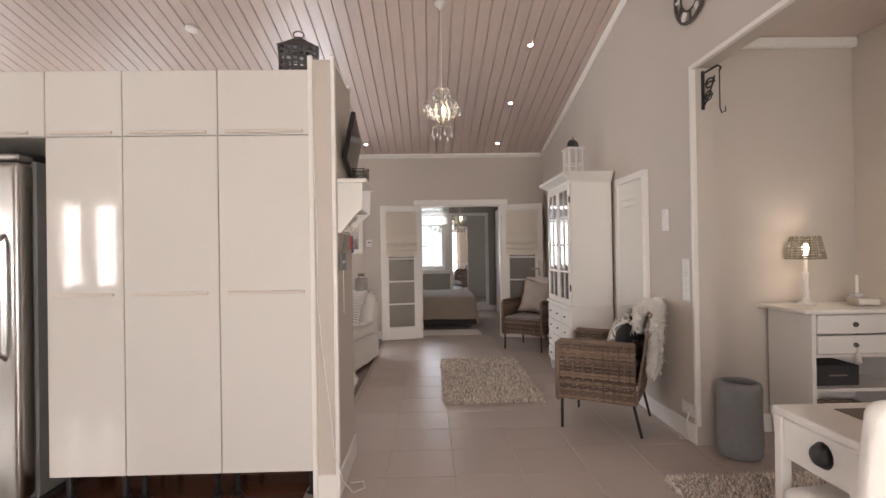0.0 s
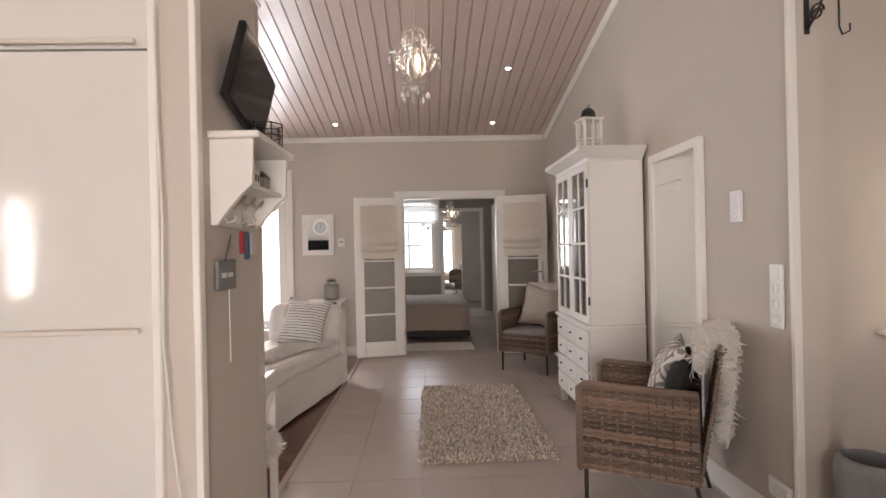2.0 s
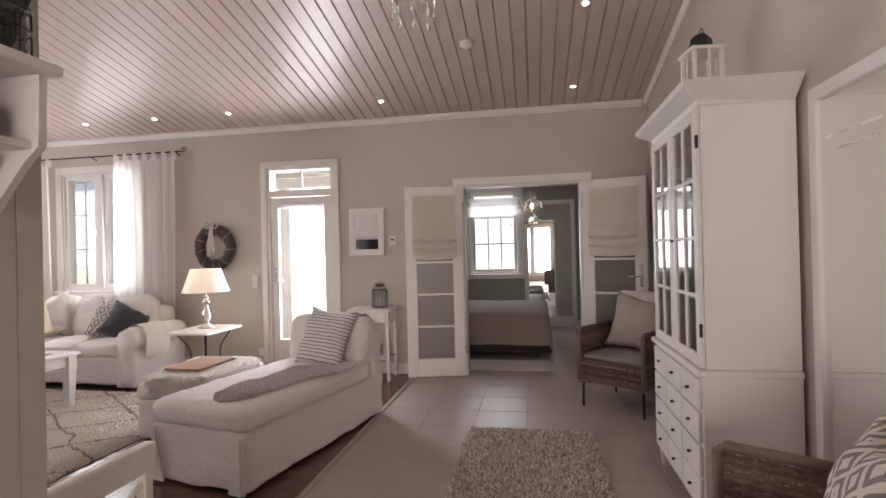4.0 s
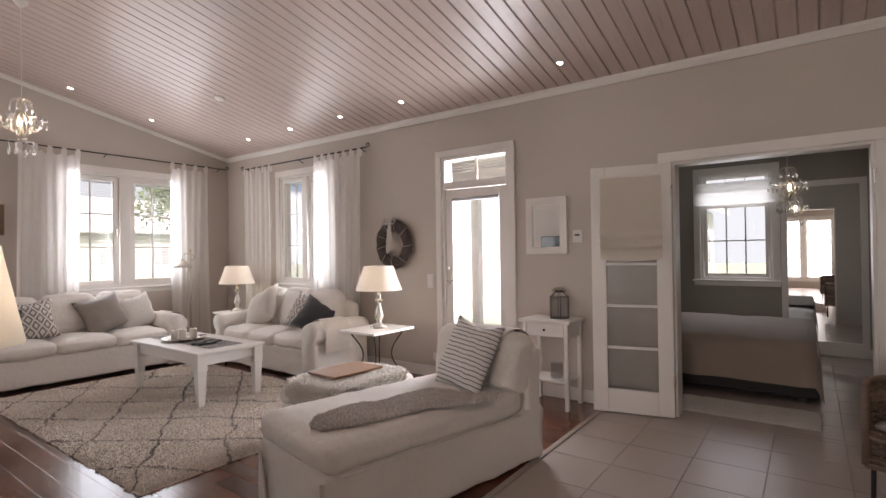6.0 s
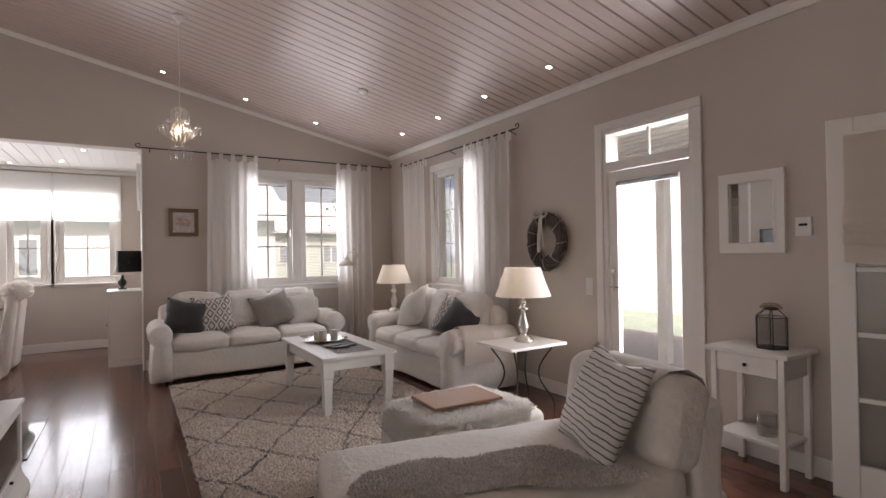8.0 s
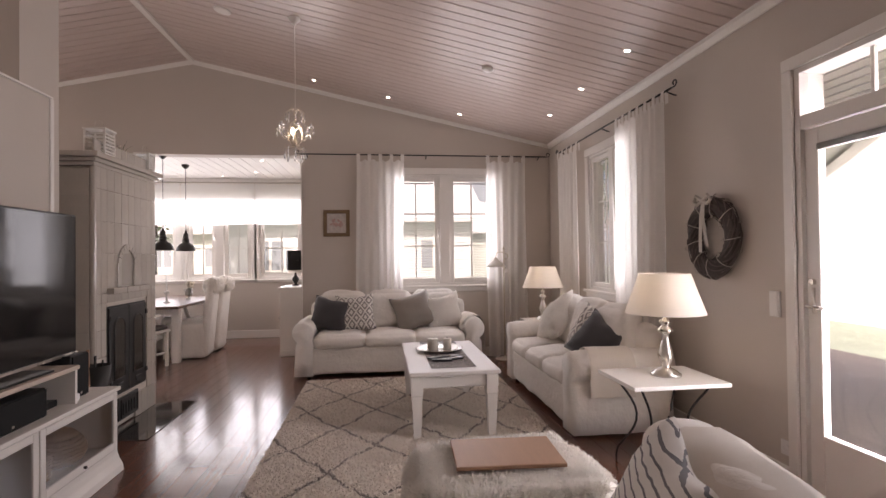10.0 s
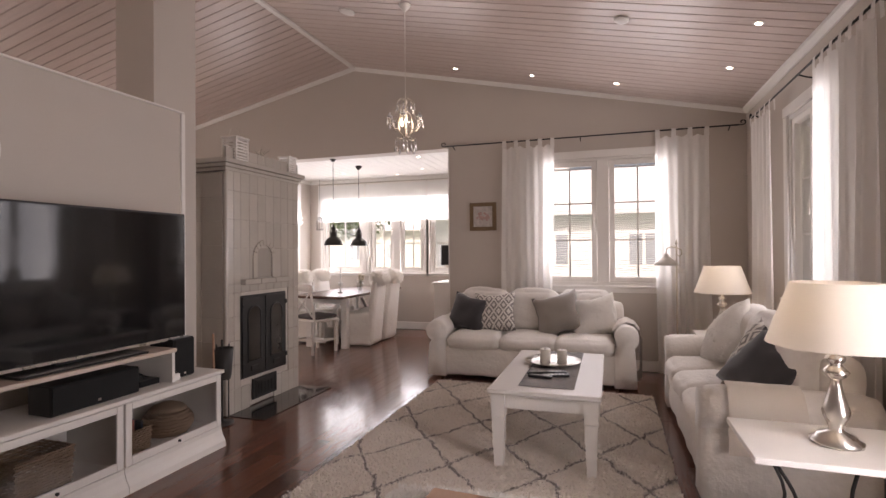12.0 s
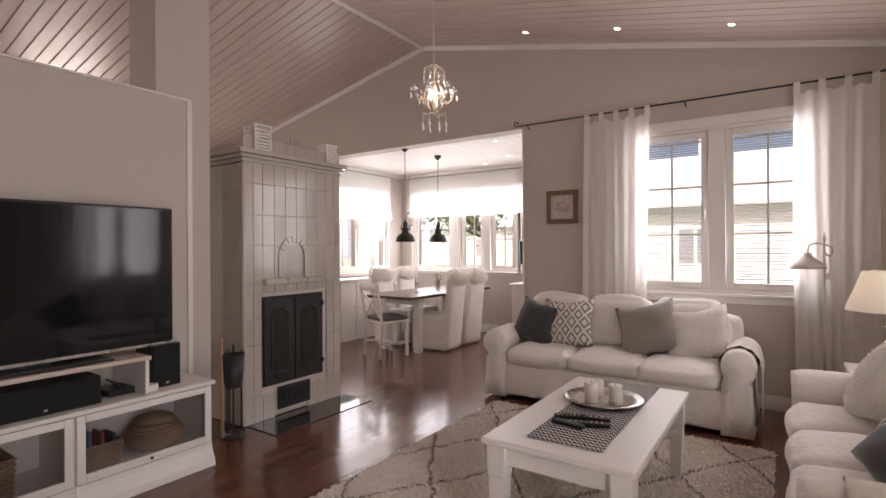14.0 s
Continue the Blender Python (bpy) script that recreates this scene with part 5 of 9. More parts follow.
MIRROR = mat("mirror", (0.86, 0.87, 0.86), 0.02, 0.0, 3, 20, 0.0, metal=1.0)
n_ = MIRROR.node_tree.nodes["Principled BSDF"]
for l_ in list(n_.inputs["Roughness"].links):
    MIRROR.node_tree.links.remove(l_)
n_.inputs["Roughness"].default_value = 0.015
framed("wall_mirror", "small wall mirror in a moulded white frame", "mirror", pose(-1.17, N - 0.001, 1.57), 0.40, 0.52, 0.065, 0.03, WHITE, "glass", MIRROR, "silvered glass")
framed("tall_mirror", "tall mirror in a plain white frame on the wall", "mirror", pose(E_ - 0.001, 4.36, 1.16, 0, 0, -90), 0.66, 1.60, 0.055, 0.03, WHITE, "glass", MIRROR, "silvered glass")
bm = bmesh.new()
for z, ws in ((1.745, (0.05, 0.09, 0.03, 0.11)), (1.69, (0.08, 0.07, 0.06))):
    y = 4.60 if z > 1.7 else 4.53
    for w in ws:
        box(bm, E_ - 0.0165, y - w, z - 0.004, E_ - 0.0155, y, z + 0.006)
        y -= w + 0.018
tagged(obj("mirror_writing", bm, WHITE), "two short lines of white lettering on the tall mirror", "lettering")
GILT = mat("aged_gilt_wood", (0.20, 0.13, 0.07), 0.5, 0.25, 16, 120, 0.15)
PAINTING = mat("faded_flower_painting", (0.55, 0.50, 0.47), 0.7, 0.30, 26, 70, 0.1)
framed("picture", "small faded still-life painting in a gilt wooden frame", "painting", pose(W_ + 0.001, 4.935, 1.765, 0, 0, 90), 0.33, 0.34, 0.045, 0.025, GILT, "canvas", PAINTING, "small faded still life in pinks and greys")
bm = bmesh.new()
rnd = random.Random(2)
for k in range(34):
    a, r = rnd.uniform(0, 6.28), rnd.uniform(0, 0.06)
    lathe([(0, 0), (rnd.uniform(0.008, 0.018), 0.0005), (0, 0.001)], 7, bm, (r * math.cos(a) * 1.3, r * math.sin(a) - 0.01, 0))
daubs = obj("flower_daubs", spin(bm, pose(0, -0.012, 0, 90)), mat("pink_daub", (0.50, 0.33, 0.30), 0.7, 0.3, 40, 80, 0.1), bpy.data.objects["picture"])
plate_w = mat("white_switch_plastic", (0.76, 0.745, 0.72), 0.35, 0.01, 5, 50, 0)


def wall_box(name, label, m, w, h, d, extras):
    root = thing(name, label, "switch", m)
    part("plate", block(-w / 2, -d, -h / 2, w / 2, -0.0005, h / 2, bevel=0.003, seg=2), plate_w, root)
    for nm, a, b, c, e, k in extras:
        if k == "round":
            part(nm, spin(lathe([(0.021, 0), (0.021, 0.004), (0.017, 0.004), (0.017, -0.001), (0, -0.001)], 16), pose(a, -d, b, 90)), plate_w, root)
        else:
            part(nm, block(a - c / 2, -d - 0.004, b - e / 2, a + c / 2, -d + 0.001, b + e / 2, bevel=0.0015), BLACKP if k == "dark" else plate_w, root)
    return root


wall_box("thermostat", "white thermostat box with a small display on the wall", pose(-0.875, N, 1.465), 0.085, 0.11, 0.022, [("display", 0, 0.01, 0.045, 0.014, "dark")])
wall_box("light_switch", "white double light switch beside the balcony door", pose(-2.53, N, 1.03), 0.08, 0.15, 0.010, [("rocker", 0, 0.036, 0.05, 0.06, ""), ("rocker", 0, -0.036, 0.05, 0.06, "")])
we = lambda y, z: pose(E_, y, z, 0, 0, -90)
wall_box("room_controller", "white wall controller box beside the mirror", we(3.725, 1.53), 0.085, 0.16, 0.02, [("panel", 0, 0.02, 0.05, 0.07, ""), ("knob", 0, -0.05, 0, 0, "round")])
wall_box("switch_column", "white column of switches and sockets at the alcove corner", we(3.445, 1.10), 0.085, 0.29, 0.012, [("rocker", 0, 0.105, 0.05, 0.05, ""), ("socket", 0, 0.035, 0, 0, "round"), ("socket", 0, -0.035, 0, 0, "round"), ("socket", 0, -0.105, 0, 0, "round")])
wall_box("wall_socket", "white low wall socket with a plug in it", we(3.45, 0.215), 0.15, 0.085, 0.012, [("socket", -0.036, 0, 0, 0, "round"), ("plug", 0.036, 0, 0.04, 0.045, "")])
tagged(obj("power_cord", tube([(E_ - 0.02, 3.41, 0.20), (E_ - 0.05, 3.40, 0.12), (E_ - 0.03, 3.41, 0.02), (E_ - 0.06, 3.46, 0.006), (E_ - 0.03, 3.52, 0.006)], 0.0035, 6), plate_w, None, True), "thin white cord hanging from the socket to the floor", "cable")
wall_box("wall_socket", "white wall socket low beside the sofa", pose(-2.46, N, 0.22), 0.085, 0.085, 0.012, [("socket", 0, 0, 0, 0, "round")])


def spotlight(x, y):
    root = thing("ceiling_spotlight", "small recessed ceiling spotlight, lit", "spotlight", pose(x, y, ceil_z(y), math.degrees(math.atan(PITCH)) * (-1 if y > RIDGE_Y else 1)), "recessed spotlights")
    part("rim", lathe([(0.024, 0.002), (0.036, 0.0), (0.037, -0.004), (0.024, -0.005), (0.024, 0.002)], 20), WHITE, root, "", True)
    part("lens", lathe([(0, -0.003), (0.0235, -0.003), (0.0235, 0.0), (0, 0.0)], 16), SPOT, root, "glowing lens")


for x in (1.06, -0.86, -2.59, -3.50, -4.40, -5.29):
    spotlight(x, 7.385)
for x, y in ((1.07, 6.23), (1.09, 5.08), (-6.02, 6.48), (-6.03, 5.60), (-6.06, 4.71), (-4.39, 4.10)):
    spotlight(x, y)


def ceiling_disc(x, y, r, h, label, category):
    root = thing(category.replace(" ", "_"), label, category, pose(x, y, ceil_z(y), math.degrees(math.atan(PITCH)) * -1))
    part("body", lathe([(0, -h), (r * 0.7, -h), (r, -h * 0.6), (r, 0), (0, 0)], 24), WHITE, root, "", True)
    part("vent_ring", lathe([(r * 1.002, -h * 0.35), (r * 1.01, -h * 0.35), (r * 1.01, -h * 0.25), (r * 1.002, -h * 0.25)], 24), TAUPE, root)


ceiling_disc(-4.46, 6.50, 0.055, 0.03, "small white smoke detector on the boarded ceiling", "smoke detector")
ceiling_disc(0.14, 6.56, 0.06, 0.035, "small white smoke detector on the boarded ceiling", "smoke detector")
ceiling_disc(-4.66, 4.07, 0.075, 0.02, "flat round white ceiling vent on the boards", "ceiling vent")
ceiling_disc(-2.15, 4.80, 0.06, 0.03, "flat round white ceiling vent on the boards", "ceiling vent")


def chandelier(m, drop, label, power=1.4):
    """A crystal chandelier: local origin at its centre, the cord rises by drop."""
    root = thing("chandelier", label, "chandelier", m, "crystal chandeliers")
    part("canopy", lathe([(0, drop), (0.05, drop), (0.052, drop - 0.02), (0.02, drop - 0.055), (0.006, drop - 0.07), (0, drop - 0.07)], 20), WHITE, root, "white ceiling canopy", True)
    part("cord", tube([(0, 0, 0.20), (0.004, 0.003, drop * 0.5), (0, 0, drop - 0.06)], 0.003, 6), WHITE, root)
    part("stem", lathe([(0, -0.12), (0.012, -0.12), (0.022, -0.10), (0.012, -0.07), (0.008, 0.02), (0.018, 0.05), (0.01, 0.08), (0.008, 0.16), (0.02, 0.18), (0.006, 0.21), (0, 0.21)], 14), ANTIQUE, root, "", True)
    beads = bmesh.new()

    def bead(p, r):
        bmesh.ops.create_icosphere(beads, subdivisions=1, radius=r, matrix=Matrix.Translation(p))

    def drop_at(p, size):
        part("crystal_drop", lathe([(0, -0.052 * size), (0.010 * size, -0.036 * size), (0.008 * size, -0.022 * size), (0, 0.0)], 6, at=p), CRYSTAL, root)
        bead(Vector(p) + Vector((0, 0, 0.006)), 0.005)

    arms, tips = 6, []
    top = Vector((0, 0, 0.19))
    for i in range(arms):
        a = 6.2832 * i / arms + 0.3
        c, s = math.cos(a), math.sin(a)
        cage = [(0.012 * c, 0.012 * s, 0.10), (0.05 * c, 0.05 * s, 0.065), (0.072 * c, 0.072 * s, 0.0), (0.062 * c, 0.062 * s, -0.07), (0.014 * c, 0.014 * s, -0.118)]
        part("cage_rib", tube(cage, 0.0045, 6), GILTM, root, "thin gilt rib", True)
        arm = [(0.06 * c, 0.06 * s, -0.06), (0.10 * c, 0.10 * s, -0.055), (0.135 * c, 0.135 * s, -0.015), (0.145 * c, 0.145 * s, 0.035)]
        part("arm", tube(arm, 0.004, 6), ANTIQUE, root, "", True)
        part("candle_cup", lathe([(0.0, 0.03), (0.020, 0.034), (0.026, 0.044), (0.010, 0.048), (0.009, 0.07), (0, 0.07)], 12, at=(0.145 * c, 0.145 * s, 0)), CRYSTAL, root, "", True)
        tips.append(Vector((0.145 * c, 0.145 * s, 0.038)))
    for i, t in enumerate(tips):
        nxt = tips[(i + 1) % arms]
        for k in range(1, 9):
            u = k / 9
            p = t.lerp(nxt, u)
            p.z -= 0.06 * math.sin(math.pi * u)
            bead(p, 0.0055)
            q = t.lerp(top + Vector((t.x, t.y, 0)) * 0.3, u)
            q.z -= 0.055 * math.sin(math.pi * u)
            bead(q, 0.005)
        drop_at(t + Vector((t.x, t.y, 0)).normalized() * 0.022 + Vector((0, 0, -0.02)), 1.0)
        drop_at(t - Vector((t.x, t.y, 0)).normalized() * 0.022 + Vector((0, 0, -0.02)), 1.0)
    for i in range(8):
        a = 6.2832 * i / 8 + 0.2
        c, s = math.cos(a), math.sin(a)
        part("crown_arm", tube([(0.01 * c, 0.01 * s, 0.20), (0.045 * c, 0.045 * s, 0.205), (0.078 * c, 0.078 * s, 0.175)], 0.003, 5), ANTIQUE, root)
        bead(Vector((0.078 * c, 0.078 * s, 0.158)), 0.006)
        drop_at(Vector((0.078 * c, 0.078 * s, 0.145)), 1.0)
        part("ring_arm", tube([(0.012 * c, 0.012 * s, -0.125), (0.05 * c, 0.05 * s, -0.14), (0.088 * c, 0.088 * s, -0.135)], 0.003, 5), ANTIQUE, root)
        for k in range(3):
            bead(Vector((0.088 * c, 0.088 * s, -0.145 - 0.013 * k)), 0.0055)
        drop_at(Vector((0.088 * c, 0.088 * s, -0.186 - 0.014 * (i % 2))), 1.15)
    tagged(part("bead_strings", beads, CRYSTAL, root, "strings of clear crystal beads"), kind="stuff")
    part("dish", lathe([(0, -0.128), (0.03, -0.124), (0.036, -0.115), (0.028, -0.118), (0, -0.12)], 16), GILTM, root, "", True)
    part("bulb", lathe([(0, -0.03), (0.010, -0.02), (0.014, 0.005), (0.008, 0.03), (0, 0.042)], 12, at=(0.02, -0.02, 0)), BULB, root, "glowing candle bulb", True)
    mt = m.translation
    point_light("chandelier_light", (mt.x + 0.0, mt.y + 0.05, mt.z + 0.02), power, 0.03)


chandelier(pose(-4.43, 4.75, 2.44), ceil_z(4.75) - 2.44, "crystal chandelier with one lit bulb over the rug")
chandelier(pose(0.17, 4.47, 2.56), ceil_z(4.47) - 2.56, "crystal chandelier with one lit bulb over the hall")


def tv():
    root = thing("television", "large flat black television on the low white bench", "television", pose(-2.415, 3.665, 0.742))
    part("body", block(-0.725, -0.045, 0.03, 0.725, 0.0, 0.862, bevel=0.006), BLACKP, root)
    part("screen", block(-0.713, 0.0005, 0.05, 0.713, 0.004, 0.85), SCREEN, root, "dark glossy screen")
    bm = bmesh.new()
    box(bm, -0.725, 0.0, 0.03, 0.725, 0.008, 0.046, 0.001)
    part("bezel", bm, SILVER, root, "thin metal lower edge")
    part("stand", block(-0.35, -0.13, 0.0, 0.35, 0.10, 0.012, bevel=0.003), BLACKP, root)
    part("neck", block(-0.10, -0.06, 0.012, 0.10, -0.03, 0.06), BLACKP, root)


def tv_bench():
    root = thing("tv_bench", "low white media bench with glass doors and a raised shelf", "media bench", pose(0, 0, 0))
    y0, y1 = 3.385, 3.80
    prof = [(y0, 0.0), (y1 + 0.055, 0.0), (y1 + 0.05, 0.04), (y1 + 0.03, 0.075), (y1 + 0.018, 0.11), (y1 + 0.015, 0.135), (y0, 0.135)]
    for x0, x1 in ((-3.30, -2.56), (-2.556, -1.82), (-1.816, -1.30)):
        part("plinth", prism(prof, x1 - x0, "x", x0), WHITE, root, "flared white plinth")
        bm = bmesh.new()
        box(bm, x0, y0, 0.1355, x0 + 0.02, y1, 0.50)
        box(bm, x1 - 0.02, y0, 0.1355, x1, y1, 0.50)
        box(bm, x0 + 0.02, y0, 0.1355, x1 - 0.02, y0 + 0.012, 0.50)
        box(bm, x0 + 0.02, y0 + 0.012, 0.1355, x1 - 0.02, y1, 0.15)
        part("carcass", bm, WHITE, root)
        d = bmesh.new()
        f = 0.045
        for a, b in ((x0 + 0.004, x0 + f), (x1 - f, x1 - 0.004)):
            box(d, a, y1 + 0.001, 0.14, b, y1 + 0.02, 0.495, 0.003)
        box(d, x0 + f, y1 + 0.001, 0.14, x1 - f, y1 + 0.02, 0.185, 0.003)
        box(d, x0 + f, y1 + 0.001, 0.455, x1 - f, y1 + 0.02, 0.495, 0.003)
        door = part("door", d, WHITE, root, "glazed white door")
        part("pane", block(x0 + f, y1 + 0.008, 0.185, x1 - f, y1 + 0.011, 0.455), GLASS, door)
        part("knob", lathe([(0, 0), (0.007, 0.0), (0.009, 0.012), (0, 0.018)], 10), BLACKM, door).matrix_world = pose((x0 + x1) / 2, y1 + 0.02, 0.165, -90)
    part("top", block(-3.32, y0 - 0.005, 0.501, -1.29, y1 + 0.03, 0.525, bevel=0.004), WHITE, root)
    for x in (-2.94, -1.94):
        part("riser_side", block(x, y0, 0.5255, x + 0.02, y1 - 0.02, 0.715), WHITE, root)
    part("riser_top", block(-2.95, y0, 0.7155, -1.91, y1 - 0.01, 0.74, bevel=0.004), mat("pale_wood_top", (0.60, 0.50, 0.42), 0.5, 0.08, 5, 60, 0.04, stretch=(1, 12, 12)), root, "pale wooden raised top")


tv_bench()
tv()


def speaker(m, w, d, h, label):
    root = thing("loudspeaker", label, "loudspeaker", m)
    part("cabinet", block(-w / 2, -d / 2, 0, w / 2, d / 2, h, bevel=0.004), BLACKP, root)
    part("grille", block(-w / 2 + 0.006, d / 2 + 0.0005, 0.006, w / 2 - 0.006, d / 2 + 0.01, h - 0.006, bevel=0.003), mat("speaker_cloth", (0.012, 0.012, 0.012), 0.95, 0.1, 30, 500, 0.3), root)
    part("badge", block(-0.008, d / 2 + 0.0105, 0.02, 0.008, d / 2 + 0.012, 0.032), SILVER, root)


speaker(pose(-3.07, 3.62, 0.526), 0.17, 0.20, 0.255, "small black bookshelf loudspeaker on the bench")
speaker(pose(-2.45, 3.68, 0.526), 0.50, 0.16, 0.15, "long black centre loudspeaker under the television")
c = thing("set_top_box", "small black set-top box with cables under the shelf", "set-top box", pose(-2.83, 3.62, 0.526))
part("body", block(-0.07, -0.08, 0, 0.07, 0.08, 0.035, bevel=0.003), BLACKP, c)
part("cables", tube([(0.0, 0.03, 0.037), (0.03, 0.05, 0.07), (0.05, 0.0, 0.09), (0.0, -0.05, 0.06), (-0.04, 0.02, 0.04)], 0.004, 6), BLACKP, c, "", True)
c = thing("router", "small white box beside the loudspeaker on the bench", "router", pose(-2.97, 3.74, 0.526, 0, 0, 10))
part("body", block(-0.03, -0.025, 0, 0.03, 0.025, 0.04, bevel=0.004), plate_w, c)
part("cable", tube([(0.0, -0.02, 0.02), (0.02, -0.06, 0.03), (0.0, -0.10, 0.006)], 0.003, 6), plate_w, c)


def wicker_basket(m, w, d, h, label, books):
    root = thing("basket", label, "basket", m, "wicker baskets in the bench")
    bm = bmesh.new()
    n = int(h / 0.014)
    for k in range(n):
        z = 0.007 + k * 0.014
        s = 0.94 + 0.06 * k / n
        pts = []
        per = [(-w / 2, -d / 2), (w / 2, -d / 2), (w / 2, d / 2), (-w / 2, d / 2)]
        for a, b in zip(per, per[1:] + per[:1]):
            for i in range(9):
                u = i / 9
                wob = 0.004 * (1 if (i + k) % 2 else -1)
                x, y = a[0] + (b[0] - a[0]) * u, a[1] + (b[1] - a[1]) * u
                nx, ny = (0, math.copysign(1, a[1])) if a[1] == b[1] else (math.copysign(1, a[0]), 0)
                pts.append((s * (x + nx * wob), s * (y + ny * wob), z))
        tube(pts + [pts[0]], 0.0065, 5, bm)
    part("weave", bm, BASKET, root)
    part("lining", block(-w / 2 * 0.93, -d / 2 * 0.93, 0.002, w / 2 * 0.93, d / 2 * 0.93, 0.02), BASKET, root)
    for i in range(books):
        x = -w / 2 * 0.8 + w * 0.8 * i / max(1, books - 1)
        colours = ((0.04, 0.05, 0.07), (0.30, 0.06, 0.05), (0.08, 0.12, 0.22), (0.45, 0.42, 0.38), (0.02, 0.02, 0.02))
        b = tagged(obj("video_case", block(-0.008, -0.06, 0.021, 0.008, 0.06, 0.16 + 0.02 * (i % 3), bevel=0.002), mat("video_case", colours[i % 5], 0.4)), "thin plastic video case standing in the basket", "video case", "video cases")
        b.matrix_world = m @ pose(x, 0, 0, 0, 3 * (i % 3 - 1), 0)


wicker_basket(pose(-2.72, 3.60, 0.151), 0.20, 0.24, 0.14, "square wicker basket behind the bench door", 4)
wicker_basket(pose(-2.20, 3.60, 0.151), 0.28, 0.26, 0.20, "square wicker basket behind the bench door", 0)
wicker_basket(pose(-1.58, 3.60, 0.151), 0.28, 0.26, 0.16, "square wicker basket behind the bench door", 5)
bm = bmesh.new()
for k in range(7):
    z, r = 0.012 + k * 0.02, 0.15 - 0.0035 * (k - 3) ** 2
    tube([(r * math.cos(a), r * math.sin(a), z + 0.003 * math.sin(9 * a + k)) for a in [6.2832 * i / 36 for i in range(37)]], 0.013, 6, bm)
c = thing("round_basket", "round lidded wicker basket behind the bench door", "basket", pose(-3.06, 3.59, 0.151))
part("weave", bm, BASKET, c)
part("lid", lathe([(0, 0.20), (0.05, 0.195), (0.10, 0.175), (0.12, 0.15), (0, 0.15)], 24), BASKET, c, "", True)


# tiled stove
GLAZE = mat("cream_glazed_stove_tile", (0.50, 0.455, 0.40), 0.14, 0.06, 6, 60, 0.03, rand=0.05, gloss=0.4)
STOVEJ = mat("stove_joint", (0.58, 0.53, 0.47), 0.8, 0.05, 10, 100, 0.05)


def stove():
    x0, x1, yf, yb, top = -4.80, -3.80, 3.42, 2.74, 2.02
    root = thing("tiled_stove", "tall cream glazed tile stove with black iron doors", "stove", pose(0, 0, 0))
    part("body", block(x0 + 0.006, yb, 0.0, x1 - 0.006, yf - 0.006, top, bevel=0.03, seg=3), STOVEJ, root, "", True)
    cols = [0.085, 0.085] + [0.11] * 6 + [0.085, 0.085]
    rows = [0.20, 0.20, 0.20, 0.20, 0.20, 0.075, 0.30, 0.24, 0.24, 0.24, 0.12]
    shared = {}
    z = 0.004
    for r, h in enumerate(rows):
        x = x0
        for c, w in enumerate(cols):
            cx, cz = x + w / 2, z + h / 2
            x += w
            if -4.60 < cx < -3.94 and 0.20 < cz < 1.0 or (-4.44 < cx < -4.08 and cz < 0.34):
                continue
            if -4.38 < cx < -4.16 and 1.08 < cz < 1.42:
                continue
            key = (w, h)
            if key not in shared:
                bm = block(-w / 2 + 0.001, -0.012, -h / 2 + 0.001, w / 2 - 0.001, 0.006, h / 2 - 0.001, bevel=0.003, seg=2)
                shared[key] = obj("tile", bm, GLAZE, root)
                ob = shared[key]
            else:
                ob = new("tile", shared[key].data)
                ob.parent = root
            ob.location = (cx, yf, cz)
        z += h
    z = 0.004
    for r in range(10):
        for c in range(3):
            w, h = (yf - yb - 0.03) / 3, 0.2
            key = (w, h, "s")
            if key not in shared:
                bm = block(-0.012, -w / 2 + 0.0006, -h / 2 + 0.0006, 0.006, w / 2 - 0.0006, h / 2 - 0.0006, bevel=0.0012)
                shared[key] = obj("tile", bm, GLAZE, root)
                ob = shared[key]
            else:
                ob = new("tile", shared[key].data)
                ob.parent = root
            ob.location = (x1, yb + w * (c + 0.5), z + h / 2)
        z += h
    part("corner_tile", block(x1 - 0.028, yf - 0.03, 0.003, x1 + 0.009, yf + 0.009, top, bevel=0.017, seg=4), GLAZE, root, "rounded corner tiles", True)
    bm = bmesh.new()
    for k, (o, a, b) in enumerate(((0.012, top, top + 0.03), (0.03, top + 0.031, top + 0.06), (0.055, top + 0.061, top + 0.10))):
        box(bm, x0 - o, yb, a, x1 + o, yf + o, b, 0.008, 2)
    part("cornice", bm, GLAZE, root, "stepped glazed cornice")
    # arched niche as a flat plate with its shade in the glaze colour, surround and ledge
    arch = [(-0.105, 0.0), (0.105, 0.0), (0.105, 0.18)] + [(0.105 * math.cos(a), 0.18 + 0.105 * math.sin(a)) for a in [i * math.pi / 12 for i in range(1, 12)]] + [(-0.105, 0.18)]
    bm = prism([(x - 4.27, 1.12 + z) for x, z in arch], 0.004, "y", yf + 0.001)
    part("niche", bm, mat("niche_shade_glaze", (0.40, 0.365, 0.32), 0.2, 0.06, 8, 60, 0.03, gloss=0.4), root, "flat arched glazed plate, darkened to imitate niche shade")
    for k in range(9):
        a0, a1 = k * math.pi / 9 + 0.02, (k + 1) * math.pi / 9 - 0.02
        out = [(-4.27 + r * math.cos(a), 1.30 + r * math.sin(a)) for r, a in ((0.108, a0), (0.155, a0), (0.155, a1), (0.108, a1))]
        part("arch_tile", prism(out, 0.016, "y", yf + 0.002), GLAZE, root)
    for s in (-1, 1):
        part("jamb_tile", block(-4.27 + s * 0.108, yf + 0.002, 1.12, -4.27 + s * 0.155, yf + 0.018, 1.298, bevel=0.002), GLAZE, root)
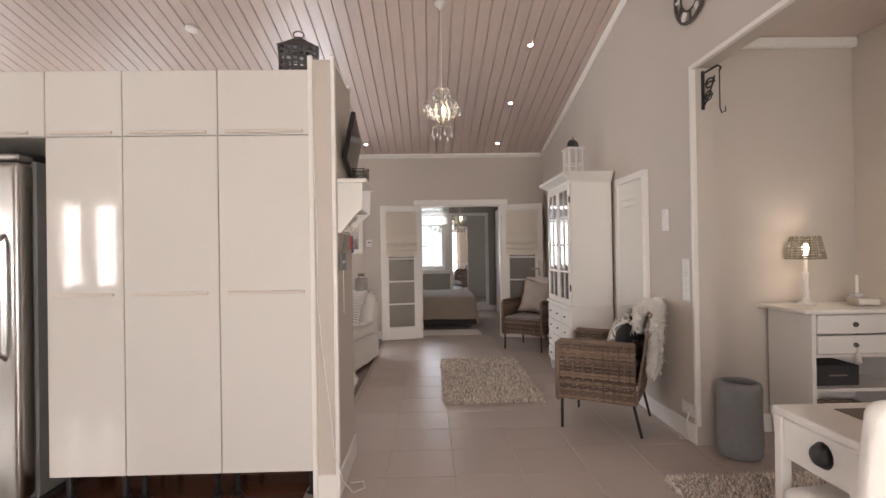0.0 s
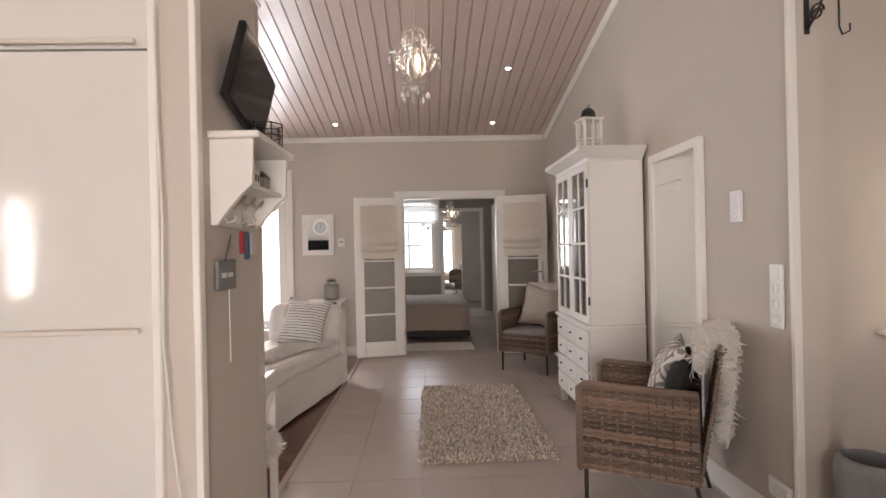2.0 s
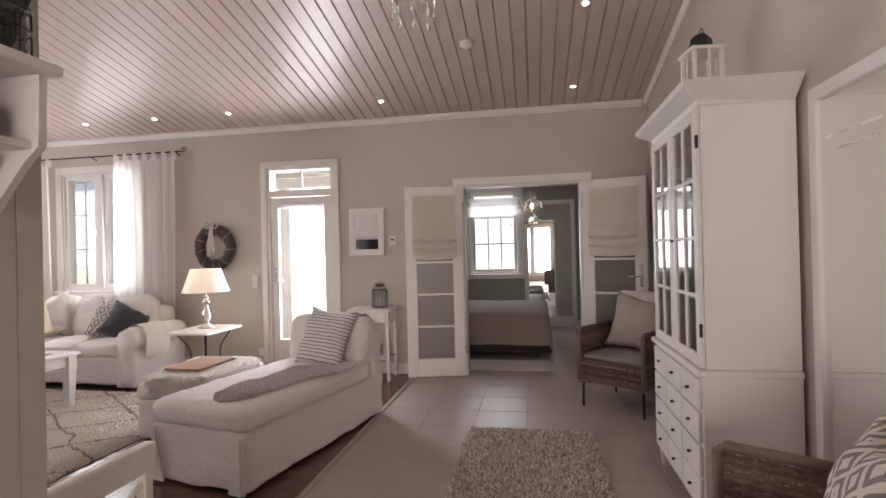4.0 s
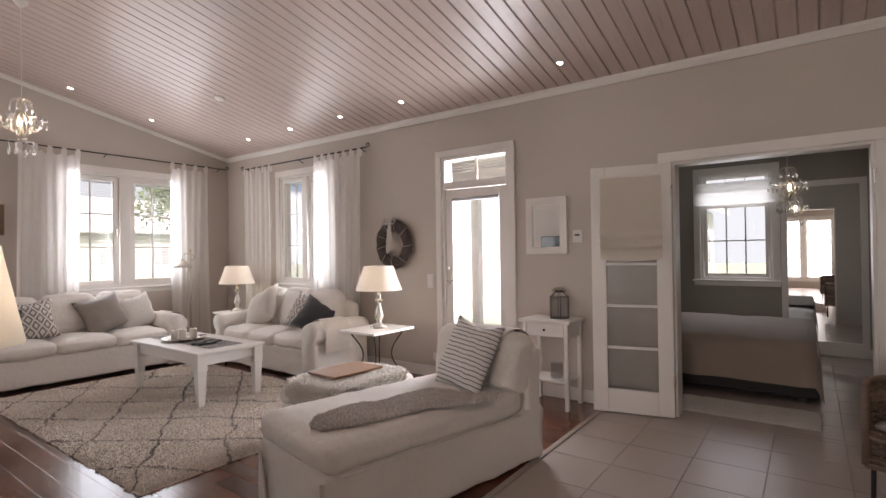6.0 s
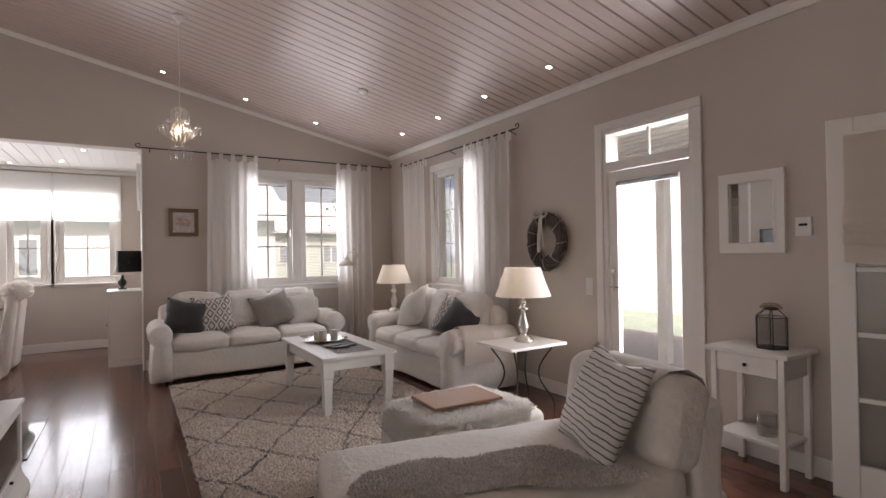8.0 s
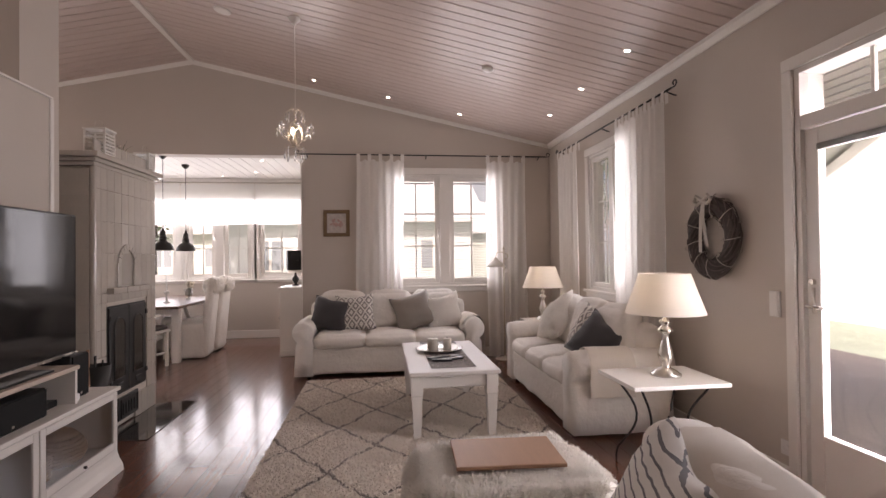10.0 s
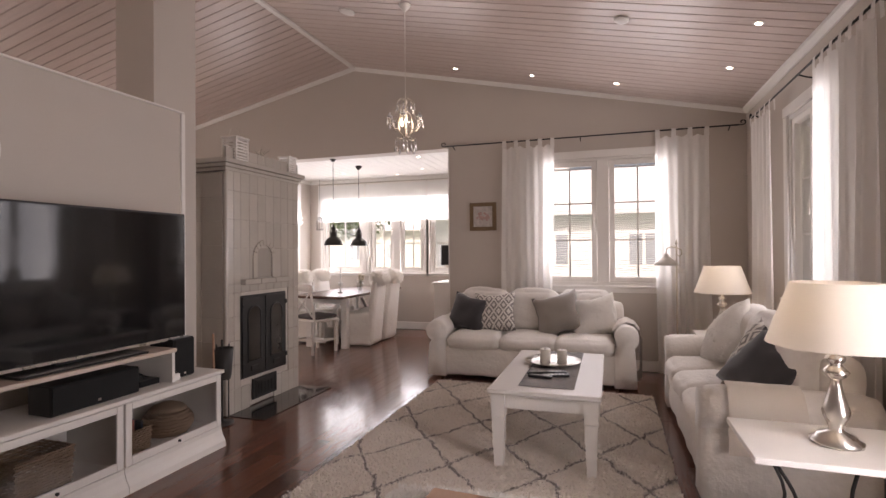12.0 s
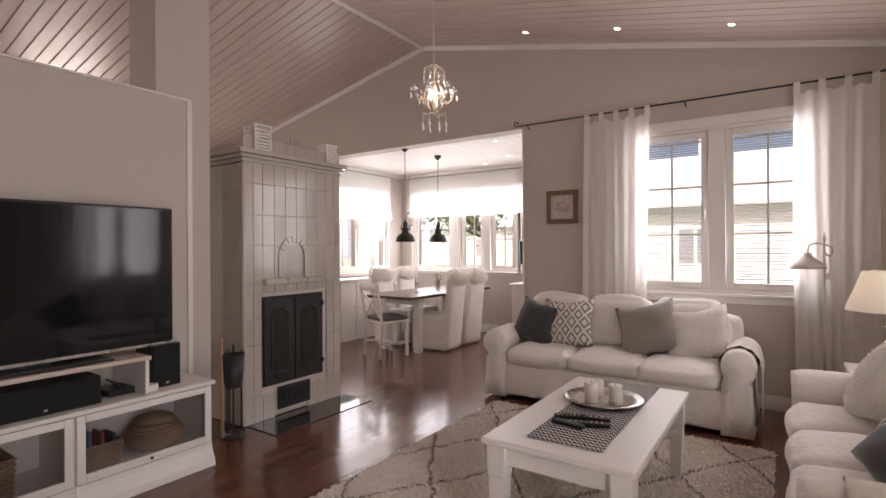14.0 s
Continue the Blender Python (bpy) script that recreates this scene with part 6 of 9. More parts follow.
    for k in range(3):
        part("ledge_tile", block(-4.58 + k * 0.207, yf + 0.004, 1.068, -4.58 + (k + 1) * 0.207 - 0.004, yf + 0.06, 1.115, bevel=0.006, seg=2), GLAZE, root, "projecting glazed ledge tile")
    # iron doors
    def iron(xa, xb, za, zb, name, windows):
        d = part(name, block(xa, yf + 0.004, za, xb, yf + 0.022, zb, bevel=0.004), BLACKM, root, "black cast iron door")
        n = len(windows)
        for wx0, wx1, wz0, wz1 in windows:
            r = (wx1 - wx0) / 2
            out = [(wx0, wz0), (wx1, wz0), (wx1, wz1 - r)] + [((wx0 + wx1) / 2 + r * math.cos(a), wz1 - r + r * math.sin(a)) for a in [i * math.pi / 8 for i in range(1, 8)]] + [(wx0, wz1 - r)]
            part("pane", prism(out, 0.003, "y", yf + 0.0225), mat("sooty_glass", (0.03, 0.026, 0.022), 0.12, 0.2, 6, 30, 0.02), d, "dark sooty glass")
            rim = bmesh.new()
            tube([(a, yf + 0.024, b) for a, b in out + [out[0]]], 0.007, 6, rim)
            part("rim", rim, BLACKM, d)
        return d
    part("iron_frame", block(-4.585, yf + 0.001, 0.265, -3.955, yf + 0.008, 0.975, bevel=0.003), BLACKM, root, "black cast iron door frame")
    for xa, xb in ((-4.57, -4.275), (-4.265, -3.97)):
        d = iron(xa, xb, 0.28, 0.96, "fire_door", [(xa + 0.065, xb - 0.065, 0.40, 0.88)])
        bm = bmesh.new()
        for zz in (0.36, 0.86):
            box(bm, (xa - 0.008 if xa < -4.4 else xb - 0.02), yf + 0.02, zz, (xa + 0.02 if xa < -4.4 else xb + 0.008), yf + 0.034, zz + 0.04, 0.003)
        box(bm, (xa + xb) / 2 - 0.05, yf + 0.022, 0.315, (xa + xb) / 2 + 0.05, yf + 0.032, 0.365, 0.006)
        tagged(part("ironwork", bm, BLACKM, d), kind="stuff")
    d = iron(-4.43, -4.10, 0.06, 0.24, "ash_door", [])
    bm = bmesh.new()
    for k in range(5):
        box(bm, -4.36 + k * 0.045, yf + 0.022, 0.10, -4.34 + k * 0.045, yf + 0.030, 0.19, 0.002)
    tube([(-4.40, yf + 0.026, 0.08), (-4.40, yf + 0.026, 0.22), (-4.13, yf + 0.026, 0.22), (-4.13, yf + 0.026, 0.08), (-4.40, yf + 0.026, 0.08)], 0.005, 5, bm)
    tagged(part("ironwork", bm, BLACKM, d), kind="stuff")


stove()
HEARTH = glass_mat("hearth_glass", (0.55, 0.56, 0.55), 0.9, 0.02)
tagged(obj("hearth_plate", block(-4.84, 3.435, 0.001, -3.82, 3.77, 0.007, bevel=0.002), mat("smoked_hearth_glass", (0.045, 0.04, 0.037), 0.06, 0.05, 5, 60, 0.0, gloss=0.5)), "smoked glass hearth plate on the parquet before the stove", "hearth plate")


def house_lantern(m, w, h, label):
    root = thing("candle_box", label, "lantern", m, "white slatted candle boxes")
    part("base", block(-w / 2, -w / 2, 0, w / 2, w / 2, 0.012, bevel=0.002), WHITE, root)
    part("lid", block(-w / 2 - 0.008, -w / 2 - 0.008, h - 0.014, w / 2 + 0.008, w / 2 + 0.008, h, bevel=0.003), WHITE, root)
    for sx in (-1, 1):
        for sy in (-1, 1):
            part("post", block(sx * w / 2 - 0.012 * (sx > 0) , sy * w / 2 - 0.012 * (sy > 0), 0.0125, sx * w / 2 + 0.012 * (sx < 0), sy * w / 2 + 0.012 * (sy < 0), h - 0.0145), WHITE, root)
    for k in range(6):
        z = 0.022 + k * (h - 0.045) / 6
        bm = bmesh.new()
        for s in (-1, 1):
            box(bm, -w / 2 + 0.013, s * (w / 2 - 0.005) - 0.003, z, w / 2 - 0.013, s * (w / 2 - 0.005) + 0.003, z + 0.012)
            box(bm, s * (w / 2 - 0.005) - 0.003, -w / 2 + 0.013, z, s * (w / 2 - 0.005) + 0.003, w / 2 - 0.013, z + 0.012)
        part("slat", bm, WHITE, root)
    part("candle", lathe([(0, 0.013), (0.025, 0.013), (0.025, 0.07), (0, 0.07)], 12), WAX, root)
    part("wire_handle", tube([(-w / 2, 0, h), (-w / 3, 0, h + 0.06), (0, 0, h + 0.075), (w / 3, 0, h + 0.06), (w / 2, 0, h)], 0.0015, 5), SILVER, root)


house_lantern(pose(-3.96, 3.38, 2.121), 0.15, 0.20, "white slatted wooden candle box on the stove")
house_lantern(pose(-4.68, 3.39, 2.121), 0.12, 0.16, "white slatted wooden candle box on the stove")
c = thing("air_plant", "thin grassy plant in a wire holder on the stove", "plant", pose(-4.28, 3.38, 2.121))
rnd = random.Random(9)
for k in range(5):
    a = k * 1.2566
    part("wire", tube([(0, 0, 0.0), (0.05 * math.cos(a), 0.05 * math.sin(a), 0.03), (0.05 * math.cos(a), 0.05 * math.sin(a), 0.10), (0.0, 0.0, 0.15)], 0.002, 5), ANTIQUE, c, "", True)
GREEN = mat("grey_green_leaf", (0.09, 0.11, 0.06), 0.6, 0.2, 10, 80, 0.05)
for k in range(12):
    a, l = rnd.uniform(0, 6.28), rnd.uniform(0.06, 0.16)
    part("leaf", tube([(0, 0, 0.03), (l * 0.3 * math.cos(a), l * 0.3 * math.sin(a), 0.03 + l * 0.7), (l * 0.7 * math.cos(a), l * 0.7 * math.sin(a), 0.03 + l)], 0.003, 5, taper=0.2), GREEN, c)


c = thing("fire_tools", "black iron fire tools with a bucket beside the stove", "fireplace tools", pose(-3.66, 3.50, 0))
part("base", lathe([(0, 0), (0.09, 0), (0.09, 0.012), (0, 0.02)], 18), BLACKM, c, "", True)
part("stand", tube([(0, 0, 0.01), (0, 0, 0.66)], 0.008, 8), BLACKM, c)
part("bucket", lathe([(0.055, 0.36), (0.06, 0.40), (0.075, 0.60), (0.078, 0.60), (0.063, 0.39), (0.05, 0.36)], 18, at=(0.02, 0.03, 0)), BLACKM, c, "", True)
for k, (dx, dy) in enumerate(((0.05, 0.0), (-0.05, 0.02), (0.0, -0.05))):
    part("poker", tube([(dx, dy, 0.03), (dx, dy, 0.55), (dx * 1.1, dy * 1.1, 0.62)], 0.006, 6), BLACKM, c, "", True)
part("brush_stick", tube([(0.10, 0.02, 0.02), (0.09, 0.0, 0.72)], 0.012, 8, taper=0.7), BOARD, c, "pale wooden handle", True)


# small white table with a lantern by the double doors
def lantern_table():
    root = thing("lamp_table", "small white table with a drawer and lower shelf", "side table", pose(-1.045, 7.57, 0))
    part("tabletop", block(-0.235, -0.19, 0.725, 0.235, 0.185, 0.75, bevel=0.005, seg=2), WHITE, root)
    for sx in (-1, 1):
        for sy in (-1, 1):
            part("leg", block(sx * 0.19 - 0.017, sy * 0.145 - 0.017, 0, sx * 0.19 + 0.017, sy * 0.145 + 0.017, 0.724, bevel=0.003), WHITE, root)
    for s in (-1, 1):
        part("apron", block(s * 0.19 - 0.008, -0.127, 0.60, s * 0.19 + 0.008, 0.127, 0.724), WHITE, root)
    part("apron", block(-0.172, 0.137, 0.60, 0.172, 0.153, 0.724), WHITE, root)
    d = part("drawer", block(-0.17, -0.16, 0.61, 0.17, -0.135, 0.72, bevel=0.004), WHITE, root)
    part("knob", spin(lathe([(0, 0), (0.006, 0), (0.011, 0.014), (0.008, 0.022), (0, 0.024)], 12), pose(0, -0.16, 0.665, 90)), BLACKM, d, "dark metal knob", True)
    part("shelf", block(-0.19, -0.145, 0.22, 0.19, 0.145, 0.238, bevel=0.003), WHITE, root)
    return root


lantern_table()
tagged(obj("glass_vase", lathe([(0, 0.001), (0.05, 0.001), (0.055, 0.02), (0.05, 0.13), (0.048, 0.13), (0.052, 0.02), (0, 0.006)], 18, at=(-1.0, 7.55, 0.239)), GLASS, None, True), "clear glass vase on the lower shelf", "vase")


def wire_lantern(m, s, label, metal):
    root = thing("glass_lantern", label, "lantern", m)
    w, h = 0.075 * s, 0.16 * s
    ring = [(w * math.cos(6.2832 * k / 6), w * math.sin(6.2832 * k / 6)) for k in range(6)]
    bars = bmesh.new()
    for k in range(6):
        a, b = ring[k], ring[(k + 1) % 6]
        for z in (0.004, h):
            tube([(a[0], a[1], z), (b[0], b[1], z)], 0.003, 5, bars)
        tube([(a[0], a[1], 0.0), (a[0], a[1], h), (a[0] * 0.5, a[1] * 0.5, h + 0.035 * s)], 0.003, 5, bars)
        part("pane", prism([(0, 0.006), (math.dist(a, b), 0.006), (math.dist(a, b), h - 0.004), (0, h - 0.004)], 0.0015, "y"), GLASS, root).matrix_local = pose(a[0], a[1], 0, 0, 0, math.degrees(math.atan2(b[1] - a[1], b[0] - a[0])))
    part("bars", bars, metal, root, "dark metal bars")
    part("cap", lathe([(0.03 * s, h + 0.035 * s), (0.036 * s, h + 0.04 * s), (0.03 * s, h + 0.05 * s), (0, h + 0.05 * s)], 12), metal, root, "", True)
    part("rope_handle", tube([(-0.05 * s, 0, h + 0.045 * s), (-0.03 * s, 0, h + 0.06 * s), (0, 0.0, h + 0.064 * s), (0.03 * s, 0, h + 0.06 * s), (0.05 * s, 0, h + 0.045 * s)], 0.010 * s, 7), mat("rope", (0.35, 0.27, 0.2), 0.9, 0.2, 30, 120, 0.3), root, "rope handle", True)
    part("floor_plate", lathe([(0, 0.001), (w * 0.98, 0.001), (w * 0.98, 0.005), (0, 0.005)], 6), metal, root)


wire_lantern(pose(-0.98, 7.58, 0.751), 1.15, "hexagonal glass lantern with a rope handle on the small table", BLACKM)


# standing lamp at the end of the bench, black players on the bench
c = thing("standing_lamp", "standing lamp with a tall cream shade beside the bench", "floor lamp", pose(-1.12, 3.74, 0))
part("base", lathe([(0, 0), (0.12, 0), (0.12, 0.012), (0.02, 0.03), (0, 0.03)], 24), BLACKM, c, "", True)
part("pole", tube([(0, 0, 0.02), (0, 0, 1.16)], 0.010, 8), BLACKM, c)
part("shade", lathe([(0.17, 1.09), (0.115, 1.37)], 48), SHADEM, c, "tall cream fabric shade", True)
part("bulb", lathe([(0, 1.16), (0.02, 1.18), (0.03, 1.22), (0, 1.26)], 12), BULB, c, "glowing bulb", True)
point_light("lamp_light", (-1.12, 3.74, 1.285), 0.35, 0.02)
for k, (w, d, h, z, x) in enumerate(((0.40, 0.32, 0.06, 0.526, -1.55), (0.36, 0.28, 0.045, 0.5865, -1.53))):
    b = thing("media_player", "flat black media player on the bench", "media player", pose(x, 3.66, z, 0, 0, -3 * k), "media players")
    part("case", block(-w / 2, -d / 2, 0, w / 2, d / 2, h, bevel=0.003), BLACKP, b)
    part("front_panel", block(-w / 2 + 0.01, d / 2 + 0.0005, 0.008, w / 2 - 0.01, d / 2 + 0.004, h - 0.008), SCREEN, b)


def xback_chair(m, label, seat_mat, group):
    """White wooden chair with a crossed back; faces local -y."""
    root = thing("wooden_chair", label, "chair", m, group)
    part("seat", block(-0.22, -0.22, 0.425, 0.22, 0.20, 0.455, bevel=0.010, seg=2), WHITE, root)
    for s in (-1, 1):
        part("leg", block(s * 0.19 - 0.018, -0.20, 0, s * 0.19 + 0.018, -0.164, 0.424, bevel=0.004), WHITE, root)
        part("back_post", tube([(s * 0.19, 0.215, 0.0), (s * 0.19, 0.185, 0.44), (s * 0.195, 0.225, 0.70), (s * 0.20, 0.265, 0.90)], 0.019, 8), WHITE, root, "", True)
        part("stretcher", block(s * 0.19 - 0.009, -0.164, 0.16, s * 0.19 + 0.009, 0.195, 0.185, bevel=0.003), WHITE, root)
        part("cross_slat", tube([(s * 0.17, 0.20, 0.50), (0.0, 0.222, 0.66), (-s * 0.17, 0.248, 0.81)], 0.013, 8), WHITE, root, "", True)
    part("stretcher", block(-0.18, 0.0, 0.17, 0.18, 0.022, 0.195, bevel=0.003), WHITE, root)
    bm = bmesh.new()
    rows = [[bm.verts.new((x, 0.265 + 0.03 * (1 - (x / 0.22) ** 2) * 0 + dy + 0.02 * (x / 0.22) ** 2 * -1, z + 0.014 * (1 - (x / 0.22) ** 2))) for dy, z in ((-0.012, 0.82), (0.012, 0.82), (0.012, 0.915), (-0.012, 0.915))] for x in [-0.225 + 0.045 * i for i in range(11)]]
    for a, b in zip(rows, rows[1:]):
        for i in range(4):
            bm.faces.new((a[i], a[(i + 1) % 4], b[(i + 1) % 4], b[i]))
    bm.faces.new(rows[0]), bm.faces.new(rows[-1][::-1])
    part("top_rail", bm, WHITE, root, "", True)
    if seat_mat:
        part("seat_pad", soft(0.40, 0.38, 0.05, 0.022, 8, 0.004, 0.008, 2, (0, -0.01, 0.456)), seat_mat, root, "grey tied seat pad", True)
    return root


def low_chair(m):
    """A low-backed white chair at the desk, seen mostly as its curved top rail."""
    root = thing("desk_chair", "low-backed white chair with a sheepskin on its seat", "chair", m)
    part("seat", block(-0.21, -0.21, 0.42, 0.21, 0.20, 0.445, bevel=0.01, seg=2), WHITE, root)
    for s in (-1, 1):
        part("leg", block(s * 0.19 - 0.016, -0.20, 0, s * 0.19 + 0.016, -0.17, 0.419, bevel=0.003), WHITE, root)
        part("back_leg", block(s * 0.175 - 0.018, 0.175, 0, s * 0.175 + 0.018, 0.21, 0.67, bevel=0.004), WHITE, root)
    part("top_rail", block(-0.205, 0.17, 0.665, 0.20, 0.215, 0.755, bevel=0.012, seg=2), WHITE, root)
    part("cross_slat", tube([(-0.17, 0.19, 0.47), (0.17, 0.19, 0.64)], 0.010, 6), WHITE, root)
    part("cross_slat", tube([(0.17, 0.195, 0.47), (-0.17, 0.195, 0.64)], 0.010, 6), WHITE, root)


DC = pose(-0.755, 3.585, 0, 0, 0, -90)
low_chair(DC)
skin(DC @ pose(0.0, 0.0, 0.452), 0.44, 0.46, 12.0, FURW, "white sheepskin draped over the chair seat", 9000, 0.045, 0.10, lambda x, y: 0.01 - max(0, abs(x) - 0.19) * 4.0 - max(0, abs(y) - 0.20) * 3.0)
# ---- hall and kitchen ----
STEEL = mat("brushed_steel", (0.50, 0.49, 0.47), 0.30, 0.05, 3, 200, 0.02, metal=1.0, stretch=(1, 1, 14))
# Near-black for painted recess shade, the refrigerator grille and tiny ornament windows.
DARKGAP = mat("gap_shade_black", (0.02, 0.019, 0.018), 0.7)


def tall_unit(x0, x1, doors, label):
    """A tall kitchen unit: carcass, feet and glossy doors with bar handles. doors: (z0, z1, handle_z)."""
    root = thing("kitchen_cabinet", label, "cabinet", pose(0, 0, 0), "tall kitchen units")
    yf, yb = 2.74, 3.295
    part("carcass", block(x0 + 0.001, yf + 0.022, 0.155, x1 - 0.001, yb, 2.31), GLOSSW, root)
    for z0, z1, hz in doors:
        d = part("door", block(x0 + 0.001, yf, z0 + 0.001, x1 - 0.001, yf + 0.02, z1 - 0.001, bevel=0.001), GLOSSW, root, "glossy white door")
        w = (x1 - x0) * 0.80
        xm = (x0 + x1) / 2
        h = bmesh.new()
        box(h, xm - w / 2, yf - 0.028, hz - 0.008, xm + w / 2, yf - 0.014, hz + 0.008, 0.003)
        for s in (-1, 1):
            box(h, xm + s * (w / 2 - 0.02) - 0.008, yf - 0.015, hz - 0.006, xm + s * (w / 2 - 0.02) + 0.008, yf + 0.002, hz + 0.006)
        part("handle", h, mat("pale_handle", (0.66, 0.60, 0.53), 0.4, 0.02), d, "pale bar handle")
    for x in (x0 + 0.05, x1 - 0.05):
        for y in (yf + 0.08, yb - 0.08):
            part("foot", lathe([(0, 0), (0.03, 0), (0.03, 0.012), (0.016, 0.02), (0.016, 0.154), (0, 0.154)], 10, at=(x, y, 0)), BLACKP, root, "black plastic foot")
    return root


for a, b in ((-1.08, -0.575), (-1.582, -1.084), (-1.985, -1.586)):
    tall_unit(a, b, [(0.155, 1.955, 1.118), (1.96, 2.31, 1.976)], "tall glossy white kitchen unit with bar handles")


def bridge_unit():
    root = thing("wall_cabinet", "glossy white cabinet bridging over the refrigerator", "cabinet", pose(0, 0, 0))
    part("carcass", block(-2.62, 2.762, 1.96, -1.989, 3.295, 2.31), GLOSSW, root)
    d = part("door", block(-2.618, 2.74, 1.962, -1.991, 2.76, 2.308, bevel=0.0015), GLOSSW, root, "glossy white door")
    part("handle", block(-2.55, 2.712, 1.972, -2.06, 2.726, 1.986, bevel=0.003), mat("pale_handle", (0.66, 0.60, 0.53), 0.4, 0.02), d, "pale bar handle")
    part("side_panel", block(-2.64, 2.74, 0.0, -2.621, 3.295, 2.31), GLOSSW, root)


bridge_unit()


def fridge():
    root = thing("refrigerator", "tall brushed steel refrigerator beside the white units", "refrigerator", pose(0, 0, 0))
    part("body", block(-2.61, 2.78, 0.03, -2.07, 3.29, 1.84, bevel=0.01), mat("grey_fridge_body", (0.20, 0.19, 0.185), 0.5), root)
    bm = block(-2.612, 2.66, 0.06, -2.068, 2.775, 1.82, bevel=0.03, seg=4)
    d = part("door", bm, STEEL, root, "brushed steel door", True)
    part("handle", tube([(-2.14, 2.665, 0.8), (-2.14, 2.62, 0.84), (-2.14, 2.62, 1.40), (-2.14, 2.665, 1.44)], 0.012, 8), STEEL, d, "", True)
    part("hinge_cover", block(-2.60, 2.67, 1.825, -2.075, 2.78, 1.86, bevel=0.012, seg=2), STEEL, root)
    part("grille", block(-2.61, 2.79, 0.0, -2.07, 3.28, 0.029), DARKGAP, root)


fridge()
# Thin black sheet paints the shade deep in the refrigerator recess.
tagged(obj("recess_shade_sheet", block(-2.619, 3.296, 0.0, -1.99, 3.2995, 1.96), DARKGAP), "added near-black sheet painting the shade in the refrigerator recess", "panel", "", "structure")
cable_w = plate_w
tagged(obj("loose_cable", tube([(-0.572, 2.728, 2.05), (-0.568, 2.726, 1.75), (-0.555, 2.72, 1.45), (-0.56, 2.72, 1.1), (-0.535, 2.715, 0.8), (-0.50, 2.715, 0.5), (-0.478, 2.715, 0.25), (-0.44, 2.74, 0.10), (-0.40, 2.80, 0.006), (-0.34, 2.86, 0.005), (-0.36, 2.94, 0.005), (-0.43, 2.92, 0.005)], 0.0035, 6), cable_w, None, True), "loose white cable hanging down the partition end", "cable")


def big_lantern(m, w, h, metal, label):
    root = thing("metal_lantern", label, "lantern", m)
    part("base", block(-w / 2, -w / 2, 0, w / 2, w / 2, 0.012), metal, root)
    n = 6
    for s in (-1, 1):
        for ax in (0, 1):
            bm = bmesh.new()
            for i in range(n):
                for j in range(n):
                    a, b = -w / 2 + w * i / n, 0.012 + (h * 0.62) * j / n
                    cw, ch = w / n, h * 0.62 / n
                    g = 0.006
                    for q in ((a, b, a + cw, b + g), (a, b, a + g, b + ch), (a + cw - g, b, a + cw, b + ch), (a, b + ch - g, a + cw, b + ch)):
                        if ax == 0:
                            box(bm, q[0], s * w / 2 - 0.002, q[1], q[2], s * w / 2 + 0.002, q[3])
                        else:
                            box(bm, s * w / 2 - 0.002, q[0], q[1], s * w / 2 + 0.002, q[2], q[3])
            part("pierced_side", bm, metal, root)
    bm = bmesh.new()
    lo = [bm.verts.new((a * (w / 2 + 0.012), b * (w / 2 + 0.012), h * 0.63)) for a, b in ((-1, -1), (1, -1), (1, 1), (-1, 1))]
    hi = [bm.verts.new((a * w * 0.16, b * w * 0.16, h * 0.86)) for a, b in ((-1, -1), (1, -1), (1, 1), (-1, 1))]
    for i in range(4):
        bm.faces.new((lo[i], lo[(i + 1) % 4], hi[(i + 1) % 4], hi[i]))
    bm.faces.new(hi)
    bm.faces.new(lo)
    part("roof", bm, metal, root)
    part("cap", lathe([(0.03, h * 0.86), (0.04, h * 0.88), (0.02, h * 0.93), (0, h * 0.95)], 12), metal, root, "", True)
    part("ring", tube([(0.03 * math.cos(a), 0, h * 0.95 + 0.012 + 0.02 * math.sin(a)) for a in [6.2832 * i / 16 for i in range(17)]], 0.004, 6), metal, root)


big_lantern(pose(-0.71, 3.00, 2.311, 0, 0, 12), 0.21, 0.30, mat("dark_zinc", (0.10, 0.092, 0.088), 0.5, 0.15, 15, 100, 0.1, metal=0.4), "dark pierced metal lantern on top of the tall units")


def key_shelf():
    root = thing("key_shelf", "white painted wall shelf with coat hooks at the partition end", "wall shelf", pose(-0.47, 0, 0))
    top = 1.735
    part("top_board", block(0.001, 2.83, top - 0.022, 0.165, 3.27, top, bevel=0.004), WHITE, root)
    for y in (2.85, 3.235):
        out = [(0.001, top - 0.30), (0.02, top - 0.30), (0.05, top - 0.26), (0.10, top - 0.20), (0.135, top - 0.17), (0.14, top - 0.023), (0.001, top - 0.023)]
        part("side_board", prism(out, 0.018, "y", y), WHITE, root)
    part("shelf_board", block(0.001, 2.869, top - 0.175, 0.12, 3.234, top - 0.16), WHITE, root)
    part("back_board", block(0.001, 2.869, top - 0.30, 0.014, 3.234, top - 0.176), WHITE, root)
    for k in range(4):
        y = 2.91 + k * 0.095
        part("hook", tube([(0.014, y, top - 0.21), (0.05, y, top - 0.215), (0.06, y, top - 0.19), (0.014, y, top - 0.24), (0.03, y, top - 0.29), (0.055, y, top - 0.285), (0.06, y, top - 0.265)], 0.0045, 6), ANTIQUE, root, "small metal hook", True)


